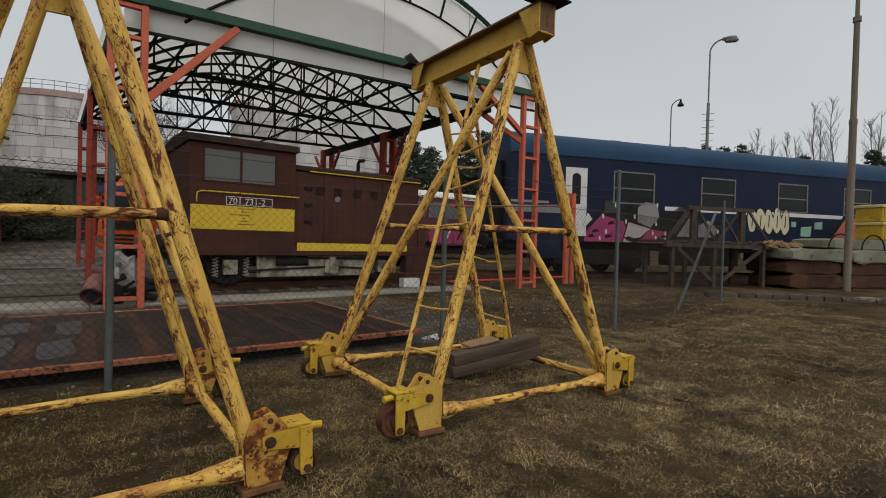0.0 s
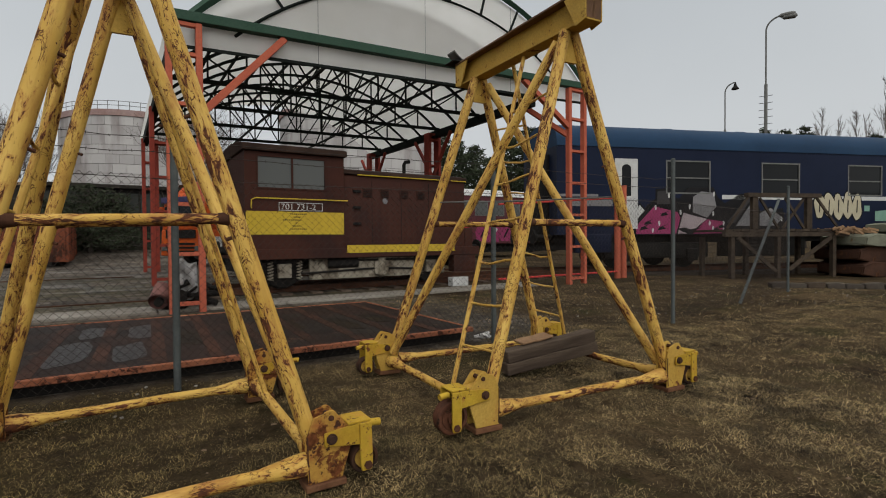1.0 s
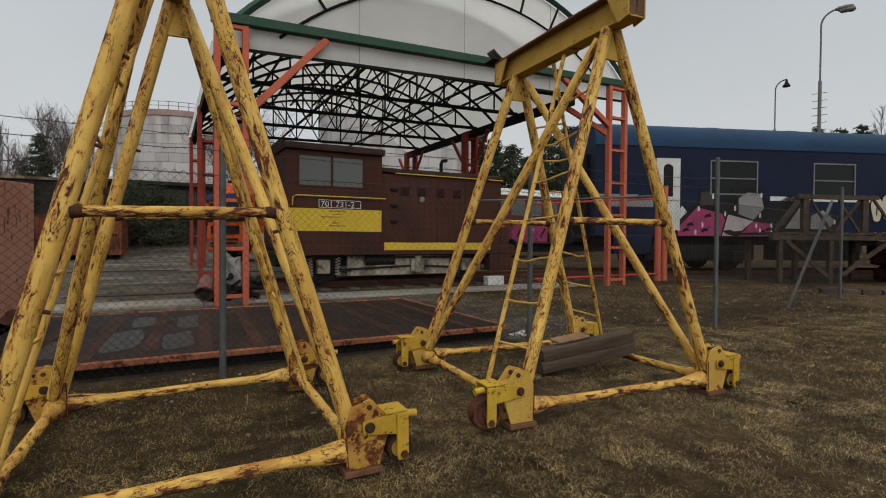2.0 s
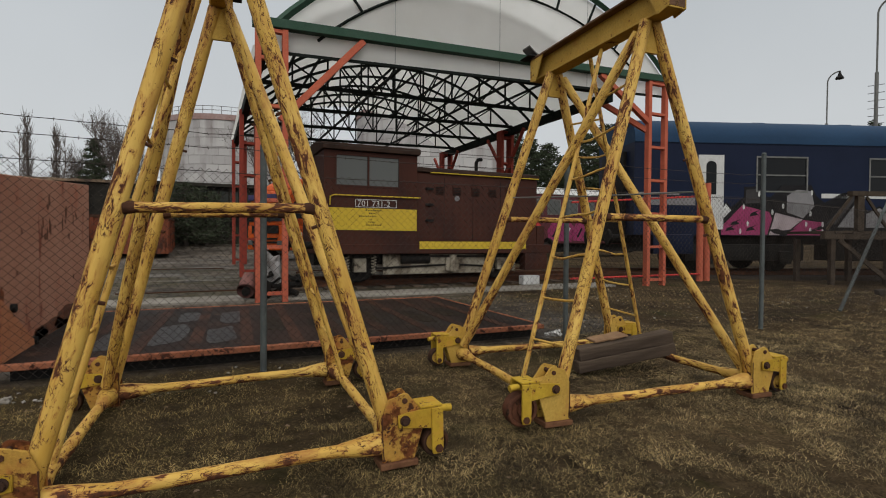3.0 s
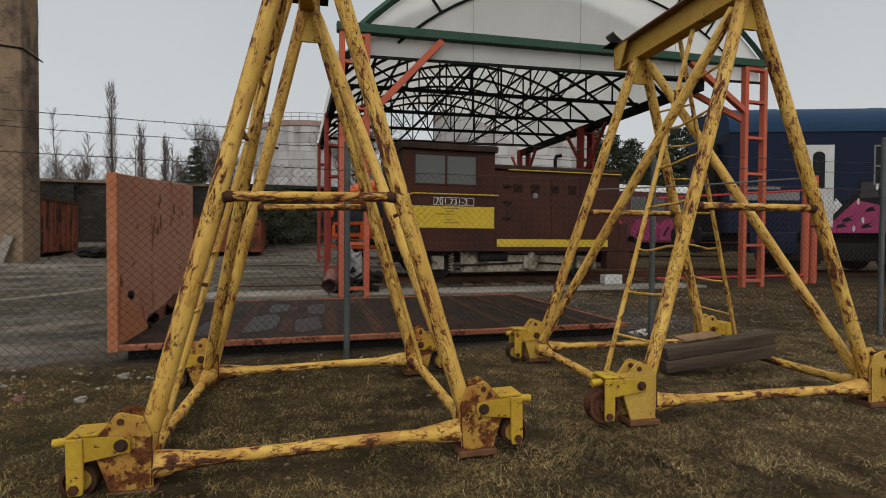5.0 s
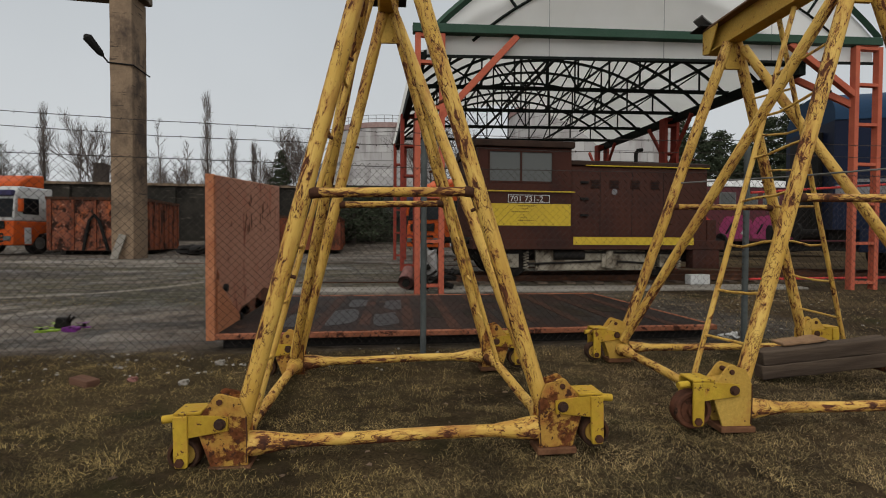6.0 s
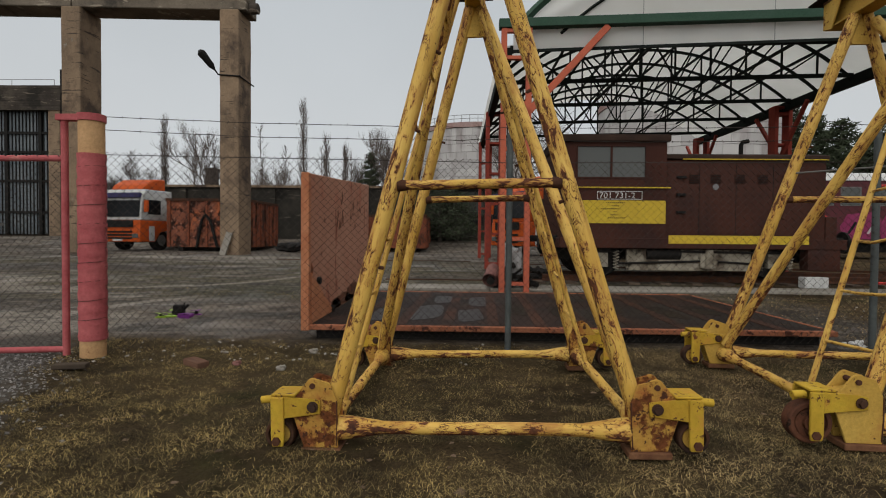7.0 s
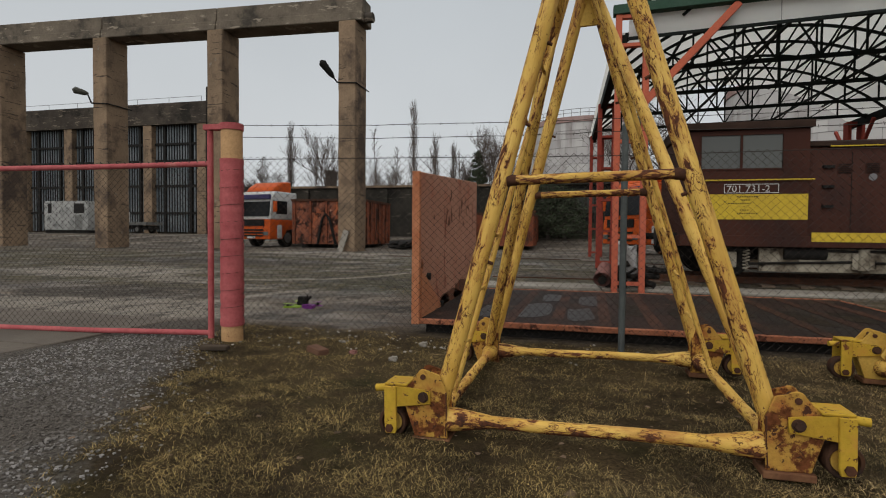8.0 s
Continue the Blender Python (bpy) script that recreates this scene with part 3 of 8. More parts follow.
    L.new(damp, b.inputs["Roughness"])
    L.new(op("MULTIPLY", rng(yard, -0.15, 1.0), 0.22), b.inputs["Specular IOR Level"])
    bp = N.new("ShaderNodeBump")
    bp.inputs["Strength"].default_value, bp.inputs["Distance"].default_value = 0.6, 0.03
    L.new(op("ADD", fine, op("MULTIPLY", mid, 1.5)), bp.inputs["Height"])
    L.new(bp.outputs[0], b.inputs["Normal"])
    return m


GROUND = ground_material()


def axis_steps(lo, hi, near_lo, near_hi, fine, growth=1.35):
    out, step, v = [], fine, near_hi
    x = near_lo
    while x < near_hi:
        out.append(x)
        x += fine
    while v < hi:
        out.append(v)
        step *= growth
        v += step
    out.append(hi)
    step, v = fine, near_lo
    while v > lo:
        step *= growth
        v -= step
        out.append(max(v, lo))
    return sorted(set(round(a, 4) for a in out))


def lumps(x, y):
    k = max(0.0, min(1.0, (5.0 - y) / 0.8)) * (1 if -6 < x < 14 and y > -5 else 0)
    return k * (0.018 * noise.noise((x * 1.6, y * 1.6, 0)) + 0.012 * noise.noise((x * 5, y * 5, 3))) - 0.012 * k


def make_ground():
    xs = axis_steps(-1500, 1500, -7, 9, 0.12)
    ys = axis_steps(-1500, 1500, -2, 34, 0.12)
    verts = [(x, y, rise(y) + lumps(x, y)) for y in ys for x in xs]
    w = len(xs)
    faces = [(j * w + i, j * w + i + 1, (j + 1) * w + i + 1, (j + 1) * w + i) for j in range(len(ys) - 1) for i in range(w - 1)]
    me = bpy.data.meshes.new("ground")
    me.from_pydata(verts, [], faces)
    me.materials.append(GROUND)
    for p in me.polygons:
        p.use_smooth = True
    tagged(new("ground", me), "trampled dry grass and worn wet asphalt yard", "ground", kind="structure")


make_ground()

# concrete kerb strip beside the track and the rails under the engine
def strip(name, x0, x1, y0, y1, top, material, label):
    bm = bmesh.new()
    x = x0
    while x < x1:
        e = min(x + 2.0 + 0.2 * random.random(), x1)
        box(bm, x + 0.01, y0, rise(y0) - 0.1, e - 0.01, y1, rise((y0 + y1) / 2) + top + random.uniform(-0.006, 0.006))
        x = e
    return single(name, soft(bm, 0.012, 1), material, label, "pavement", kind="structure")


strip("pavement_track", -1.6, 9.0, 9.55, 10.35, 0.035, SLAB, "pale worn concrete kerb slabs beside the track")


def make_track(name, y, x0, x1, label, sunk=0.0):
    base = rise(y) - sunk
    t = thing(name, ((x0 + x1) / 2, y, base), label, "railway track")
    t["kind"] = "structure"
    for yy in (y - 0.7, y + 0.7):
        bm = bmesh.new()
        prism(bm, [(yy - 0.06, base + 0.0), (yy + 0.06, base + 0.0), (yy + 0.02, base + 0.05), (yy + 0.035, base + 0.13), (yy - 0.035, base + 0.13), (yy - 0.02, base + 0.05)], "x", x0, x1)
        part("rail", bm, RUSTY, t)
    x = x0
    while x < x1:
        bm = bmesh.new()
        box(bm, x, y - 1.2, base - 0.05, x + 0.22, y + 1.2, base + 0.012)
        part("sleeper", bm, WOOD, t, smooth=False)
        x += 0.65
    return t


make_track("track_1", 12.0, 1.6, 12.0, "rusty rails on dark sleepers under the engine")
make_track("track_4", 12.0, -1.6, 1.58, "rusty rails sunk in mossy yard paving", 0.128)
make_track("track_2", 17.6, -6.0, 0.4, "rusty rails sunk in the yard surface", 0.128)

# concrete drive through the gate
bm = bmesh.new()
for i in range(2):
    y0 = 2.1 + i * 1.5
    prism(bm, [(-9.5, y0), (-4.62 + 0.10 * i, y0), (-4.52 + 0.10 * i, y0 + 1.485), (-9.5, y0 + 1.485)], "z", -0.1, 0.008)
single("pavement_gate", soft(bm, 0.01, 1), DRIVE, "pale worn concrete drive leading through the gate", "pavement", kind="structure")

# ---- canopy shelter over the engine ----
CX0, CX1, CY0, CY1, TIE, CROWN = 0.9, 8.7, 9.45, 18.9, 4.60, 6.0
CMID, CHALF = (CX0 + CX1) / 2, (CX1 - CX0) / 2
FX0, FX1, FMID = 0.95, 10.36, 5.77


def tilt(x):
    """The whole roof climbs a little from one side to the other."""
    return 0.023 * (x - CMID)


def arch_z(x, base=TIE - 0.1, top=CROWN):
    """Height of the arched roof over x: a circle through both eaves."""
    rise_ = top - base
    r = (CHALF * CHALF + rise_ * rise_) / (2 * rise_)
    return top - r + math.sqrt(max(0, r * r - (x - CMID) ** 2)) + tilt(x)


def front_z(x, r=6.5):
    """Height of the taller front arch over x."""
    return 0.55 + math.sqrt(r * r - (x - FMID) ** 2) + 0.035 * (x - FMID)


def hem_z(x):
    """Lower edge of the front fabric."""
    return 4.42 + 0.0365 * (x - 1.0)


def lattice_post(parent, x, y, top, wx, wy, material, name="post"):
    """Two upright legs with cross plates between."""
    z0 = rise(y)
    for sx in (-1, 1):
        bm = bmesh.new()
        box(bm, x + sx * (wx / 2 - 0.05) - 0.05, y - wy / 2, z0 - 0.05, x + sx * (wx / 2 - 0.05) + 0.05, y + wy / 2, top)
        part(name + "_leg", soft(bm, 0.006, 1), material, parent)
    zs = [z0 + 0.12 + k * 0.82 for k in range(int((top - z0) / 0.82) + 1)]
    for z in zs + [top - 0.07]:
        bm = bmesh.new()
        box(bm, x - wx / 2 + 0.10, y - wy / 2 + 0.01, z, x + wx / 2 - 0.10, y + wy / 2 - 0.01, z + 0.06)
        part(name + "_tie", bm, material, parent)


def make_canopy():
    t = thing("canopy_shelter", (CMID, CY0, rise(CY0)), "open shelter with arched white fabric roof on coral steel posts", "shelter")
    lattice_post(t, 1.0, CY0, 4.80, 0.55, 0.12, CORAL)
    lattice_post(t, 10.12, CY0, 5.06, 0.64, 0.14, CORAL)
    for x, top in ((CX0 + 0.05, 4.42), (CX1 - 0.05, 4.60)):
        lattice_post(t, x, 14.2, top, 0.46, 0.30, RED_PAINT)
        lattice_post(t, x, CY1 - 0.2, top, 0.46, 0.30, RED_PAINT)
    # knee braces
    for p, q in (((1.15, CY0, 3.22), (2.64, CY0, 4.84)), ((9.84, CY0, 4.06), (8.32, CY0, 5.03)), ((9.86, CY0 + 0.05, 3.86), (8.75, CY0 + 0.75, 4.72))):
        bm = bmesh.new()
        bar(bm, p, q, 0.12, 0.12)
        part("knee_brace", soft(bm, 0.006, 1), CORAL, t)
    for y in (14.2, CY1 - 0.2):
        for s in (-1, 1):
            bm = bmesh.new()
            bar(bm, (CX1 - 0.05, y, 3.2), (CX1 - 0.07, y + s * 1.1, 4.5), 0.08, 0.08)
            part("knee_brace", bm, RED_PAINT, t)
    # green front beam
    bm = bmesh.new()
    bar(bm, (0.68, CY0, 4.875), (FX1 + 0.06, CY0, 5.17), 0.17, 0.16)
    part("front_beam", soft(bm, 0.008, 1), GREEN_BEAM, t)
    # eaves girders
    for x in (CX0 - 0.05, CX1 + 0.05):
        bm = bmesh.new()
        box(bm, x - 0.08, CY0 + 0.12, TIE - 0.22 + tilt(x), x + 0.08, CY1 + 0.3, TIE + tilt(x))
        part("eaves_girder", soft(bm, 0.008, 1), TRUSS, t)
    # trusses: arch, tie, uprights and diagonals
    k = 0
    y = CY0 + 0.18
    while y < CY1 + 0.1:
        bm = bmesh.new()
        pts = [(CX0 + (CX1 - CX0) * i / 24, y, arch_z(CX0 + (CX1 - CX0) * i / 24)) for i in range(25)]
        for a, b in zip(pts, pts[1:]):
            bar(bm, a, b, 0.045, 0.062)
        if k % 2 == 0:
            bar(bm, (CX0, y, TIE + tilt(CX0)), (CX1, y, TIE + tilt(CX1)), 0.06, 0.085)
            n = 10
            for i in range(1, n):
                x = CX0 + (CX1 - CX0) * i / n
                bar(bm, (x, y, TIE + tilt(x)), (x, y, arch_z(x)), 0.032, 0.036)
                x2 = CX0 + (CX1 - CX0) * (i + (1 if i < n / 2 else -1)) / n
                bar(bm, (x, y, arch_z(x)), (x2, y, TIE + tilt(x2)), 0.028, 0.032)
        part("roof_truss", bm, TRUSS, t, smooth=False)
        k += 1
        y += 1.06
    # purlins and lengthwise bracing
    for i in range(1, 10):
        x = CX0 + (CX1 - CX0) * i / 10
        bm = bmesh.new()
        bar(bm, (x, CY0 + 0.25, arch_z(x) + 0.05), (x, CY1 + 0.2, arch_z(x) + 0.05), 0.05, 0.05)
        part("purlin", bm, TRUSS, t, smooth=False)
    for x in (CX0 + 2.6, CX1 - 2.6):
        yy = CY0 + 0.18
        while yy + 2.12 < CY1 + 0.2:
            for z0, z1 in (((TIE + tilt(x), arch_z(x)),) if x < CMID else ((arch_z(x), TIE + tilt(x)),)):
                bm = bmesh.new()
                bar(bm, (x, yy, z0), (x, yy + 2.12, z1), 0.03, 0.03)
                part("lengthwise_brace", bm, TRUSS, t, smooth=False)
            yy += 2.12
        bm = bmesh.new()
        bar(bm, (x, CY0 + 0.18, TIE + tilt(x)), (x, CY1, TIE + tilt(x)), 0.05, 0.05)
        part("lengthwise_tie", bm, TRUSS, t, smooth=False)
    # fabric: vault and front valance
    bm = bmesh.new()
    n = 32
    rows = []
    for yy in (CY0 + 0.13, (CY0 + CY1) / 2, CY1 + 0.3):
        rows.append([bm.verts.new((CX0 - 0.2 + (CX1 - CX0 + 0.4) * i / n, yy, arch_z(min(max(CX0 - 0.2 + (CX1 - CX0 + 0.4) * i / n, CX0), CX1)) + 0.10)) for i in range(n + 1)])
    for a, b in zip(rows, rows[1:]):
        for i in range(n):
            bm.faces.new((a[i], a[i + 1], b[i + 1], b[i]))
    part("roof_fabric", bm, ROOF_FABRIC, t, "grey-white vaulted roof fabric")
    seams = [FX0 + (FX1 - FX0) * i / 4 for i in range(5)]
    for x0, x1 in zip(seams, seams[1:]):
        pts = [(x0, hem_z(x0)), (x1, hem_z(x1))]
        pts += [(x1 - (x1 - x0) * j / 8, front_z(x1 - (x1 - x0) * j / 8) - 0.02) for j in range(9)]
        bm2 = bmesh.new()
        bm2.faces.new([bm2.verts.new((u, CY0 + 0.10, v)) for u, v in pts])
        part("front_fabric_panel", bm2, FABRIC, t, smooth=False)
        if x0 > FX0:
            part("fabric_seam", box(bmesh.new(), x0 - 0.006, CY0 + 0.094, hem_z(x0) + 0.02, x0 + 0.006, CY0 + 0.099, front_z(x0) - 0.03), SEAM, t, smooth=False)
    bm = bmesh.new()
    bar(bm, (FX0, CY0 + 0.07, hem_z(FX0)), (FX1, CY0 + 0.07, hem_z(FX1)), 0.04, 0.05)
    part("fabric_edge_bar", bm, TRUSS, t)
    # green front arch, a thinner arch inside it and struts between
    span = [FX0 + 0.05 + (FX1 - FX0) * i / 28 for i in range(29)]
    bm = bmesh.new()
    pipe(bm, [(x, CY0 + 0.02, front_z(x) + 0.02) for x in span], 0.075, 4)
    part("front_arch", bm, GREEN_BEAM, t, smooth=False)
    inner = [FMID + (x - FMID) * 0.83 for x in span]
    bm = bmesh.new()
    pipe(bm, [(x, CY0 + 0.07, front_z(x, 5.87)) for x in inner], 0.028, 4)
    part("inner_arch", bm, TRUSS, t, smooth=False)
    for i in (3, 6, 9, 12, 16, 19, 22, 25):
        bm = bmesh.new()
        bar(bm, (inner[i], CY0 + 0.07, front_z(inner[i], 5.87)), (span[i] * 0.6 + inner[i] * 0.4, CY0 + 0.07, front_z(span[i] * 0.6 + inner[i] * 0.4)), 0.04, 0.04)
        part("arch_strut", bm, TRUSS, t, smooth=False)


def fabric_material(name, dark, pale, through_):
    m = bpy.data.materials.new(name)
    m.use_nodes = True
    N, L = m.node_tree.nodes, m.node_tree.links
    b = N["Principled BSDF"]
    n = N.new("ShaderNodeTexNoise")
    n.inputs["Scale"].default_value, n.inputs["Detail"].default_value = 0.7, 5
    tc = N.new("ShaderNodeTexCoord")
    L.new(tc.outputs["Object"], n.inputs["Vector"])
    r = N.new("ShaderNodeValToRGB")
    r.color_ramp.elements[0].position, r.color_ramp.elements[0].color = 0.35, (*dark, 1)
    r.color_ramp.elements[1].position, r.color_ramp.elements[1].color = 0.65, (*pale, 1)
    L.new(n.outputs["Fac"], r.inputs[0])
    L.new(r.outputs[0], b.inputs["Base Color"])
    b.inputs["Roughness"].default_value = 0.7
    tr = N.new("ShaderNodeBsdfTranslucent")
    L.new(r.outputs[0], tr.inputs["Color"])
    mx = N.new("ShaderNodeMixShader")
    mx.inputs[0].default_value = through_
    L.new(b.outputs[0], mx.inputs[1])
    L.new(tr.outputs[0], mx.inputs[2])
    L.new(mx.outputs[0], N["Material Output"].inputs["Surface"])
    return m


FABRIC = fabric_material("translucent_canopy_fabric", (0.80, 0.79, 0.75), (0.88, 0.87, 0.84), 0.6)
# vault fabric: greyer and less translucent than the front panels
ROOF_FABRIC = fabric_material("grey_roof_fabric", (0.60, 0.60, 0.56), (0.74, 0.74, 0.70), 0.5)
SEAM = surface("fabric_seam_grey", (0.45, 0.45, 0.43), (0.38, 0.38, 0.36), 4, (0.6, 0.8), bump=0.0)
make_canopy()

# ---- the two gantry towers ----
def foot(t, sx, sy, wheel_r, half, plate_paint):
    """Foot plates, caster arm, fork and wheel at one corner; sx, sy say which corner."""
    x, y = sx * (half + 0.02), sy * 0.80

    def face(bm, pts, d0, d1):
        prism(bm, [(x + sx * u, v) for u, v in (pts if sx > 0 else pts[::-1])], "y", d0, d1)

    # two side cheeks with a rounded lug at the top
    lug = [(0.035 + 0.034 * math.cos(a), 0.326 + 0.034 * math.sin(a)) for a in (2.4, 1.9, 1.4, 0.9, 0.4)]
    for dy in (-0.047, 0.047):
        bm = bmesh.new()
        face(bm, [(-0.085, 0.018), (0.085, 0.018), (0.155, 0.235), (0.10, 0.292)] + lug[::-1] + [(-0.05, 0.335), (-0.085, 0.25)], y + dy - 0.007, y + dy + 0.007)
        part("foot_plate", soft(bm, 0.003, 1), plate_paint, t, "rust-blistered yellow steel plate" if plate_paint is YELLOW_RUSTY else "chipped yellow steel plate")
    bm = bmesh.new()
    tube(bm, (x + sx * 0.035, y - 0.062, 0.322), (x + sx * 0.035, y + 0.062, 0.322), 0.014, 10)
    part("lug_pin", bm, RUSTY, t)
    bm = bmesh.new()
    bar(bm, (x - sx * 0.01, y, 0.285), (x + sx * 0.12, y, 0.265), 0.088, 0.012)
    part("stiffener", bm, plate_paint, t, smooth=False)
    bm = bmesh.new()
    box(bm, x - 0.10, y - 0.072, -0.014, x + 0.10, y + 0.072, 0.018)
    part("base_plate", soft(bm, 0.004, 1), SOLE, t, "rust-brown sole plate")
    # weld seam where the leg meets the cheek
    bm = bmesh.new()
    pipe(bm, [(x - sx * 0.078, y - 0.056, 0.03), (x - sx * 0.084, y - 0.057, 0.14), (x - sx * 0.083, y - 0.056, 0.25)], 0.003, 6)
    part("weld_seam", bm, RUSTY, t)
    # fork: arm plates from the bolt, upright legs down to the axle
    bolt = Vector((x + sx * 0.03, y, 0.225))
    fx = 0.205 + max(0.0, wheel_r - 0.075)
    hub = Vector((x + sx * (fx + 0.005), y, wheel_r + 0.0))
    top = 0.285
    bm = bmesh.new()
    for dy in (-0.066, 0.066):
        face(bm, [(-0.005, 0.190), (fx - 0.03, 0.165), (fx - 0.03, top - 0.012), (0.05, 0.262), (-0.005, 0.255)], y + dy - 0.006, y + dy + 0.006)
    face(bm, [(fx - 0.09, top - 0.012), (fx + 0.032, top - 0.012), (fx + 0.032, top), (fx - 0.09, top)], y - 0.072, y + 0.072)
    arm_ob = part("caster_arm", soft(bm, 0.003, 1), YELLOW_BRIGHT, t, "bright yellow caster arm")
    for dy in (-0.0735, 0.0735):
        bm = bmesh.new()
        face(bm, [(fx - 0.026, 0.03), (fx + 0.026, 0.03), (fx + 0.032, 0.06), (fx + 0.032, top - 0.014), (fx - 0.032, top - 0.014), (fx - 0.032, 0.06)], y + dy - 0.008, y + dy + 0.008)
        part("fork_leg", soft(bm, 0.003, 1), YELLOW_BRIGHT, arm_ob)
    bm = bmesh.new()
    tube(bm, (x + sx * (fx + 0.03), y - 0.025, top - 0.035), (x + sx * (fx + 0.095), y - 0.03, top - 0.04), 0.019, 12)
    part("tow_pin", bm, YELLOW_BRIGHT, arm_ob)
    bm = bmesh.new()
    tube(bm, (bolt.x, bolt.y - 0.092, bolt.z), (bolt.x, bolt.y + 0.092, bolt.z), 0.019, 6)
    tube(bm, (bolt.x, bolt.y - 0.080, bolt.z), (bolt.x, bolt.y - 0.073, bolt.z), 0.027, 14)
    part("bolt", bm, RUBBER, arm_ob, "dark hexagon bolt")
    # wheel with a dished hub
    w = 0.04
    n = 28
    prof = [(-w * 0.55, 0.30), (-w * 0.6, 0.72), (-w, 0.76), (-w, 0.93), (-w * 0.8, 1.0), (w * 0.8, 1.0), (w, 0.93), (w, 0.76), (w * 0.6, 0.72), (w * 0.55, 0.30)]
    bm = bmesh.new()
    rings = [[bm.verts.new((hub.x + wheel_r * rr * math.cos(2 * math.pi * i / n), hub.y + d, hub.z + wheel_r * rr * math.sin(2 * math.pi * i / n))) for i in range(n)] for d, rr in prof]
    for a, b in zip(rings, rings[1:]):
        for i in range(n):
            bm.faces.new((a[i], a[(i + 1) % n], b[(i + 1) % n], b[i]))
    bm.faces.new(rings[0])
    bm.faces.new(rings[-1][::-1])
    wheel = part("wheel", bm, WHEEL_RUST if wheel_r > 0.09 else RUBBER, t, "rusty solid caster wheel")
    bm = bmesh.new()
    tube(bm, (hub.x, hub.y - 0.092, 0.058), (hub.x, hub.y + 0.092, 0.058), 0.022, 6)
    part("axle", bm, RUSTY, wheel)
    for d in (-1, 1):
        bm = bmesh.new()
        tube(bm, (hub.x, hub.y + d * w * 0.5, hub.z), (hub.x, hub.y + d * w * 0.72, hub.z), wheel_r * 0.66, 20)
        tube(bm, (hub.x, hub.y + d * w * 0.72, hub.z), (hub.x, hub.y + d * (w + 0.012), hub.z), wheel_r * 0.36, 14)
        part("hub_disc", bm, WHEEL_RUST if wheel_r > 0.09 else YELLOW, wheel, "rusty yellow hub disc")


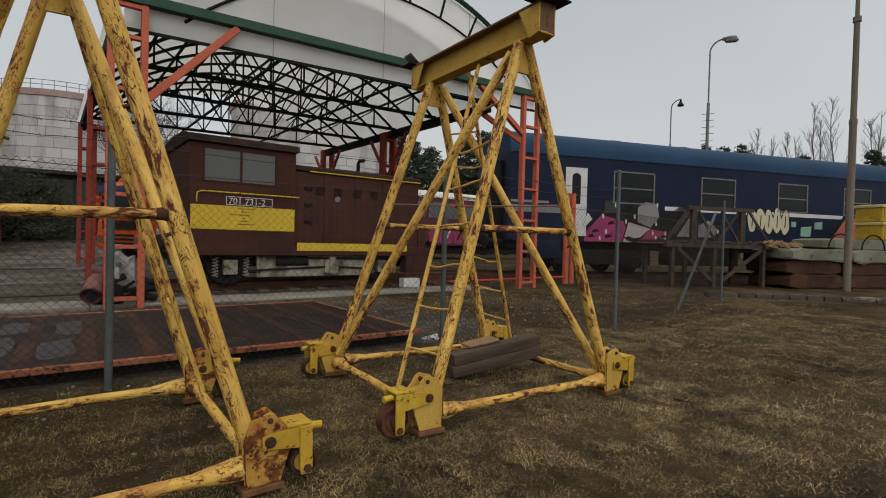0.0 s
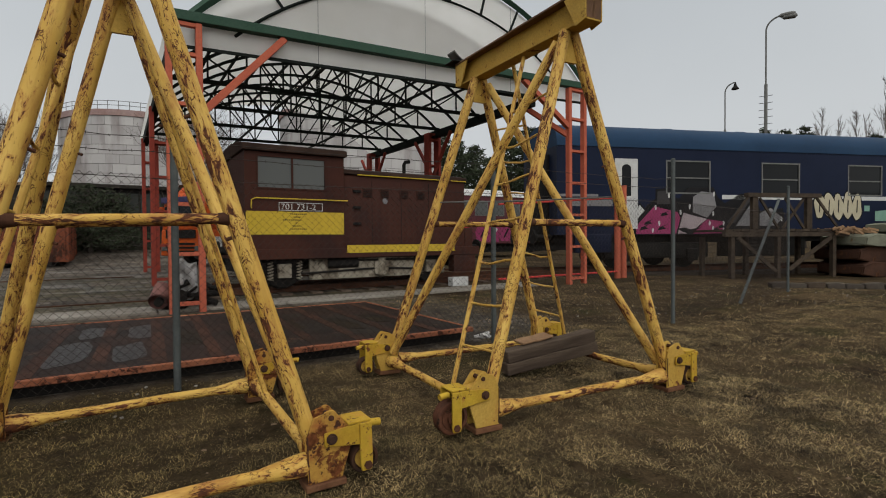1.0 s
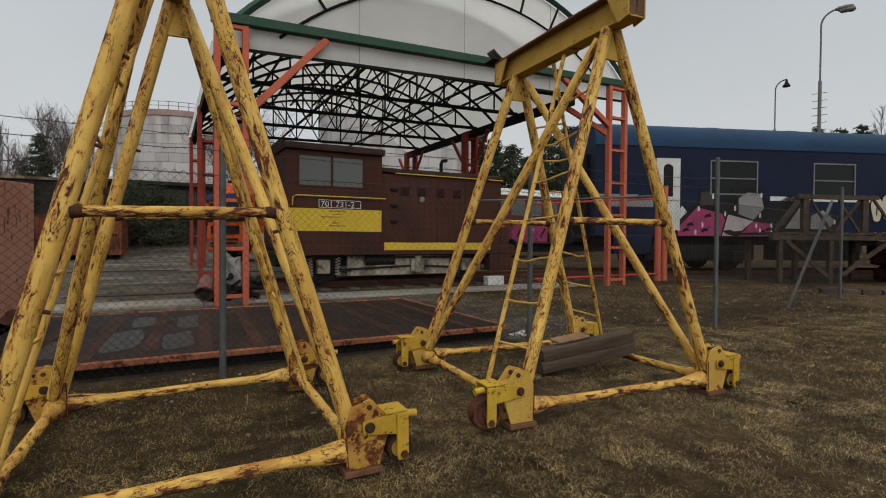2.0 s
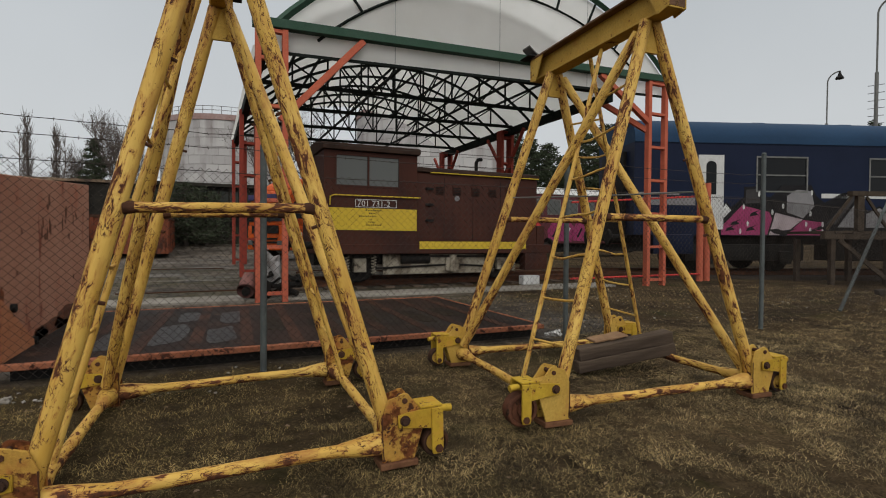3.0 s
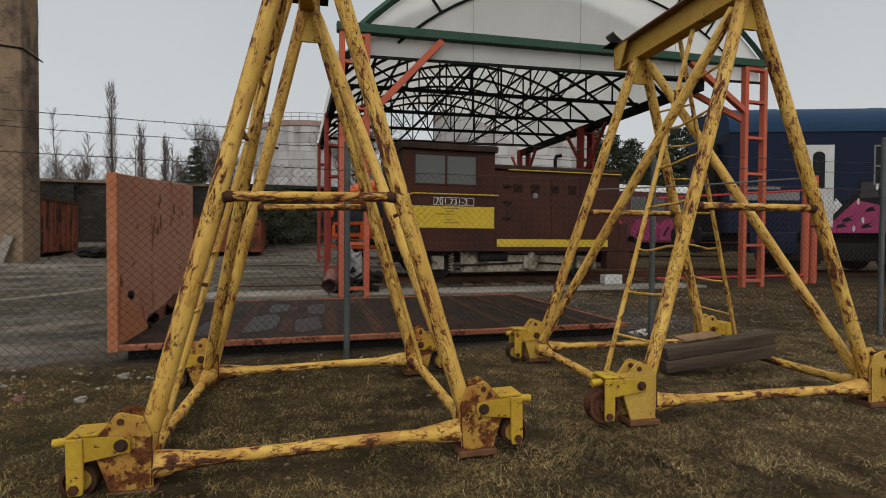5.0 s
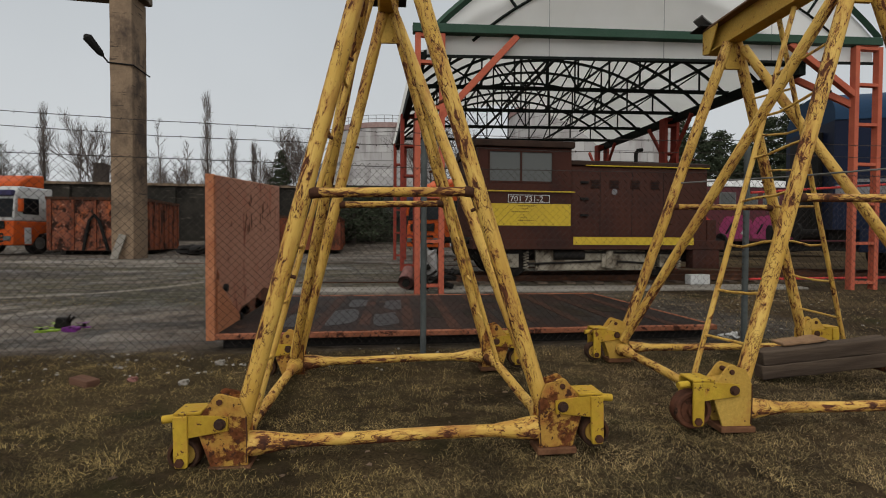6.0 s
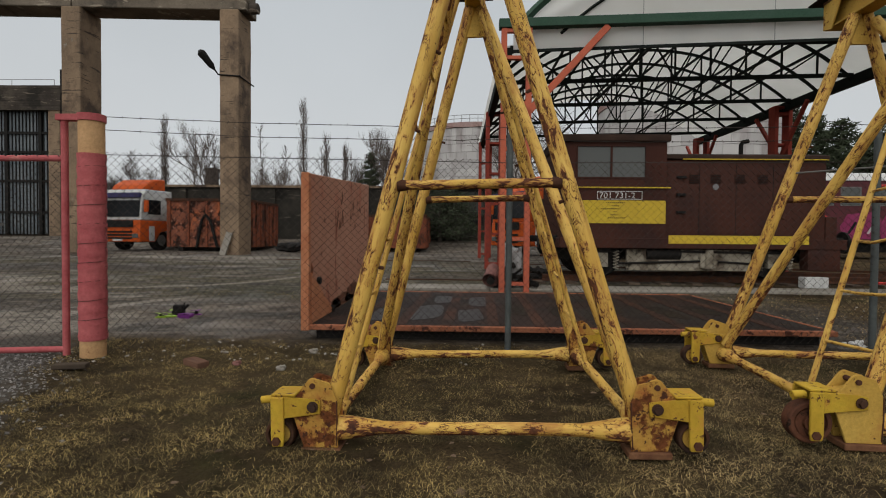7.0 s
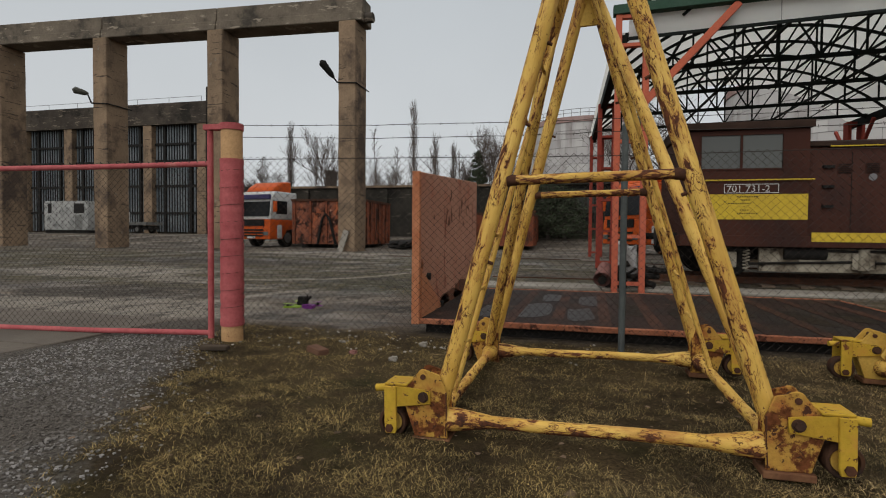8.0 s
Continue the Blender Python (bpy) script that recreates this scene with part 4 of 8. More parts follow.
def make_gantry(at, turn, half, label, ladders, wheels, top, lean, slant=0.0):
    t = thing("gantry_tower", (0, 0, 0), label, "gantry tower", "wheeled gantry towers")
    HX, HY, TOP, TY = half, 0.80, top, 0.62
    feet = {(sx, sy): Vector((sx * HX, sy * HY, 0.10)) for sx in (-1, 1) for sy in (-1, 1)}
    for (sx, sy), p in feet.items():
        q = Vector((sx * 0.04 + lean, sy * TY, TOP))
        bm = bmesh.new()
        pipe(bm, [p - (q - p) * 0.022, p.lerp(q, 0.2), p.lerp(q, 0.4), p.lerp(q, 0.6), p.lerp(q, 0.8), q], 0.042, 18)
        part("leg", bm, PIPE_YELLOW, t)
        # little lugs left on the leg
        for f in ((0.30, 0.56, 0.71) if sx * sy > 0 else (0.42, 0.63)):
            c = p.lerp(q, f)
            bm = bmesh.new()
            tube(bm, c + Vector((-sx * 0.03, 0, 0)), c + Vector((-sx * 0.064, -sy * 0.015, -0.012)), 0.009, 8)
            part("leg_lug", bm, RUSTY, t)
        foot(t, sx, sy, wheels.get((sx, sy), 0.075), half, YELLOW if ladders else YELLOW_RUSTY)
    # diagonals in the two side planes
    for a, b in (((1, -1), 1), ((-1, 1), -1)):
        p, q = feet[a] + Vector((0, -a[1] * 0.09, 0.08)), Vector((a[0] * 0.06 + lean, b * (TY - 0.06), TOP - 0.06))
        bm = bmesh.new()
        pipe(bm, [p, p.lerp(q, 0.33), p.lerp(q, 0.66), q], 0.036, 16)
        part("diagonal_brace", bm, PIPE_YELLOW, t)
    # base pipes with cone-shaped ends
    for a, b in (((-1, -1), (1, -1)), ((-1, 1), (1, 1)), ((-1, -1), (-1, 1)), ((1, -1), (1, 1))):
        p, q = feet[a], feet[b]
        d = (q - p).normalized()
        p, q = p + d * 0.06, q - d * 0.06
        bm = bmesh.new()
        L_ = (q - p).length
        cuts = [0.0, 0.05, 0.12, 0.20, 0.22, L_ * 0.36, L_ * 0.5, L_ * 0.64, L_ - 0.22, L_ - 0.20, L_ - 0.12, L_ - 0.05, L_]
        pipe(bm, [p + d * c + Vector((0, 0, 0.002 * math.sin(c * 9))) for c in cuts], 0.032, 16, [0.060, 0.057, 0.046, 0.035, 0.031, 0.031, 0.031, 0.031, 0.031, 0.035, 0.046, 0.057, 0.060])
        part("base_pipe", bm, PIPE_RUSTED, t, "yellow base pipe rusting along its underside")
    # crossbars at chest height
    for sy in (-1, 1):
        zc = 1.305 if sy < 0 else 1.335
        f = (zc - 0.10) / (TOP - 0.10)
        xc, yc = HX + (0.04 - HX) * f, HY + (TY - HY) * f
        bm = bmesh.new()
        tube(bm, (-xc + lean * f, sy * yc, zc), (xc + lean * f, sy * yc, zc), 0.025, 14)
        part("crossbar", bm, PIPE_RUSTED, t, "rust-flaked crossbar")
        for sx in (-1, 1):
            bm = bmesh.new()
            c = sx * xc + lean * f
            pipe(bm, [(c - sx * 0.075, sy * yc, zc), (c - sx * 0.045, sy * yc, zc), (c - sx * 0.03, sy * yc, zc)], 0.03, 12, [0.0262, 0.030, 0.036])
            part("weld_collar", bm, RUSTY, t)
    # gussets and crane beam along y
    for sy in (-1, 1):
        bm = bmesh.new()
        prism(bm, [(-0.06 + lean, TOP - 0.22), (0.06 + lean, TOP - 0.22), (0.105 + lean, TOP - 0.10), (0.085 + lean, TOP - 0.004), (-0.085 + lean, TOP - 0.004), (-0.105 + lean, TOP - 0.10)], "y", sy * TY - 0.012, sy * TY + 0.012)
        part("gusset", bm, YELLOW, t)
    y0, y1 = -0.87, 0.93
    bm = bmesh.new()
    box(bm, lean - 0.012, y0, TOP + 0.014, lean + 0.012, y1, TOP + 0.206)
    part("beam_web", bm, YELLOW, t, "yellow beam web with rust blooms", smooth=False)
    bm = bmesh.new()
    box(bm, lean - 0.065, y0, TOP, lean + 0.065, y1, TOP + 0.014)
    part("beam_bottom_flange", soft(bm, 0.003, 1), YELLOW, t)
    bm = bmesh.new()
    box(bm, lean - 0.085, y0, TOP + 0.206, lean + 0.085, y1, TOP + 0.224)
    part("beam_top_flange", soft(bm, 0.003, 1), BEAM_TOP, t, "bare rusty top flange")
    bm = bmesh.new()
    prism(bm, [(lean - 0.035, TOP + 0.224), (lean + 0.035, TOP + 0.224), (lean + 0.012, TOP + 0.232), (lean + 0.02, TOP + 0.256), (lean - 0.02, TOP + 0.256), (lean - 0.012, TOP + 0.232)], "y", y0 + 0.1, y1 - 0.04)
    part("beam_rail", bm, BEAM_TOP, t, "worn rusty rail", smooth=False)
    for yy, s in ((y0, 1), (y1, -1)):
        # boxed beam end: wedge cheeks and an end plate
        for sx in (-1, 1):
            bm = bmesh.new()
            prism(bm, [(yy, TOP + 0.004), (yy + s * 0.10, TOP - 0.02), (yy + s * 0.22, TOP + 0.205), (yy, TOP + 0.205)], "x", lean + sx * 0.074 - 0.006, lean + sx * 0.074 + 0.006)
            part("end_cheek", soft(bm, 0.002, 1), YELLOW, t)
        part("end_plate", box(bmesh.new(), lean - 0.068, min(yy, yy + s * 0.012), TOP + 0.015, lean + 0.068, max(yy, yy + s * 0.012), TOP + 0.205), BEAM_TOP, t, smooth=False)
        # rail clamp: a dark sole with a bent grey saddle on it
        bm = bmesh.new()
        box(bm, lean - 0.15, yy - 0.09, TOP + 0.226, lean + 0.15, yy + 0.09, TOP + 0.24)
        stop = part("end_stop", soft(bm, 0.004, 1), BLACK, t, "dark clamp plate on the beam end")
        bm = bmesh.new()
        prof = [(lean + 0.13 * math.cos(a), TOP + 0.241 + 0.085 * abs(math.cos(a)) ** 1.5) for a in [math.pi * k / 10 for k in range(11)]]
        pts = prof + [(u, v + 0.012) for u, v in prof[::-1]]
        prism(bm, pts, "y", yy - 0.07, yy + 0.07)
        part("saddle", bm, LAMP_GREY, stop, "bent pale grey steel saddle", smooth=False)
    # ladder rails and rungs beside two of the legs
    for sx, sy in ((-1, -1), (1, 1)):
        p0, p1 = feet[(sx, sy)], Vector((sx * 0.055 + lean, sy * TY, TOP))
        lo, hi = (0.36, 0.10) if ladders else (0.45, 0.25)
        r0, r1 = Vector((sx * HX, sy * lo, 0.12)), Vector((sx * 0.02 + lean, sy * hi, TOP - 0.02))
        bm = bmesh.new()
        tube(bm, r0, r1, 0.017, 12)
        rail = part("ladder_rail", bm, PIPE_YELLOW, t)
        for k in range(7):
            g = 0.12 + 0.115 * k
            bm = bmesh.new()
            a, b = r0.lerp(r1, g), p0.lerp(p1, g + 0.015)
            pipe(bm, [a, a.lerp(b, 0.3) + Vector((0, 0, -0.010 * (k % 3))), a.lerp(b, 0.7) + Vector((0, 0, -0.012 * (k % 2))), b], 0.009, 8)
            part("rung", bm, PIPE_YELLOW, rail)
    if ladders:
        bm = bmesh.new()
        a, b = feet[(-1, 1)].lerp(Vector((-0.055, TY, TOP)), 0.55), feet[(1, -1)].lerp(Vector((0.055, -TY, TOP)), 0.54)
        pipe(bm, [a, a.lerp(b, 0.5) + Vector((0, 0, -0.01)), b], 0.007, 6)
        part("cable", bm, LAMP_GREY, t, "thin grey steel cable")
    t.location, t.rotation_euler = at, (0, slant, turn)
    return t


make_gantry((0.109, 3.325, -0.006), radians(-2.0), 0.768, "yellow wheeled steel gantry tower with flaking rusty paint", False, {}, 2.765, 0.0, radians(-1.25))
make_gantry((2.905, 3.38, 0.012), radians(-4), 0.86, "yellow rusty gantry tower with side ladder and timbers inside", True, {(-1, -1): 0.105}, 2.71, 0.01)

# timbers under the second tower
def timber(name, p, q, w, h, material, label):
    d = Vector(q) - Vector(p)
    ln = d.length
    bm = bmesh.new()
    n = 8
    rows = []
    for i in range(n + 1):
        jig = 0.004
        rows.append([bm.verts.new((ln * i / n, sy * w / 2 + random.uniform(-jig, jig), z + random.uniform(-jig, jig))) for sy, z in ((-1, 0), (1, 0), (1, h), (-1, h))])
    for a, b in zip(rows, rows[1:]):
        for i in range(4):
            bm.faces.new((a[i], a[(i + 1) % 4], b[(i + 1) % 4], b[i]))
    bm.faces.new(rows[0][::-1])
    bm.faces.new(rows[-1])
    ob = single(name, soft(bm, 0.006, 1), material, label, "timber", "loose timbers")
    ob.location = p
    ob.rotation_euler = (0, math.asin(-d.z / ln), math.atan2(d.y, d.x))
    return ob


timber("timber", (2.90, 3.555, 0.004), (3.82, 3.355, 0.138), 0.125, 0.102, WOOD, "weathered square timber propped on a yellow base pipe")
timber("timber", (2.91, 3.565, 0.108), (3.80, 3.372, 0.239), 0.135, 0.105, WOOD, "weathered grey-brown timber stacked on another timber")
timber("board", (3.10, 3.615, 0.247), (3.42, 3.545, 0.294), 0.17, 0.025, WOOD_LIGHT, "short light brown board lying on timbers")

# ---- chain-link fence ----
FY = 4.52


def fence_post(parent, x, y, h=2.05, r=0.028):
    bm = bmesh.new()
    tube(bm, (x, y, -0.1), (x, y, h), r, 12)
    tube(bm, (x, y, h), (x, y, h + 0.02), r * 1.15, 12, r * 0.6)
    return part("post", bm, GALV, parent)


def mesh_panel(parent, p, q, z0, z1, cell=0.033):
    """Zigzag wires woven between two posts."""
    p, q = Vector(p), Vector(q)
    d = (q - p)
    ln = d.length
    d.normalize()
    side = Vector((-d.y, d.x, 0))
    bm = bmesh.new()
    n = int(ln / cell)
    rows = int((z1 - z0) / cell)
    r = 0.0021
    for i in range(n + 1):
        pts = []
        for k in range(rows + 1):
            s = i * cell + (cell / 2 if (k + i) % 2 else -cell / 2)
            s = min(max(s, 0), ln)
            sag = 0.012 * noise.noise((s * 0.9, k * 0.07, 2.0))
            pts.append(p + d * s + Vector((0, 0, z0 + k * cell + sag)) + side * (0.004 * (1 if (k + i) % 2 else -1) + 0.03 * noise.noise((s * 0.7, k * 0.05, 7))))
        pipe(bm, pts, r, 3)
    return part("wire_mesh", bm, WIRE, parent, "rusty diamond wire mesh", smooth=False)


def barbed(parent, p, q, z, sag=0.05):
    bm = bmesh.new()
    p, q = Vector((*p, z)), Vector((*q, z))
    n = 24
    pts = [p.lerp(q, i / n) + Vector((0, 0, -sag * 4 * (i / n) * (1 - i / n) + 0.01 * noise.noise((i * 0.6, z, 1)))) for i in range(n + 1)]
    pipe(bm, pts, 0.0028, 4)
    ln = (q - p).length
    k = int(ln / 0.14)
    for j in range(1, k):
        f = j / k * n
        c = pts[int(f)].lerp(pts[min(int(f) + 1, n)], f - int(f))
        a = random.uniform(0, 3.1)
        w = Vector((0.3 * math.cos(a), 0.3, math.sin(a))).normalized() * 0.014
        bar(bm, c - w, c + w, 0.003, 0.003)
    return part("barbed_wire", bm, WIRE, parent, smooth=False)


fence = thing("fence", (0.4, FY, 0), "chain-link fence with barbed wire on grey-green posts", "fence")
POSTS = [(0.42, 4.68), (3.53, 4.52), (6.63, 4.40), (12.4, 5.46)]
for x, y in POSTS:
    fence_post(fence, x, y, 2.3 if x > 6 else 1.95)
chain = [(-3.04, 4.32)] + POSTS
for (ax, ay), (bx, by) in zip(chain, chain[1:]):
    mesh_panel(fence, (ax, ay, 0), (bx, by, 0), 0.04, 1.74)
    if bx < 8:
        barbed(fence, (ax, ay), (bx, by), 2.02, 0.02)
        barbed(fence, (ax, ay), (bx, by), 1.91, 0.03)
    bm = bmesh.new()
    tube(bm, (ax, ay, 1.70), (bx, by, 1.70), 0.003, 4)
    part("tension_wire", bm, WIRE, fence)
bm = bmesh.new()
tube(bm, (9.55, 5.0, 0.0), (11.9, 5.42, 2.0), 0.028, 10)
part("post_strut", bm, GALV, fence, "slanting grey strut tube")

# gate post, gate leaf
GX, GY = -3.14, 4.30
gate = thing("gate", (GX, GY, 0), "pink-wrapped gate post with open mesh gate leaf", "gate")
bm = bmesh.new()
tube(bm, (GX, GY, -0.1), (GX, GY, 1.97), 0.098, 24)
part("gate_post", bm, POST_TAN, gate, "tan-painted steel post")
bm = bmesh.new()
zs = [0.13 + 1.57 * i / 40 for i in range(41)]
pipe(bm, [(GX, GY, z) for z in zs], 0.105, 24, [0.105 + 0.0035 * math.sin(i * 2.1) + 0.002 * random.random() for i in range(41)])
part("post_wrapping", bm, PINK, gate, "faded pink wrapping wound round the post")
for k in range(9):
    bm = bmesh.new()
    z = 0.27 + k * 0.16
    pipe(bm, [(GX + 0.11 * math.cos(a / 10 * 2 * math.pi), GY + 0.11 * math.sin(a / 10 * 2 * math.pi), z + 0.05 * a / 10) for a in range(11)], 0.0022, 4)
    part("binding_wire", bm, WIRE, gate)
bm = bmesh.new()
tube(bm, (GX, GY, 1.97), (GX, GY, 2.03), 0.108, 24)
box(bm, GX - 0.26, GY - 0.07, 1.975, GX, GY + 0.01, 2.025)
part("hinge_strap", bm, PINK, gate, "pink steel strap round the post top")
bm = bmesh.new()
tube(bm, (GX - 0.21, GY - 0.03, 0.0), (GX - 0.21, GY - 0.03, 2.0), 0.028, 12)
part("gate_upright", bm, PINK, gate)
for z in (1.66, 0.05):
    bm = bmesh.new()
    pipe(bm, [(GX - 0.21, GY - 0.03, z), (-4.6, 4.15, z - 0.02), (-6.4, 4.0, z - 0.03)], 0.026, 12)
    part("gate_rail", bm, PINK, gate)
mesh_panel(gate, (-6.4, 4.0, 0), (GX - 0.23, GY - 0.03, 0), 0.07, 1.63)
bm = bmesh.new()
for k in range(34):
    a = GX - 0.24 - k * 0.085
    c = GY - 0.03 - 0.092 * k * 0.085
    pipe(bm, [(a + 0.02, c, 1.66), (a, c - 0.03, 1.675), (a - 0.03, c, 1.688), (a - 0.05, c + 0.035, 1.665), (a - 0.04, c + 0.02, 1.625)], 0.004, 4)
part("lacing_wire", bm, WIRE, gate)

# ---- rusty flat-rack ----
rack = thing("flat_rack", (1.2, 6.6, 0), "low rusty flat-rack with wet steel deck and salmon end wall", "flat rack")
DZ = 0.15
bm = bmesh.new()
box(bm, -1.5, 5.06, DZ - 0.05, 3.56, 8.1, DZ)
part("deck", bm, DECK, rack, "wet dark rusty deck plate", smooth=False)
for i, (a, b) in enumerate(((5.0, 5.06), (8.1, 8.16))):
    bm = bmesh.new()
    box(bm, -1.56, a, 0.104, 3.6, b, DZ + 0.006)
    part("side_rail", soft(bm, 0.006, 1), DECK_EDGE, rack, "orange rusty side rail")
bm = bmesh.new()
box(bm, 3.56, 5.06, 0.095, 3.6, 8.1, DZ + 0.006)
part("end_rail", bm, DECK_EDGE, rack)
# black beams added to give the gap below the rails its deep shade
for yy in (5.12, 7.9):
    part("under_beam", box(bmesh.new(), -1.45, yy, -0.02, 3.5, yy + 0.14, DZ - 0.05), BLACK, rack, "added black beam standing for the shade under the deck", smooth=False)
for x in (-1.2, 0.9, 3.2):
    bm = bmesh.new()
    box(bm, x, 5.3, -0.02, x + 0.2, 7.88, DZ - 0.05)
    part("skid", bm, BLACK, rack)
for i in range(10):
    x = -1.15 + i * 0.47
    bm = bmesh.new()
    prism(bm, [(x, 5.08), (x + 0.12, 5.08), (x + 0.26, 8.08), (x + 0.14, 8.08)], "z", DZ, DZ + 0.005)
    part("deck_rib", bm, DECK_RIB, rack, smooth=False)
for k, (x, y, rx, ry) in enumerate(((-0.95, 5.75, 0.15, 0.42), (-0.42, 6.0, 0.17, 0.55), (0.08, 5.8, 0.14, 0.45), (0.20, 7.0, 0.16, 0.5), (0.62, 6.3, 0.13, 0.5), (1.15, 6.1, 0.12, 0.4), (-0.3, 7.2, 0.15, 0.4), (1.75, 6.5, 0.13, 0.5), (2.4, 6.2, 0.12, 0.45), (2.9, 6.4, 0.13, 0.4))):
    bm = bmesh.new()
    pts = []
    for q in range(28):
        a = 2 * math.pi * q / 28
        w = 1 + 0.28 * noise.noise((math.cos(a) * 1.3 + k * 3, math.sin(a) * 1.3, k))
        pts.append((x + rx * w * math.copysign(abs(math.cos(a)) ** 0.6, math.cos(a)) + 0.045 * (y + ry * math.sin(a) - 5.1), y + ry * w * math.copysign(abs(math.sin(a)) ** 0.6, math.sin(a))))
    prism(bm, pts, "z", DZ + 0.0005, DZ + 0.003)
    part("puddle", bm, PUDDLE if x < 0.5 else MUD_FILM, rack, "shallow rainwater puddle" if x < 0.5 else "dark patch of wet dirt", smooth=False)
bm = bmesh.new()
pts = [(5.0, DZ), (8.42, DZ), (8.42, 1.86), (5.0, 1.64)]
prism(bm, pts, "x", -1.56, -1.50)
part("end_wall", soft(bm, 0.006, 1), PANEL, rack, "salmon painted end wall with rust patches")
bm = bmesh.new()
prism(bm, [(5.07, DZ + 0.004), (5.98, DZ + 0.004), (5.07, 0.66)], "x", -1.498, -1.485)
part("corner_gusset", bm, PANEL_EDGE, rack, "pale orange triangular corner gusset")
# rust eaten into the end wall: a dark stain along the deck, blisters and long chips
def wall_patch(cy, cz, ry, rz, seed, lo=0.0):
    pts = []
    for q in range(26):
        a = 2 * math.pi * q / 26
        w = 1 + 0.45 * noise.noise((math.cos(a) * 1.6 + seed, math.sin(a) * 1.6, seed * 1.7)) + 0.18 * noise.noise((math.cos(a) * 5, math.sin(a) * 5, seed))
        pts.append((cy + ry * w * math.cos(a), max(lo, cz + rz * w * math.sin(a))))
    return prism(bmesh.new(), pts, "x", -1.4995, -1.4975)


for k, (cy, cz, ry, rz) in enumerate(((6.6, 0.19, 0.66, 0.11), (7.4, 0.22, 0.75, 0.15), (6.15, 0.18, 0.26, 0.10))):
    part("rust_stain", wall_patch(cy, cz, ry, rz, k + 2, DZ + 0.004), STAIN, rack, "dark brown rust stain", smooth=False)
part("rust_blister", wall_patch(5.13, 0.66, 0.045, 0.085, 11), BLISTER, rack, "orange rust blister", smooth=False)
chip = random.Random(31)
for k in range(16):
    cy = chip.uniform(6.2, 7.7)
    part("paint_chip", wall_patch(cy, chip.uniform(1.15, 1.58) - 0.06 * (cy - 6.2), chip.uniform(0.012, 0.05), chip.uniform(0.02, 0.07), 20 + k), STAIN, rack, smooth=False)
for k in range(9):
    part("paint_chip", wall_patch(chip.uniform(5.2, 8.2), chip.uniform(0.4, 1.5), chip.uniform(0.01, 0.03), chip.uniform(0.008, 0.03), 50 + k), STAIN, rack, smooth=False)
for yy, zz in ((5.34, 0.56), (5.93, 0.185)):
    bm = bmesh.new()
    tube(bm, (-1.50, yy, zz), (-1.465, yy, zz), 0.038, 14)
    part("gusset_bolt", bm, BLACK, rack, "dark greasy bolt")
bm = bmesh.new()
box(bm, -1.57, 4.985, 0.099, -1.49, 5.045, 1.645)
part("corner_post", soft(bm, 0.006, 1), PANEL_EDGE, rack)

# ---- the shunting engine ----
LY = 10.68


def text_mesh(body, size, at, rot, material, parent, name="lettering", depth=0.002, sx=1.0):
    cu = bpy.data.curves.new(name, "FONT")
    cu.body, cu.size, cu.extrude = body, size, depth
    cu.align_x = "LEFT"
    tmp = bpy.data.objects.new(name, cu)
    scene.collection.objects.link(tmp)
    me = bpy.data.meshes.new_from_object(tmp.evaluated_get(bpy.context.evaluated_depsgraph_get()))
    bpy.data.objects.remove(tmp)
    me.transform(Matrix.Translation(Vector(at) - root_place(parent)) @ Euler(rot).to_matrix().to_4x4() @ Matrix.Diagonal((sx, 1, 1, 1)))
    me.materials.clear()
    me.materials.append(material)
    ob = new(name, me)
    ob.parent = parent
    return ob


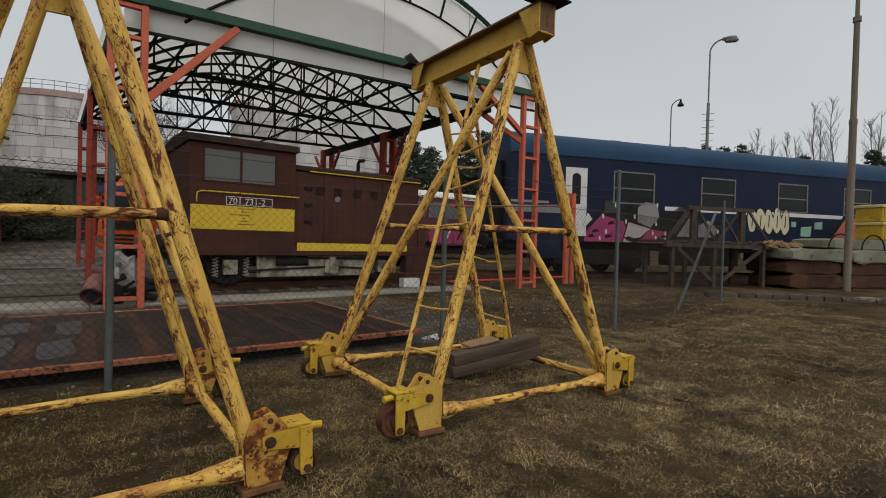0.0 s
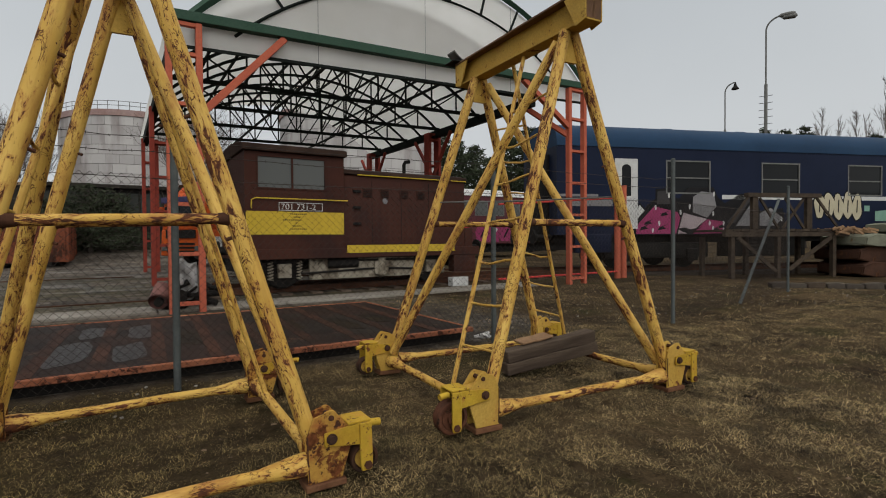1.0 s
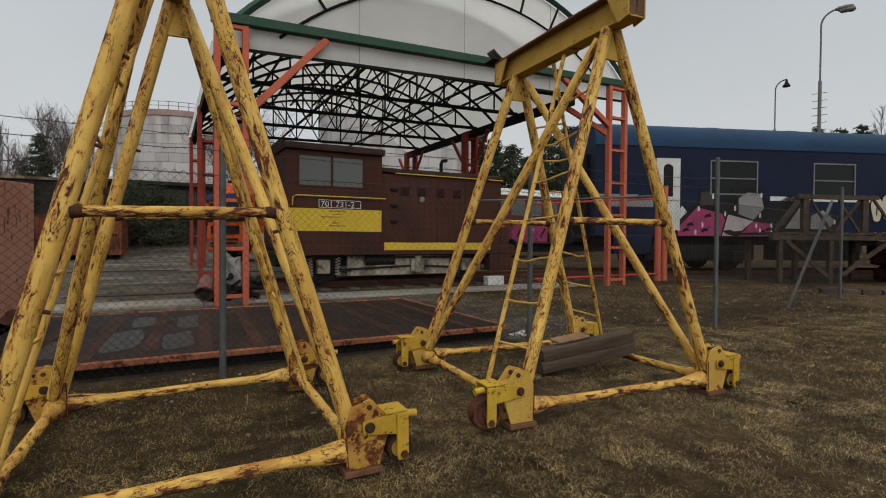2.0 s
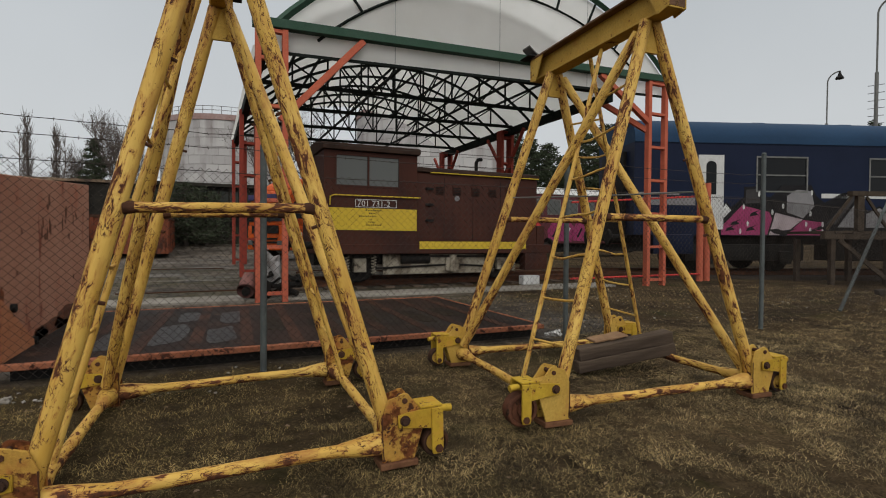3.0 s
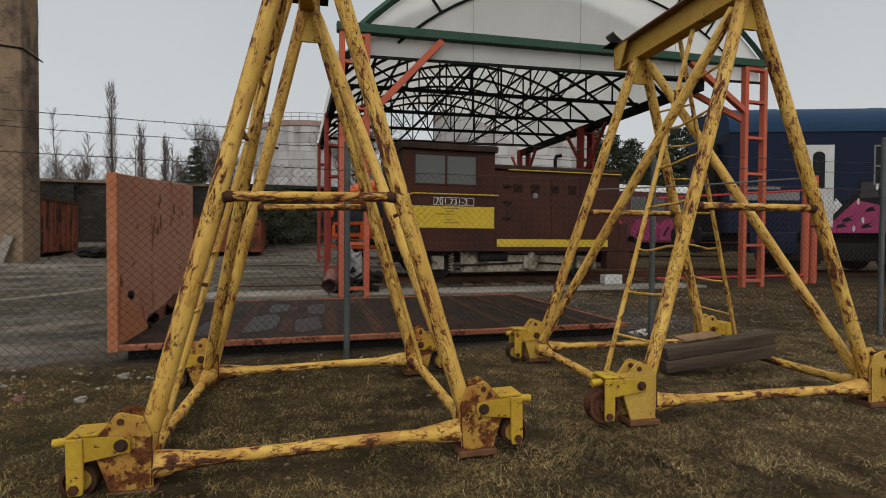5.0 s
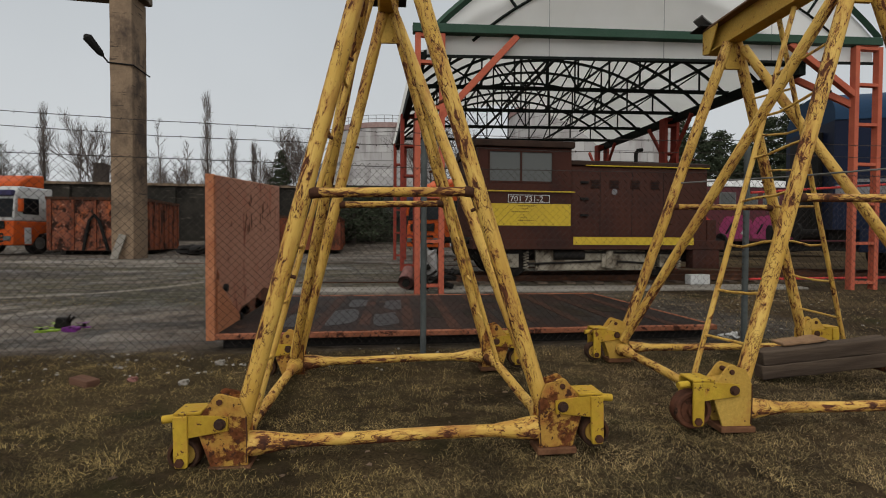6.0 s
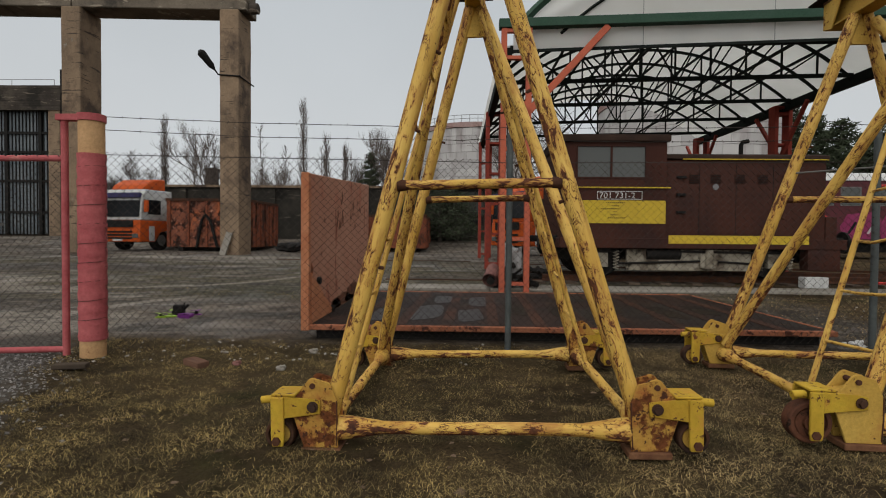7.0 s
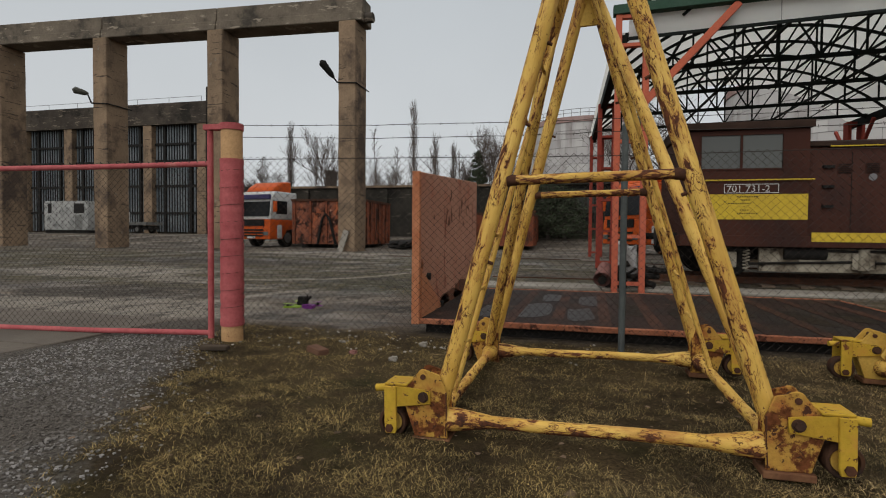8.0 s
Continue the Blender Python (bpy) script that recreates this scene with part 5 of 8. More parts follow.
def make_loco():
    g = rise(LY + 1.3)
    t = thing("shunting_locomotive", (4.9, LY + 1.3, g), "dark brown diesel shunting engine with yellow bands under the canopy", "locomotive")
    y0, y1 = LY, LY + 2.6
    # cab
    x0, x1 = 2.16, 4.23
    z0, z1 = 1.02, 2.99
    wx0, wx1, wz0, wz1 = 2.42, 3.79, 2.28, 2.90
    # near side wall as four pieces round the window opening
    for q in ((x0, y0, z0, x1, y0 + 0.05, wz0), (x0, y0, wz1, x1, y0 + 0.05, z1), (x0, y0, wz0, wx0, y0 + 0.05, wz1), (wx1, y0, wz0, x1, y0 + 0.05, wz1), (x0, y0 + 0.05, z0, x0 + 0.05, y1 - 0.05, z1), (x1 - 0.05, y0 + 0.05, z0, x1, y1 - 0.05, z1), (x0, y1 - 0.05, z0, x1, y1, z1)):
        part("cab_wall", box(bmesh.new(), *q), BROWN, t, smooth=False)
    bm = bmesh.new()
    n = 10
    prof = [(y0 - 0.10, 3.0)] + [(y0 - 0.10 + (y1 - y0 + 0.2) * i / n, 3.13 + 0.13 * math.sin(math.pi * i / n) ** 0.7) for i in range(n + 1)] + [(y1 + 0.10, 3.0)]
    prism(bm, prof, "x", x0 - 0.05, x1 + 0.05)
    part("cab_roof", soft(bm, 0.03, 2), BROWN_ROOF, t, "dusty curved cab roof")
    fr = bmesh.new()
    for a in ((wx0 - 0.03, wz0 - 0.03, wx1 + 0.03, wz0), (wx0 - 0.03, wz1, wx1 + 0.03, wz1 + 0.03), (wx0 - 0.03, wz0, wx0, wz1), (wx1, wz0, wx1 + 0.03, wz1), (3.085, wz0, 3.125, wz1)):
        box(fr, a[0], y0 - 0.015, a[1], a[2], y0 + 0.03, a[3])
    w = part("cab_window", fr, BROWN, t, smooth=False)
    for a, b in ((wx0, 3.085), (3.125, wx1)):
        bm = bmesh.new()
        box(bm, a, y0 + 0.012, wz0, b, y0 + 0.018, wz1)
        part("pane", bm, WINDOW, w, "dusty glass pane", smooth=False)
    bm = bmesh.new()
    pipe(bm, [(2.28, y0 - 0.02, 1.85), (2.28, y0 - 0.05, 2.02), (2.36, y0 - 0.05, 2.06), (4.3, y0 - 0.05, 2.06)], 0.014, 8)
    part("cab_handrail", bm, LOCO_YELLOW, t, "thin yellow handrail")
    # yellow band and number
    bm = bmesh.new()
    box(bm, x0 + 0.02, y0 - 0.008, 1.33, x1 - 0.01, y0, 1.80)
    band = part("yellow_band", bm, LOCO_YELLOW, t, "flat yellow warning band", smooth=False)
    bm = bmesh.new()
    box(bm, 2.82, y0 - 0.012, 1.82, 3.74, y0, 1.99)
    plate = part("number_plate", bm, BROWN, t, "engine number in white figures", smooth=False)
    bm = bmesh.new()
    for a in ((2.82, 1.82, 3.74, 1.832), (2.82, 1.978, 3.74, 1.99), (2.82, 1.832, 2.832, 1.978), (3.728, 1.832, 3.74, 1.978)):
        box(bm, a[0], y0 - 0.015, a[1], a[2], y0 - 0.0125, a[3])
    part("plate_border", bm, WHITE, plate, smooth=False)
    text_mesh("701 731-2", 0.17, (2.86, y0 - 0.0135, 1.845), (radians(90), 0, 0), WHITE, plate, sx=1.06)
    for i, (xa, xb) in enumerate(((3.05, 3.42), (3.12, 3.3), (2.9, 3.32), (3.16, 3.22), (3.1, 3.28), (3.05, 3.42))):
        bm = bmesh.new()
        k = xa
        while k < xb - 0.02:
            box(bm, k, y0 - 0.0105, 1.74 - i * 0.062, k + 0.022, y0 - 0.0085, 1.765 - i * 0.062)
            k += 0.04
        part("lettering_row", bm, BLACK, band, "row of small unreadable black lettering", smooth=False)
    # hood
    hx0, hx1, hz = 4.23, 7.52, 2.72
    bm = bmesh.new()
    prof = [(y0 + 0.12, 1.02), (y1 - 0.12, 1.02), (y1 - 0.12, hz - 0.1), (y1 - 0.22, hz), (y0 + 0.22, hz), (y0 + 0.12, hz - 0.1)]
    prism(bm, prof, "x", hx0, hx1)
    part("hood", soft(bm, 0.012, 1), BROWN, t, "dark brown engine hood")
    bm = bmesh.new()
    prof = [(y0 + 0.08, hz - 0.05), (y0 + 0.08, hz + 0.03), (y0 + 0.4, hz + 0.10), (y1 - 0.4, hz + 0.10), (y1 - 0.08, hz + 0.03), (y1 - 0.08, hz - 0.05)]
    prism(bm, prof, "x", hx0 + 0.02, hx1 + 0.04)
    part("hood_roof", soft(bm, 0.01, 1), BROWN_ROOF, t)
    bm = bmesh.new()
    pipe(bm, [(hx0 + 0.35, y0 + 0.06, hz - 0.06), (hx1 + 0.0, y0 + 0.06, hz - 0.06)], 0.013, 8)
    part("hood_handrail", bm, LOCO_YELLOW, t, "thin yellow rail along the hood")
    for xx in (4.95, 5.7, 6.45):
        bm = bmesh.new()
        box(bm, xx - 0.004, y0 + 0.112, 1.06, xx + 0.004, y0 + 0.12, hz - 0.16)
        part("door_joint", bm, BLACK, t, smooth=False)
    for xx in (4.72, 5.16, 5.66, 6.12, 6.6):
        lv = bmesh.new()
        box(lv, xx, y0 + 0.108, 2.17, xx + 0.22, y0 + 0.12, 2.37)
        louver = part("louver", lv, BROWN, t, smooth=False)
        bm = bmesh.new()
        for k in range(5):
            bar(bm, (xx + 0.015, y0 + 0.10, 2.19 + k * 0.036), (xx + 0.205, y0 + 0.10, 2.19 + k * 0.036), 0.018, 0.012)
        part("louver_slats", bm, BLACK, louver, smooth=False)
    bm = bmesh.new()
    tube(bm, (5.28, y0 + 0.11, 2.10), (5.28, y0 + 0.12, 2.10), 0.065, 18)
    part("round_emblem", bm, GREY_SPRAY, t, "worn pale round emblem")
    for k in range(3):
        bm = bmesh.new()
        box(bm, 4.48, y0 + 0.06, 1.55 + k * 0.36, 4.66, y0 + 0.12, 1.60 + k * 0.36)
        part("step_recess", bm, BLACK, t, smooth=False)
    bm = bmesh.new()
    pipe(bm, [(6.2, y0 + 0.9, hz + 0.05), (6.2, y0 + 0.9, hz + 0.38), (6.24, y0 + 0.9, hz + 0.45), (6.36, y0 + 0.9, hz + 0.47)], 0.045, 12)
    part("exhaust_pipe", bm, BLACK, t, "sooty bent exhaust pipe")
    # sill, band, nose box
    bm = bmesh.new()
    box(bm, x0 - 0.1, y0 - 0.03, 0.82, hx1 + 0.35, y1 + 0.03, 1.03)
    part("running_board", soft(bm, 0.01, 1), BROWN, t)
    bm = bmesh.new()
    box(bm, 4.28, y0 - 0.038, 0.925, 7.1, y0 - 0.03, 1.095)
    part("lower_yellow_band", bm, LOCO_YELLOW, t, smooth=False)
    bm = bmesh.new()
    box(bm, 7.52, y0 + 0.1, 0.5, 7.75, y1 - 0.1, 1.5)
    box(bm, 7.10, y0 - 0.02, 0.40, 7.75, y0 + 0.25, 0.82)
    part("nose_box", soft(bm, 0.02, 2), BROWN, t)
    bm = bmesh.new()
    box(bm, 3.5, y0 + 0.16, 0.36, 6.05, y0 + 0.22, 0.80)
    part("side_frame", bm, GREY_FRAME, t, "grimy pale grey side frame", smooth=False)
    bm = bmesh.new()
    box(bm, 2.1, y0 + 0.8, 0.55, 7.6, y1 - 0.8, 0.84)
    part("under_frame", bm, BLACK, t, smooth=False)
    # dark voids over the wheels, pipes and springs
    for cx in (2.98, 6.55):
        bm = bmesh.new()
        n = 28
        for yy in (y0 + 0.34, y1 - 0.5):
            for r, a, b in ((0.44, yy, yy + 0.12), (0.48, yy + 0.12, yy + 0.15)):
                tube(bm, (cx, a, g + 0.13 + 0.44), (cx, b, g + 0.13 + 0.44), r, n)
        tube(bm, (cx, y0 + 0.4, g + 0.57), (cx, y1 - 0.4, g + 0.57), 0.08, 12)
        part("wheelset", bm, BLACK, t, "dark grimy spoked wheelset")
        bm = bmesh.new()
        box(bm, cx - 0.14, y0 + 0.16, 0.42, cx + 0.14, y0 + 0.30, 0.72)
        part("axle_box", soft(bm, 0.02, 2), GREY_FRAME, t)
        for dx in (-0.30, 0.30):
            bm = bmesh.new()
            zz = [0.38 + 0.01 * k for k in range(40)]
            pipe(bm, [(cx + dx + 0.055 * math.cos(k * 1.0), y0 + 0.16 + 0.055 * math.sin(k * 1.0), z) for k, z in enumerate(zz)], 0.013, 5)
            part("coil_spring", bm, GREY_FRAME, t)
        bm = bmesh.new()
        for k in range(6):
            box(bm, cx - 0.42 + 0.05 * k, y0 + 0.18, 0.72 + 0.016 * k, cx + 0.42 - 0.05 * k, y0 + 0.28, 0.734 + 0.016 * k)
        part("leaf_spring", bm, BLACK, t, smooth=False)
    bm = bmesh.new()
    tube(bm, (3.9, y0 + 0.2, 0.70), (4.6, y0 + 0.2, 0.70), 0.12, 16)
    part("air_tank", bm, BLACK, t)
    bm = bmesh.new()
    box(bm, 5.0, y0 + 0.1, 0.42, 5.35, y0 + 0.3, 0.72)
    tube(bm, (5.18, y0 + 0.12, 0.40), (5.18, y0 + 0.12, 0.80), 0.09, 14)
    part("brake_cylinder", soft(bm, 0.01, 1), GREY_FRAME, t)
    for p, q in (((3.3, 0.5), (5.0, 0.56)), ((5.3, 0.56), (6.3, 0.5)), ((4.4, 0.76), (6.9, 0.74))):
        bm = bmesh.new()
        tube(bm, (p[0], y0 + 0.13, p[1]), (q[0], y0 + 0.13, q[1]), 0.022, 8)
        part("brake_rod", bm, BLACK, t)
    for yy in (y0 + 0.45, y1 - 0.45):
        for s, xx in ((-1, 2.1), (1, 7.75)):
            bm = bmesh.new()
            tube(bm, (xx, yy, 1.0), (xx + s * 0.35, yy, 1.0), 0.08, 14)
            tube(bm, (xx + s * 0.35, yy, 1.0), (xx + s * 0.40, yy, 1.0), 0.20, 20)
            part("buffer", bm, BLACK, t)


make_loco()
bm = bmesh.new()
box(bm, 6.95, 10.5, 0.05, 7.42, 10.72, 0.27)
single("white_box", soft(bm, 0.01, 1), WHITE, "white painted block beside the track", "block")

# ---- blue sleeping coach ----
def make_coach():
    t = thing("railway_coach", (0, 0, 0), "dark blue railway coach with graffiti along its lower side", "railway coach")
    LEN, WID, B, EAVE, TOPZ = 24.5, 2.85, 1.32, 4.10, 4.98
    holes = [(3.80, 5.45), (7.43, 8.98), (11.0, 12.5), (14.4, 15.9), (18.0, 19.5), (21.4, 22.9)]
    WZ0, WZ1 = 2.64, 3.73
    # side wall built round its openings
    s = 0.0
    for a, b in holes + [(LEN, LEN)]:
        part("side_panel", box(bmesh.new(), s, 0, B, a, 0.06, EAVE), COACH_BLUE, t, smooth=False)
        if b > a:
            part("side_panel", box(bmesh.new(), a, 0, B, b, 0.06, WZ0), COACH_BLUE, t, smooth=False)
            part("side_panel", box(bmesh.new(), a, 0, WZ1, b, 0.06, EAVE), COACH_BLUE, t, smooth=False)
        s = b
    part("end_wall", box(bmesh.new(), 0, 0.06, B, 0.06, WID, EAVE), COACH_BLUE, t, smooth=False)
    part("end_wall", box(bmesh.new(), LEN - 0.06, 0.06, B, LEN, WID, EAVE), COACH_BLUE, t, smooth=False)
    part("far_side_wall", box(bmesh.new(), 0.06, WID - 0.06, B, LEN - 0.06, WID, EAVE), COACH_BLUE, t, smooth=False)
    part("floor_plate", box(bmesh.new(), 0.06, 0.06, B, LEN - 0.06, WID - 0.06, B + 0.06), BLACK, t, smooth=False)
    bm = bmesh.new()
    box(bm, -0.12, 0.55, B - 0.2, 0, WID - 0.55, 3.9)
    part("end_gangway", soft(bm, 0.03, 2), BLACK, t, "black end gangway")
    bm = bmesh.new()
    n = 20
    prof = [(WID + 0.02, EAVE)] + [(WID / 2 + (WID / 2 + 0.03) * math.cos(math.pi * i / n), EAVE + (TOPZ - EAVE) * math.sin(math.pi * i / n) ** 0.75) for i in range(n + 1)] + [(-0.02, EAVE)]
    prism(bm, prof, "x", 0.0, LEN)
    part("roof", bm, COACH_ROOF, t, "faded blue curved roof")
    for k in range(8):
        bm = bmesh.new()
        c = 1.5 + k * 3.0
        prism(bm, [(WID / 2 - 0.25, TOPZ - 0.01), (WID / 2 + 0.25, TOPZ - 0.01), (WID / 2 + 0.2, TOPZ + 0.05), (WID / 2 - 0.2, TOPZ + 0.05)], "x", c, c + 0.4)
        part("roof_vent", bm, COACH_ROOF, t)
    bm = bmesh.new()
    box(bm, 0.0, -0.006, EAVE - 0.03, LEN, 0.0, EAVE + 0.02)
    part("gutter", bm, COACH_BLUE, t, smooth=False)
    for a, b in holes:
        fr = bmesh.new()
        e = 0.045
        for q in ((a, WZ0, b, WZ0 + e), (a, WZ1 - e, b, WZ1), (a, WZ0 + e, a + e, WZ1 - e), (b - e, WZ0 + e, b, WZ1 - e), (a + e, WZ0 + 0.50, b - e, WZ0 + 0.54)):
            box(fr, q[0], -0.012, q[1], q[2], 0.05, q[3])
        w = part("window", fr, LAMP_GREY, t, "aluminium window frame", smooth=False)
        for z0, z1 in ((WZ0 + e, WZ0 + 0.50), (WZ0 + 0.54, WZ1 - e)):
            bm = bmesh.new()
            box(bm, a + e, 0.02, z0, b - e, 0.026, z1)
            part("pane", bm, DARKGLASS, w, smooth=False)
    # white door with an oval-ended light
    bm = bmesh.new()
    box(bm, 1.98, -0.012, 1.5, 2.78, 0.0, 3.74)
    d = part("door", bm, WHITE, t, "dirty white coach door", smooth=False)
    bm = bmesh.new()
    pts = [(2.38 + 0.16 * math.cos(k / 12 * math.pi), 3.42 + 0.14 * math.sin(k / 12 * math.pi)) for k in range(13)] + [(2.22, 2.55), (2.54, 2.55)]
    prism(bm, pts, "y", -0.018, -0.012)
    part("door_window", bm, DARKGLASS, d, smooth=False)
    # stripe and numbers
    bm = bmesh.new()
    box(bm, 5.9, -0.004, 2.48, LEN, 0.0, 2.62)
    part("white_stripe", bm, WHITE, t, smooth=False)
    bm = bmesh.new()
    box(bm, 0.05, -0.004, 2.52, 1.4, 0.0, 2.60)
    box(bm, 0.05, -0.004, 2.22, 1.9, 0.0, 2.46)
    part("white_lettering_band", bm, GREY_SPRAY, t, smooth=False)
    bm = bmesh.new()
    box(bm, 0.6, -0.03, 0.75, 1.85, 0.4, 1.34)
    part("step_box", soft(bm, 0.03, 2), COACH_BLUE, t)
    # graffiti: flat painted shapes
    def spray(name, pts, material, lift):
        bm = bmesh.new()
        prism(bm, pts, "y", -0.004 - lift * 0.002, -0.001)
        return part(name, bm, material, t, smooth=False)
    def outlined(name, pts, material, lift, edge=0.06):
        """A filled shape over a slightly larger black one."""
        cx, cz = sum(p[0] for p in pts) / len(pts), sum(p[1] for p in pts) / len(pts)
        big = []
        for u, v in pts:
            ln = math.hypot(u - cx, v - cz)
            big.append((u + (u - cx) / ln * edge, max(1.33, v + (v - cz) / ln * edge)))
        spray("graffiti_outline", big, DARK_SPRAY, lift - 0.6)
        return spray(name, [(u, max(1.33, v)) for u, v in pts], material, lift)
    spray("graffiti_outline", [(1.99, 2.29), (2.72, 2.34), (3.02, 2.17), (3.42, 2.48), (3.42, 2.79), (3.92, 2.82), (4.02, 2.53), (4.28, 2.49), (4.64, 2.86), (5.57, 2.87), (5.73, 2.55), (6.0, 2.34), (6.59, 2.66), (7.13, 2.66), (7.41, 2.06), (8.3, 2.2), (8.4, 1.5), (7.36, 1.34), (6.01, 1.33), (2.38, 1.33), (1.99, 1.68)], DARK_SPRAY, 0)
    outlined("graffiti_magenta", [(2.73, 1.59), (3.37, 2.23), (4.23, 2.04), (4.4, 1.68), (4.23, 1.34), (2.73, 1.33)], MAGENTA, 1)
    outlined("graffiti_magenta", [(2.09, 2.27), (2.63, 2.31), (2.77, 2.28), (2.58, 1.9), (2.09, 1.76)], MAGENTA, 1)
    outlined("graffiti_magenta", [(4.8, 1.34), (5.26, 1.82), (5.97, 1.73), (5.98, 1.34)], MAGENTA, 1.2)
    outlined("graffiti_pale", [(2.63, 1.68), (3.02, 2.08), (2.85, 2.28), (2.63, 1.85)], WHITE, 2)
    outlined("graffiti_grey", [(3.49, 2.71), (3.85, 2.74), (3.97, 2.31), (3.47, 2.29)], CHARCOAL_SPRAY, 2)
    outlined("graffiti_grey", [(4.79, 2.54), (5.1, 2.73), (5.57, 2.69), (5.68, 2.23), (5.32, 1.86), (4.79, 2.04)], GREY_SPRAY, 2)
    outlined("graffiti_pale", [(4.23, 1.34), (4.43, 2.02), (5.32, 1.82), (5.11, 1.68), (4.8, 1.41), (4.54, 1.34)], PALE_SPRAY, 2.4)
    outlined("graffiti_grey", [(6.43, 1.59), (7.08, 2.43), (7.14, 1.59)], GREY_SPRAY, 2)
    outlined("graffiti_grey", [(6.06, 1.68), (6.91, 2.61), (7.08, 2.57), (6.38, 1.68)], CHARCOAL_SPRAY, 2.2)
    outlined("graffiti_grey", [(7.36, 2.01), (7.8, 2.2), (8.25, 1.87), (8.03, 1.59), (7.36, 1.59)], GREY_SPRAY, 2)
    spray("graffiti_arrow", [(4.23, 1.5), (4.49, 1.54), (4.64, 1.48), (5.11, 1.54), (4.8, 1.41), (4.59, 1.35), (4.41, 1.39)], DARK_SPRAY, 4)
    for a, z in ((3.9, 2.58), (3.42, 2.19), (4.33, 2.04), (4.67, 2.22), (3.55, 1.68), (3.32, 1.45), (5.58, 2.64), (5.55, 2.0), (5.42, 1.68), (5.55, 1.5), (5.95, 1.68), (5.95, 1.45), (7.05, 1.73), (8.23, 1.82)):
        spray("graffiti_drip", [(a + 0.035 * math.cos(2 * math.pi * q / 10), z + 0.085 * math.sin(2 * math.pi * q / 10)) for q in range(10)], WHITE, 5)
    for a, z in ((2.85, 1.45), (3.0, 1.62), (3.5, 1.45), (3.6, 1.9), (5.5, 1.4), (5.75, 1.5)):
        spray("graffiti_tag", [(a, z), (a + 0.3, z + 0.05), (a + 0.2, z + 0.12), (a + 0.35, z + 0.2), (a + 0.05, z + 0.1)], DARK_SPRAY, 4)
    # cream bubble shapes
    for k in range(5):
        a = 9.60 + 0.40 * k
        for lift, gr, mt in ((1, 0.05, DARK_SPRAY), (2, 0.0, CREAM_SPRAY)):
            pts = [(a + 0.2 + (0.21 + gr) * math.cos(q) * (1 + 0.18 * math.sin(3 * q + k)), 2.28 + 0.06 * ((k % 2) - 0.5) + (0.44 + gr) * math.sin(q) * (1 + 0.1 * math.cos(2 * q + k))) for q in [2 * math.pi * i / 18 for i in range(18)]]
            spray("graffiti_bubble", pts, mt, lift + (k % 2) * 0.4)
        spray("graffiti_stroke", [(a + 0.17, 2.05), (a + 0.21, 2.05), (a + 0.23, 2.5), (a + 0.19, 2.5)], DARK_SPRAY, 5)
    spray("graffiti_mint", [(12.2, 1.75), (12.7, 1.75), (12.75, 2.15), (12.2, 2.1)], GREEN_SPRAY, 1)
    spray("graffiti_mint", [(11.72, 2.1), (11.95, 2.1), (11.95, 2.3), (11.72, 2.3)], GREEN_SPRAY, 1)
    spray("graffiti_mint", [(12.9, 2.05), (13.3, 2.05), (13.3, 2.35), (12.9, 2.3)], GREEN_SPRAY, 1)
    spray("graffiti_outline", [(13.4, 1.4), (17.5, 1.4), (17.4, 2.9), (16.0, 3.0), (15.4, 2.5), (14.6, 2.85)], DARK_SPRAY, 0.5)
    spray("graffiti_salmon", [(13.6, 1.45), (15.1, 1.45), (15.3, 2.4), (14.7, 2.7)], SALMON_SPRAY, 1)
    spray("graffiti_salmon", [(15.3, 1.45), (17.3, 1.45), (17.2, 2.75), (16.1, 2.85), (15.6, 2.3)], SALMON_SPRAY, 1)
    # running gear
    for c in (3.6, LEN - 3.6):
        bm = bmesh.new()
        box(bm, c - 1.9, 0.15, 0.55, c + 1.9, 0.35, 1.05)
        bg_ = part("bogie", soft(bm, 0.05, 2), BLACK, t)
        for dx in (-1.25, 1.25):
            bm = bmesh.new()
            tube(bm, (c + dx, 0.55, 0.66), (c + dx, 0.69, 0.66), 0.46, 28)
            tube(bm, (c + dx, WID - 0.69, 0.66), (c + dx, WID - 0.55, 0.66), 0.46, 28)
            tube(bm, (c + dx, 0.6, 0.66), (c + dx, WID - 0.6, 0.66), 0.08, 10)
            part("wheelset", bm, BLACK, bg_)
            bm = bmesh.new()
            box(bm, c + dx - 0.2, 0.06, 0.45, c + dx + 0.2, 0.3, 0.85)
            part("axle_box", soft(bm, 0.04, 2), BLACK, bg_)
    for a, b in ((6.5, 9.5), (10.5, 13.5), (14.5, 17)):
        bm = bmesh.new()
        box(bm, a, 0.25, 0.55, b, 1.0, 1.3)
        part("equipment_box", soft(bm, 0.03, 1), BLACK, t)
    bm = bmesh.new()
    box(bm, 0.1, 0.4, 1.05, LEN - 0.1, WID - 0.4, 1.32)
    part("under_frame", bm, BLACK, t, smooth=False)
    for yy in (0.5, WID - 0.5):
        bm = bmesh.new()
        tube(bm, (-0.55, yy, 1.25), (0, yy, 1.25), 0.09, 14)
        tube(bm, (-0.62, yy, 1.25), (-0.55, yy, 1.25), 0.24, 20)
        part("buffer", bm, BLACK, t)
    t.location, t.rotation_euler = (11.56, 11.60, 0.0), (0, 0, math.atan2(-0.355, 0.935))
    bm = bmesh.new()
    for yy in (0.6, 2.2):
        box(bm, -12, yy, 0.08, 26, yy + 0.07, 0.2)
    r = single("track_3", bm, RUSTY, "rusty rails under the blue coach", "railway track", kind="structure", smooth=False)
    r.location, r.rotation_euler = t.location, t.rotation_euler
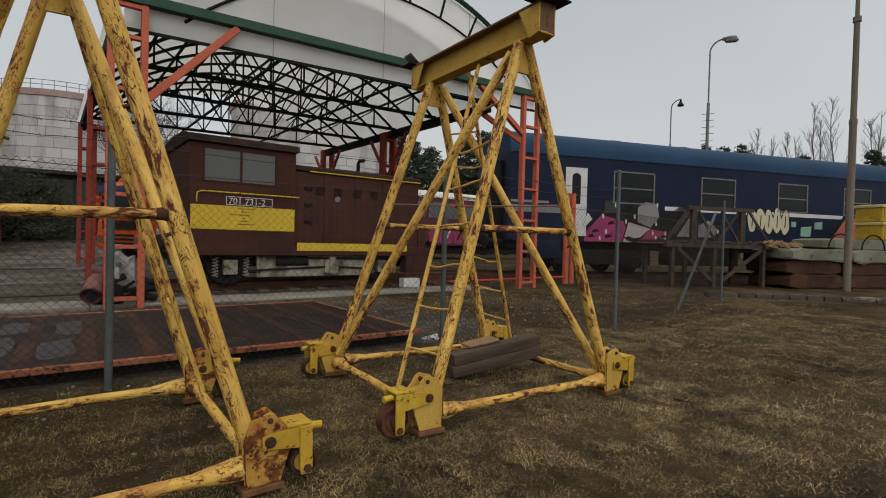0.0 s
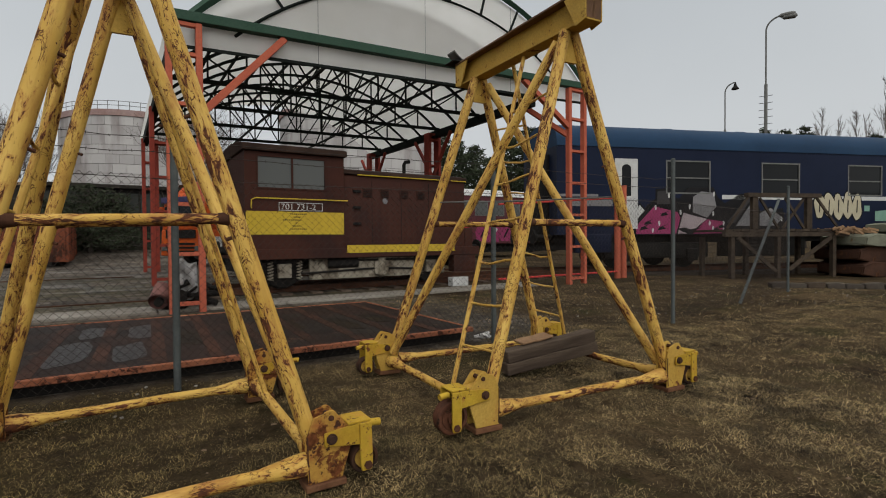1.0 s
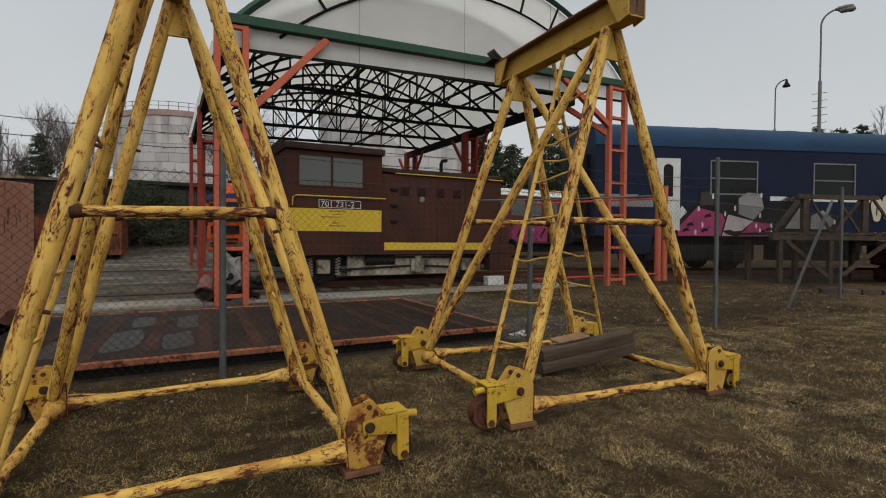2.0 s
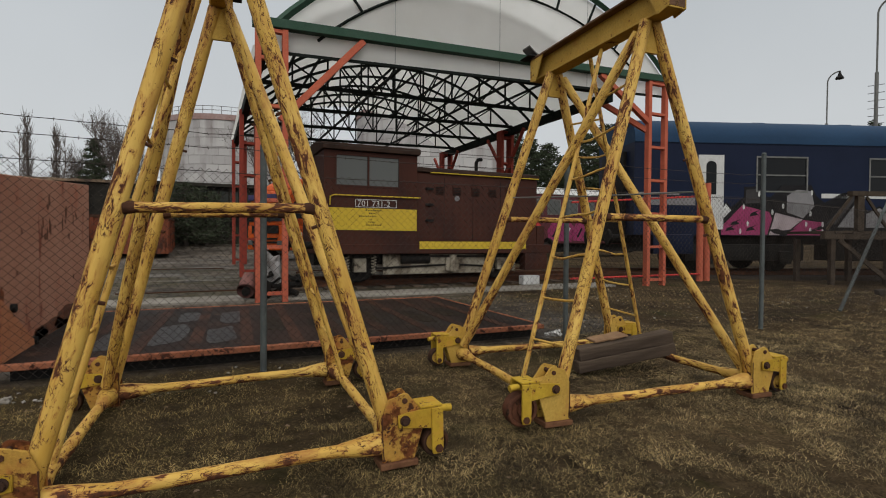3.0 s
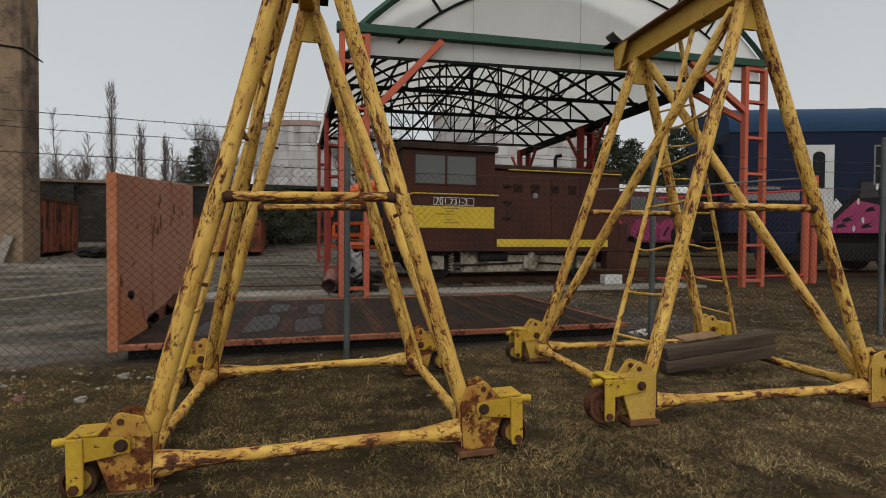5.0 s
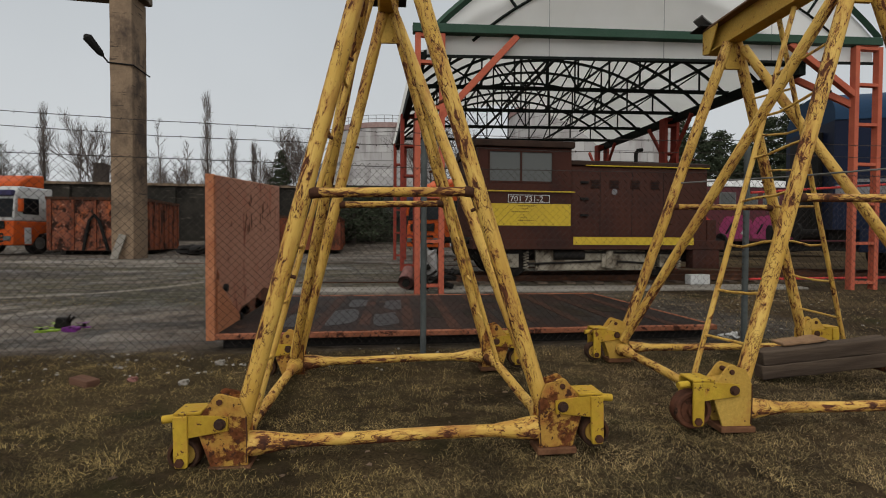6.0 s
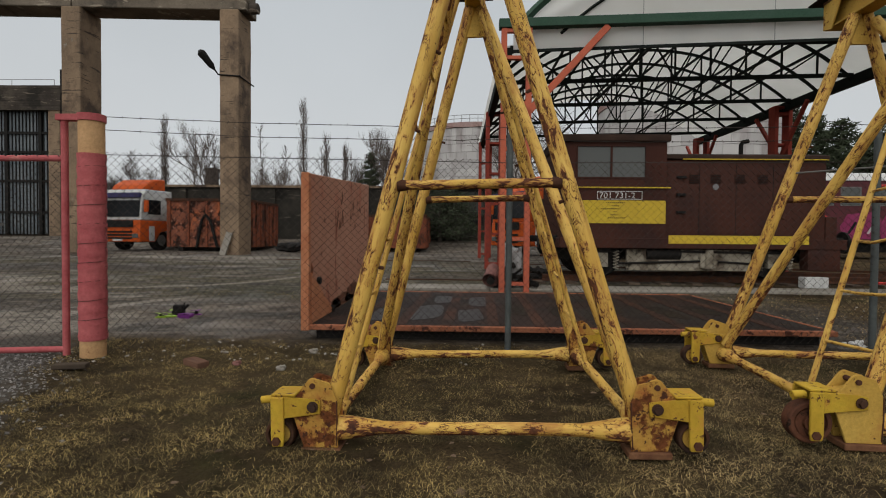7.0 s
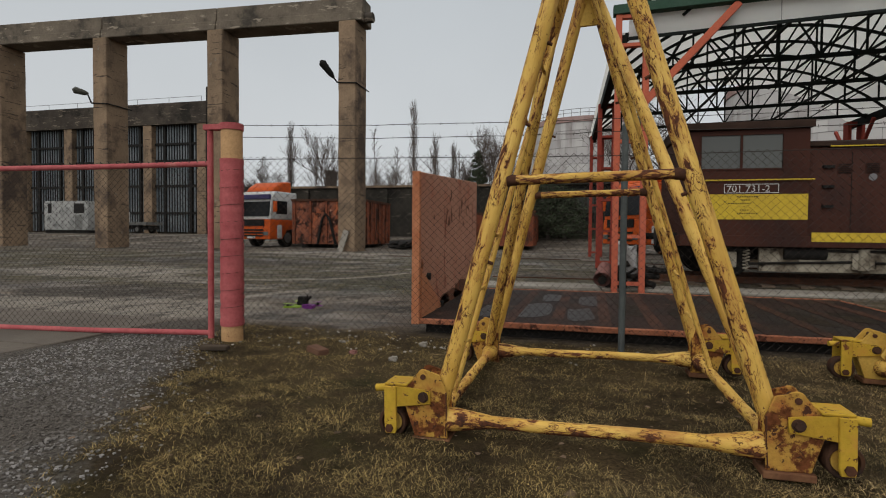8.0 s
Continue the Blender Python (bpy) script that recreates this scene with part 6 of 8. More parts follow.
    bm = bmesh.new()
    prism(bm, [(-1.3, -0.1), (4.2, -0.1), (3.2, 0.085), (-0.4, 0.085)], "x", -1.5, 26)
    r = single("ballast_bed", bm, GRAVEL, "dark ballast bed under the coach", "ballast", kind="structure", smooth=False)
    r.location, r.rotation_euler = t.location, t.rotation_euler


GRAVEL = surface("dark_ballast", (0.050, 0.039, 0.030), (0.026, 0.021, 0.017), 6, (0.85, 0.95), bump=0.8, fine=30)
make_coach()

# ---- concrete colonnade ----
LAMP_DARK = surface("dull_lamp_shell", (0.09, 0.09, 0.075), (0.06, 0.06, 0.05), 5, (0.5, 0.8), bump=0.03)


def row_y(x):
    """The colonnade's front line over x."""
    return 19.0 - 0.0515 * (-8.9 - x)


def make_colonnade():
    z0 = rise(19)
    t = thing("colonnade", (-16, 19, z0), "row of tall stained concrete columns carrying a heavy beam", "colonnade")
    for x in (-8.56, -14.33, -19.86, -25.4, -31.0):
        y = row_y(x)
        bm = bmesh.new()
        n = 16
        rows = []
        for k in range(n + 1):
            z = z0 - 0.4 + (9.36 - z0 + 0.4) * k / n
            rows.append([bm.verts.new((x + sx * 0.36 + 0.016 * noise.noise((sx, k * 1.7, x)), y + (0 if sy < 0 else 1.15) + 0.016 * noise.noise((sy, k * 1.7, x + 5)), z)) for sx, sy in ((-1, -1), (1, -1), (1, 1), (-1, 1))])
        for a, b in zip(rows, rows[1:]):
            for i in range(4):
                bm.faces.new((a[i], a[(i + 1) % 4], b[(i + 1) % 4], b[i]))
        bm.faces.new(rows[0][::-1])
        bm.faces.new(rows[-1])
        part("column", soft(bm, 0.025, 1), CONCRETE, t)
    # beam in lengths with a joint over each column
    cuts = [-36.0, -31.0, -25.4, -19.86, -14.33, -7.95]
    for a, b in zip(cuts, cuts[1:]):
        for z1, z2, dy in ((9.36, 9.72, 0.05), (9.724, 10.3, 0.14)):
            bm = bmesh.new()
            prism(bm, [(a + 0.015, row_y(a) + dy), (b - 0.015, row_y(b) + dy), (b - 0.015, row_y(b) + 1.15 - dy), (a + 0.015, row_y(a) + 1.15 - dy)], "z", z1, z2)
            part("top_beam", soft(bm, 0.03, 1), CONCRETE_BEAM, t, "dark stained concrete top beam")
    bm = bmesh.new()
    tube(bm, (-7.95, 19.45, 9.55), (-7.62, 19.45, 9.55), 0.20, 16)
    part("beam_end_drum", soft(bm, 0.02, 1), CONCRETE_DARK, t)
    for x in (-8.56, -19.86):
        # yard lamps strapped to the columns
        yf = row_y(x)
        zz = 6.95 if x > -10 else 6.55
        l = thing("yard_lamp", (x, yf, zz), "grey yard lamp on a bracket strapped to a column", "lamp", "lamps on the columns")
        bm = bmesh.new()
        for a, b in (((x - 0.42, yf - 0.03, zz), (x + 0.44, yf - 0.03, zz - 0.06)), ((x + 0.40, yf - 0.03, zz - 0.05), (x + 0.40, yf + 1.3, zz - 0.05))):
            tube(bm, a, b, 0.025, 8)
        up = 1.0 if x > -10 else 0.18
        a0 = Vector((x - 0.38, yf - 0.05, zz))
        d = Vector((-0.55 if x > -10 else -0.5, -0.35, 0.78 * up)).normalized()
        if up < 1:
            a0 = a0 + Vector((0.2, -0.05, 0.3))
        pipe(bm, [Vector((x - 0.38, yf - 0.05, zz)), a0 + d * 0.25], 0.03, 8)
        part("bracket", bm, BLACK, l)
        bm = bmesh.new()
        pipe(bm, [a0 + d * 0.22, a0 + d * 0.36, a0 + d * (0.9 if x > -10 else 0.72), a0 + d * (1.0 if x > -10 else 0.8)], 0.1, 10, [0.05, 0.11, 0.15, 0.05])
        part("lamp_head", bm, BLACK if x > -10 else LAMP_DARK, l)


make_colonnade()
bm = bmesh.new()
box(bm, -0.12, -0.04, 0, 0.12, 0.04, 0.9)
slab = single("leaning_slab", soft(bm, 0.01, 1), SLAB, "pale broken slab leaning against a concrete column", "slab")
slab.location, slab.rotation_euler = (-8.72, 18.75, rise(19) - 0.02), (radians(-12), radians(14), 0)

# ---- far works hall ----
def make_hall():
    y, z0, z1 = 42.0, 0.7, 13.1
    t = thing("works_hall", (-46, y, z0), "large grimy concrete works hall with tall glazed bays", "hall")
    bm = bmesh.new()
    box(bm, -75, y + 0.4, z0 - 1, -33.0, y + 2.5, z1 - 0.4)
    part("hall_body", bm, CONCRETE_DARK, t, smooth=False)
    cols = [-33.3, -39.3, -43.9, -48.8, -54.6, -60.4, -66.2]
    for c in cols:
        bm = bmesh.new()
        box(bm, c - 0.5, y - 0.35, z0 - 1, c + 0.5, y + 0.39, z1 - 2.0)
        part("pilaster", soft(bm, 0.04, 1), CONCRETE, t)
    bm = bmesh.new()
    box(bm, -75, y - 0.45, z1 - 2.0, -32.7, y + 0.39, z1)
    part("cornice", bm, CONCRETE_DARK, t, smooth=False)
    for k in range(9):
        part("cornice_course", box(bmesh.new(), -75, y - 0.48, z1 - 1.85 + k * 0.2, -32.7, y - 0.452, z1 - 1.78 + k * 0.2), CONCRETE_DARK, t, smooth=False)
    for a, b in zip(cols[1:], cols):
        x0, x1 = a + 0.5, b - 0.5
        w = part("bay_window", box(bmesh.new(), x0, y + 0.2, z0 + 0.2, x1, y + 0.36, z1 - 2.0), PANE_BLUE, t, "dull blue-grey glazed bay", smooth=False)
        for i in range(1, 3):
            xx = x0 + (x1 - x0) * (0.22 if i == 1 else 0.80)
            part("mullion", box(bmesh.new(), xx - 0.14, y + 0.02, z0 + 0.2, xx + 0.14, y + 0.2, z1 - 2.0), BLACK, w, smooth=False)
        for zz in (2.6, 5.2, 7.6, 9.2):
            part("transom", box(bmesh.new(), x0, y + 0.05, zz, x1, y + 0.19, zz + 0.22), BLACK, w, smooth=False)
        bm = bmesh.new()
        xx = x0 + 0.3
        while xx < x1:
            box(bm, xx, y + 0.12, z0 + 0.2, xx + 0.055, y + 0.2, z1 - 2.0)
            xx += 0.30
        g = part("window_bar", bm, BLACK, w, "thin vertical window bars", smooth=False)
        g["kind"] = "stuff"
    bm = bmesh.new()
    tube(bm, (-75, y, z1 + 0.6), (-33.5, y, z1 + 0.6), 0.02, 6)
    for k in range(12):
        tube(bm, (-33.5 - 3.6 * k, y, z1), (-33.5 - 3.6 * k, y, z1 + 0.6), 0.02, 6)
    part("roof_railing", bm, LAMP_GREY, t)
    bm = bmesh.new()
    box(bm, -32.95, y - 0.1, z1, -32.65, y + 0.2, z1 + 1.4)
    tube(bm, (-32.7, y - 0.3, z0), (-32.7, y - 0.3, z1 - 0.6), 0.07, 8)
    tube(bm, (-32.7, y + 0.3, z0), (-32.7, y + 0.3, z1 - 0.6), 0.07, 8)
    for k in range(18):
        tube(bm, (-32.7, y - 0.3, z0 + 0.6 + k * 0.68), (-32.7, y + 0.3, z0 + 0.6 + k * 0.68), 0.04, 6)
    part("roof_ladder", bm, BLACK, t)


# blue-grey glass; the sky's reflection is put into its pale base colour
PANE_BLUE = surface("sky_toned_blue_glazing", (0.10, 0.12, 0.135), (0.18, 0.20, 0.21), 0.35, (0.3, 0.6), bump=0.05, fine=4)
make_hall()

# white box body and pickup before the hall
def make_trailer():
    z = 0.75
    t = thing("box_body", (-37.5, 33, z), "battered white box body with window openings on the yard", "box body")
    x0, x1, y0 = -39.9, -35.7, 32.0
    bm = bmesh.new()
    box(bm, x0, y0, z + 0.25, x1, y0 + 2.2, z + 2.5)
    part("shell", soft(bm, 0.05, 2), WHITE_WORN, t, "chipped white side panels")
    for a, b in ((x0 + 0.4, x0 + 0.75), (x0 + 2.9, x0 + 3.9)):
        part("window_opening", box(bmesh.new(), a, y0 - 0.01, z + 1.55, b, y0 + 0.02, z + 2.3), BLACK, t, smooth=False)
    part("hatch", box(bmesh.new(), x0 + 3.0, y0 - 0.012, z + 0.35, x0 + 3.7, y0 + 0.01, z + 1.4), LAMP_GREY, t, smooth=False)
    part("skid", box(bmesh.new(), x0, y0 + 0.1, z - 0.1, x1, y0 + 2, z + 0.25), BLACK, t, smooth=False)


WHITE_WORN = surface("chipped_white_panels", (0.36, 0.36, 0.34), (0.25, 0.25, 0.24), 1.2, (0.6, 0.8), bump=0.05, spots=(0.12, 0.12, 0.12), spot_scale=2.2, spot_at=0.55)
make_trailer()


def car_wheel(t, x, y, z, r, w, axis="y"):
    bm = bmesh.new()
    d = Vector((0, w, 0)) if axis == "y" else Vector((w, 0, 0))
    c = Vector((x, y, z))
    tube(bm, c - d / 2, c + d / 2, r, 24)
    wh = part("wheel", soft(bm, 0.02, 1), BLACK, t, "black tyre")
    bm = bmesh.new()
    tube(bm, c - d * 0.52, c + d * 0.52, r * 0.55, 18)
    part("rim", bm, LAMP_GREY, wh)


def make_pickup():
    t = thing("pickup_truck", (-39, 38, 0.75), "small white pickup with flat load bed", "pickup")
    z = 0.8
    bm = bmesh.new()
    prism(bm, [(-40.6, z + 0.45), (-38.6, z + 0.45), (-38.6, z + 1.85), (-39.0, z + 2.1), (-40.1, z + 2.1), (-40.6, z + 1.3)], "y", 37.2, 38.9)
    part("cab", soft(bm, 0.08, 2), WHITE, t)
    part("side_window", box(bmesh.new(), -40.1, 37.18, z + 1.3, -38.9, 37.22, z + 1.95), DARKGLASS, t, smooth=False)
    part("load_bed", box(bmesh.new(), -38.5, 37.1, z + 0.7, -35.2, 39, z + 0.95), LAMP_GREY, t, smooth=False)
    part("chassis", box(bmesh.new(), -40.4, 37.4, z + 0.3, -35.3, 38.7, z + 0.66), BLACK, t, smooth=False)
    for x in (-39.9, -36.2):
        car_wheel(t, x, 37.25, z + 0.3, 0.34, 0.22)
        car_wheel(t, x, 38.85, z + 0.3, 0.34, 0.22)


make_pickup()

# ---- orange trucks ----
def make_truck(name, x, y, z, paint, top, label):
    """A cab-over truck whose front looks down -y; x, y is the middle of its front."""
    t = thing(name, (x, y, z), label, "truck", "orange trucks in the yard")
    W = 1.2
    # cab: white upper half, orange lower half
    bm = bmesh.new()
    prism(bm, [(y + 0.06, z + 1.45), (y + 2.15, z + 1.45), (y + 2.15, z + 2.95), (y + 0.45, z + 2.95), (y + 0.16, z + 2.6)], "x", x - W, x + W)
    part("upper_cab", soft(bm, 0.08, 3), top, t, "white upper cab" if top is WHITE else "")
    bm = bmesh.new()
    prism(bm, [(y, z + 0.42), (y + 1.0, z + 0.42), (y + 1.3, z + 0.95), (y + 2.15, z + 1.0), (y + 2.15, z + 1.46), (y + 0.04, z + 1.46)], "x", x - W - 0.01, x + W + 0.01)
    part("lower_cab", soft(bm, 0.06, 3), paint, t, "orange lower cab with bumper")
    bm = bmesh.new()
    prism(bm, [(y + 0.55, z + 2.95), (y + 2.0, z + 2.95), (y + 2.0, z + 3.55), (y + 1.3, z + 3.5), (y + 0.75, z + 3.2)], "x", x - 0.95, x + 0.95)
    part("roof_fairing", soft(bm, 0.10, 3), paint, t, "orange roof wind deflector")
    bm = bmesh.new()
    prism(bm, [(y + 0.03, z + 1.62), (y + 0.06, z + 1.62), (y + 0.19, z + 2.52), (y + 0.16, z + 2.52)], "x", x - 1.12, x + 1.12)
    part("windscreen", bm, DARKGLASS, t, smooth=False)
    part("sun_visor", soft(box(bmesh.new(), x - 1.15, y + 0.0, z + 2.52, x + 1.15, y + 0.22, z + 2.76), 0.03, 2), VISOR, t, "dark blue lettered sun visor")
    part("grille", box(bmesh.new(), x - 0.85, y - 0.03, z + 1.12, x + 0.85, y + 0.0, z + 1.45), BLACK, t, smooth=False)
    for k in range(3):
        part("grille_slot", box(bmesh.new(), x - 0.8, y - 0.036, z + 0.56 + 0.15 * k, x + 0.8, y - 0.012, z + 0.64 + 0.15 * k), BLACK, t, smooth=False)
    for s in (-1, 1):
        part("headlight", soft(box(bmesh.new(), x + s * 0.95 - 0.17, y - 0.03, z + 0.62, x + s * 0.95 + 0.17, y + 0.02, z + 0.82), 0.02, 1), WINDOW, t, "clear headlight")
        part("side_window", box(bmesh.new(), x + s * (W - 0.005) - 0.012, y + 0.5, z + 1.75, x + s * (W - 0.005) + 0.012, y + 1.35, z + 2.45), DARKGLASS, t, smooth=False)
        bm = bmesh.new()
        box(bm, x + s * (W + 0.18) - 0.09, y + 0.15, z + 1.85, x + s * (W + 0.18) + 0.09, y + 0.28, z + 2.4)
        m = part("mirror", soft(bm, 0.03, 2), paint, t)
        bm = bmesh.new()
        tube(bm, (x + s * W, y + 0.3, z + 2.45), (x + s * (W + 0.18), y + 0.2, z + 2.4), 0.02, 6)
        part("mirror_arm", bm, BLACK, m)
        car_wheel(t, x + s * 1.0, y + 1.45, z + 0.5, 0.5, 0.32, "x")
        car_wheel(t, x + s * 1.0, y + 4.6, z + 0.5, 0.5, 0.32, "x")
        part("step_panel", soft(box(bmesh.new(), x + s * (W - 0.06) - 0.08, y + 0.55, z + 0.45, x + s * (W - 0.06) + 0.08, y + 0.95, z + 1.2), 0.03, 1), WHITE, t)
    part("chassis", box(bmesh.new(), x - 0.5, y + 0.8, z + 0.5, x + 0.5, y + 6.5, z + 0.85), BLACK, t, smooth=False)
    part("plate_bar", box(bmesh.new(), x - 0.26, y - 0.04, z + 0.46, x + 0.26, y - 0.01, z + 0.56), WHITE, t, smooth=False)
    return t


VISOR = surface("dark_visor", (0.05, 0.045, 0.12), (0.07, 0.065, 0.14), 4, (0.4, 0.6), bump=0.02)
make_truck("truck", -16.15, 24.0, rise(24), ORANGE, WHITE, "orange and white cab-over truck parked in the yard").rotation_euler = (0, 0, radians(-10))
make_truck("truck", 2.15, 22.6, rise(22.6), ORANGE, ORANGE, "orange truck standing beside the shelter").rotation_euler = (0, 0, radians(-58))


# ---- rusty containers ----
def make_container(x0, x1, y0, y1, z, h, label, heavy=False):
    t = thing("waste_container", ((x0 + x1) / 2, y0, z), label, "container", "rusty waste containers")
    e = 0.05
    for name, a in (("front_wall", (x0, y0, x1, y0 + e)), ("back_wall", (x0, y1 - e, x1, y1)), ("side_wall", (x0, y0 + e, x0 + e, y1 - e)), ("side_wall", (x1 - e, y0 + e, x1, y1 - e))):
        part(name, box(bmesh.new(), a[0], a[1], z + 0.2, a[2], a[3], z + h), PEEL if heavy and name == "front_wall" else CONTAINER, t, smooth=False)
    part("floor_plate", box(bmesh.new(), x0 + e, y0 + e, z + 0.2, x1 - e, y1 - e, z + 0.26), RUSTY, t, smooth=False)
    n = max(3, int((y1 - y0) / 0.6))
    for i in range(n + 1):
        yy = y0 + (y1 - y0 - 0.1) * i / n
        for xx in (x0 - 0.07, x1):
            part("rib", box(bmesh.new(), xx, yy, z + 0.2, xx + 0.07, yy + 0.1, z + h - 0.09), CONTAINER, t, smooth=False)
    for i in range(int((x1 - x0) / 0.8) + 1):
        xx = x0 + 0.05 + (x1 - x0 - 0.2) * i / max(1, int((x1 - x0) / 0.8))
        part("rib", box(bmesh.new(), xx, y0 - 0.07, z + 0.2, xx + 0.1, y0, z + h - 0.09), CONTAINER, t, smooth=False)
    bm = bmesh.new()
    for a in ((x0 - 0.08, y0 - 0.08, x1 + 0.08, y0 + 0.04), (x0 - 0.08, y1 - 0.04, x1 + 0.08, y1 + 0.08), (x0 - 0.08, y0 + 0.04, x0 + 0.04, y1 - 0.04), (x1 - 0.04, y0 + 0.04, x1 + 0.08, y1 - 0.04)):
        box(bm, a[0], a[1], z + h - 0.09, a[2], a[3], z + h + 0.03)
    part("rim", bm, RUSTY, t, smooth=False)
    for xx in (x0 + 0.5, x1 - 0.7):
        part("skid", box(bmesh.new(), xx, y0, z - 0.05, xx + 0.2, y1, z + 0.2), BLACK, t, smooth=False)
    if heavy:
        xm = (x0 + x1) / 2
        bm = bmesh.new()
        pipe(bm, [(xm - 0.45, y0 - 0.12, z + 0.2), (xm - 0.2, y0 - 0.12, z + 1.5), (xm, y0 - 0.14, z + 1.75), (xm + 0.2, y0 - 0.12, z + 1.5), (xm + 0.55, y0 - 0.12, z + 0.2)], 0.07, 8)
        part("hook_bar", bm, BLACK, t, "black lifting hook bar")


make_container(-13.95, -10.15, 24.4, 28.6, rise(24.4), 2.5, "battered rusty red container with peeling paint", True)
make_container(-4.6, -1.7, 26.0, 31.0, rise(26), 1.85, "rusty red ribbed waste container on the yard")
make_container(-6.4, -4.9, 22.6, 27.6, rise(22.6), 1.75, "low rusty ribbed skip beside the yard track")
# dark scrap heap between
bm = bmesh.new()
for k in range(60):
    x, y = random.uniform(-8.6, -5.0), random.uniform(24, 26)
    blob(bm, (x, y, rise(y) + random.uniform(0.05, 0.35)), random.uniform(0.1, 0.3), 0.6, 1, (1.6, 1, 0.6))
single("scrap_heap", bm, BLACK, "low heap of dark scrap iron", "scrap", kind="stuff")

# ---- boundary wall and greenhouse-like shed ----
bm = bmesh.new()
box(bm, -22, 34.0, 0.3, -3.0, 34.4, 4.15)
part_wall = single("boundary_wall", bm, WALL_DARK, "long dark concrete boundary wall behind the yard", "wall", kind="structure", smooth=False)
for k in range(7):
    bm = bmesh.new()
    box(bm, -21.5 + 3.0 * k, 33.75, 0.3, -21.1 + 3.0 * k, 33.995, 4.05)
    ob = part("wall_pier", bm, WALL_DARK, part_wall, smooth=False)
bm = bmesh.new()
box(bm, -22.1, 33.8, 4.152, -2.9, 34.5, 4.3)
part("wall_coping", bm, CONCRETE, part_wall, smooth=False)


def make_shed():
    t = thing("glazed_shed", (0.5, 33, 0.45), "low dark shed with ribbed grey glazing", "shed")
    z, y = 0.45, 33.0
    part("shed_body", box(bmesh.new(), -3.4, y + 0.06, z, 4.4, y + 4, 4.1), BLACK, t, smooth=False)
    for k in range(14):
        x = -3.35 + 0.56 * k
        part("glazing_panel", box(bmesh.new(), x + 0.04, y, z + 1.9, x + 0.5, y + 0.05, 3.85), PANE_DARK, t, smooth=False)
    for k in range(15):
        x = -3.39 + 0.56 * k
        part("glazing_rib", box(bmesh.new(), x, y - 0.04, z, x + 0.06, y + 0.059, 4.0), WALL_DARK, t, smooth=False)
    part("shed_roof", box(bmesh.new(), -3.6, y - 0.3, 4.1, 4.6, y + 4.2, 4.28), WALL_DARK, t, smooth=False)
    part("low_wall", box(bmesh.new(), -3.4, y - 0.08, z - 0.2, 4.4, y - 0.045, z + 1.3), WALL_DARK, t, smooth=False)


PANE_DARK = surface("dirty_shed_glass", (0.026, 0.029, 0.026), (0.055, 0.058, 0.052), 0.9, (0.25, 0.5), bump=0.03)
make_shed()

# ---- storage tank ----
def make_tank(x, y, R, h, n, label):
    c = Vector((x, y, 0.5))
    t = thing("storage_tank", c, label, "storage tank", "round storage tanks")
    bm = bmesh.new()
    tube(bm, c, c + Vector((0, 0, h - 0.5)), R - 0.06, 96)
    part("tank_core", bm, TANK, t)
    rows = 14
    step = (h - 0.5) / rows
    bm = bmesh.new()
    for k in range(rows):
        z0, z1 = c.z + k * step + 0.02, c.z + (k + 1) * step - 0.02
        off = 0.5 * (k % 2)
        for i in range(n):
            a0, a1 = 2 * math.pi * (i + off + 0.010) / n, 2 * math.pi * (i + 1 + off - 0.010) / n
            if math.sin((a0 + a1) / 2) > 0.25:
                continue
            vs = [bm.verts.new((c.x + r * math.cos(a), c.y + r * math.sin(a), z)) for r in (R - 0.06, R) for a in (a0, a1) for z in (z0, z1)]
            for f in ((4, 5, 7, 6), (0, 4, 6, 2), (1, 3, 7, 5), (0, 1, 5, 4), (2, 6, 7, 3)):
                bm.faces.new([vs[q] for q in f])
    ob = part("cladding_block", bm, TANK_BLOCK, t, "pale stained cladding blocks", smooth=False)
    ob["kind"] = "stuff"
    bm = bmesh.new()
    tube(bm, c + Vector((0, 0, h - 0.5)), c + Vector((0, 0, h)), R + 0.08, 96)
    part("tank_rim", bm, TANK_RIM, t, "rust-streaked tank rim")
    for zz in (0.35, 0.7):
        bm = bmesh.new()
        pipe(bm, [(c.x + R * math.cos(q * 2 * math.pi / 96), c.y + R * math.sin(q * 2 * math.pi / 96), c.z + h + zz) for q in range(48, 97)], 0.025, 5)
        part("roof_rail", bm, LAMP_GREY, t)
    for i in range(48, 97, 2):
        a = 2 * math.pi * i / 96
        bm = bmesh.new()
        tube(bm, (c.x + R * math.cos(a), c.y + R * math.sin(a), c.z + h), (c.x + R * math.cos(a), c.y + R * math.sin(a), c.z + h + 0.7), 0.025, 5)
        part("rail_post", bm, LAMP_GREY, t)


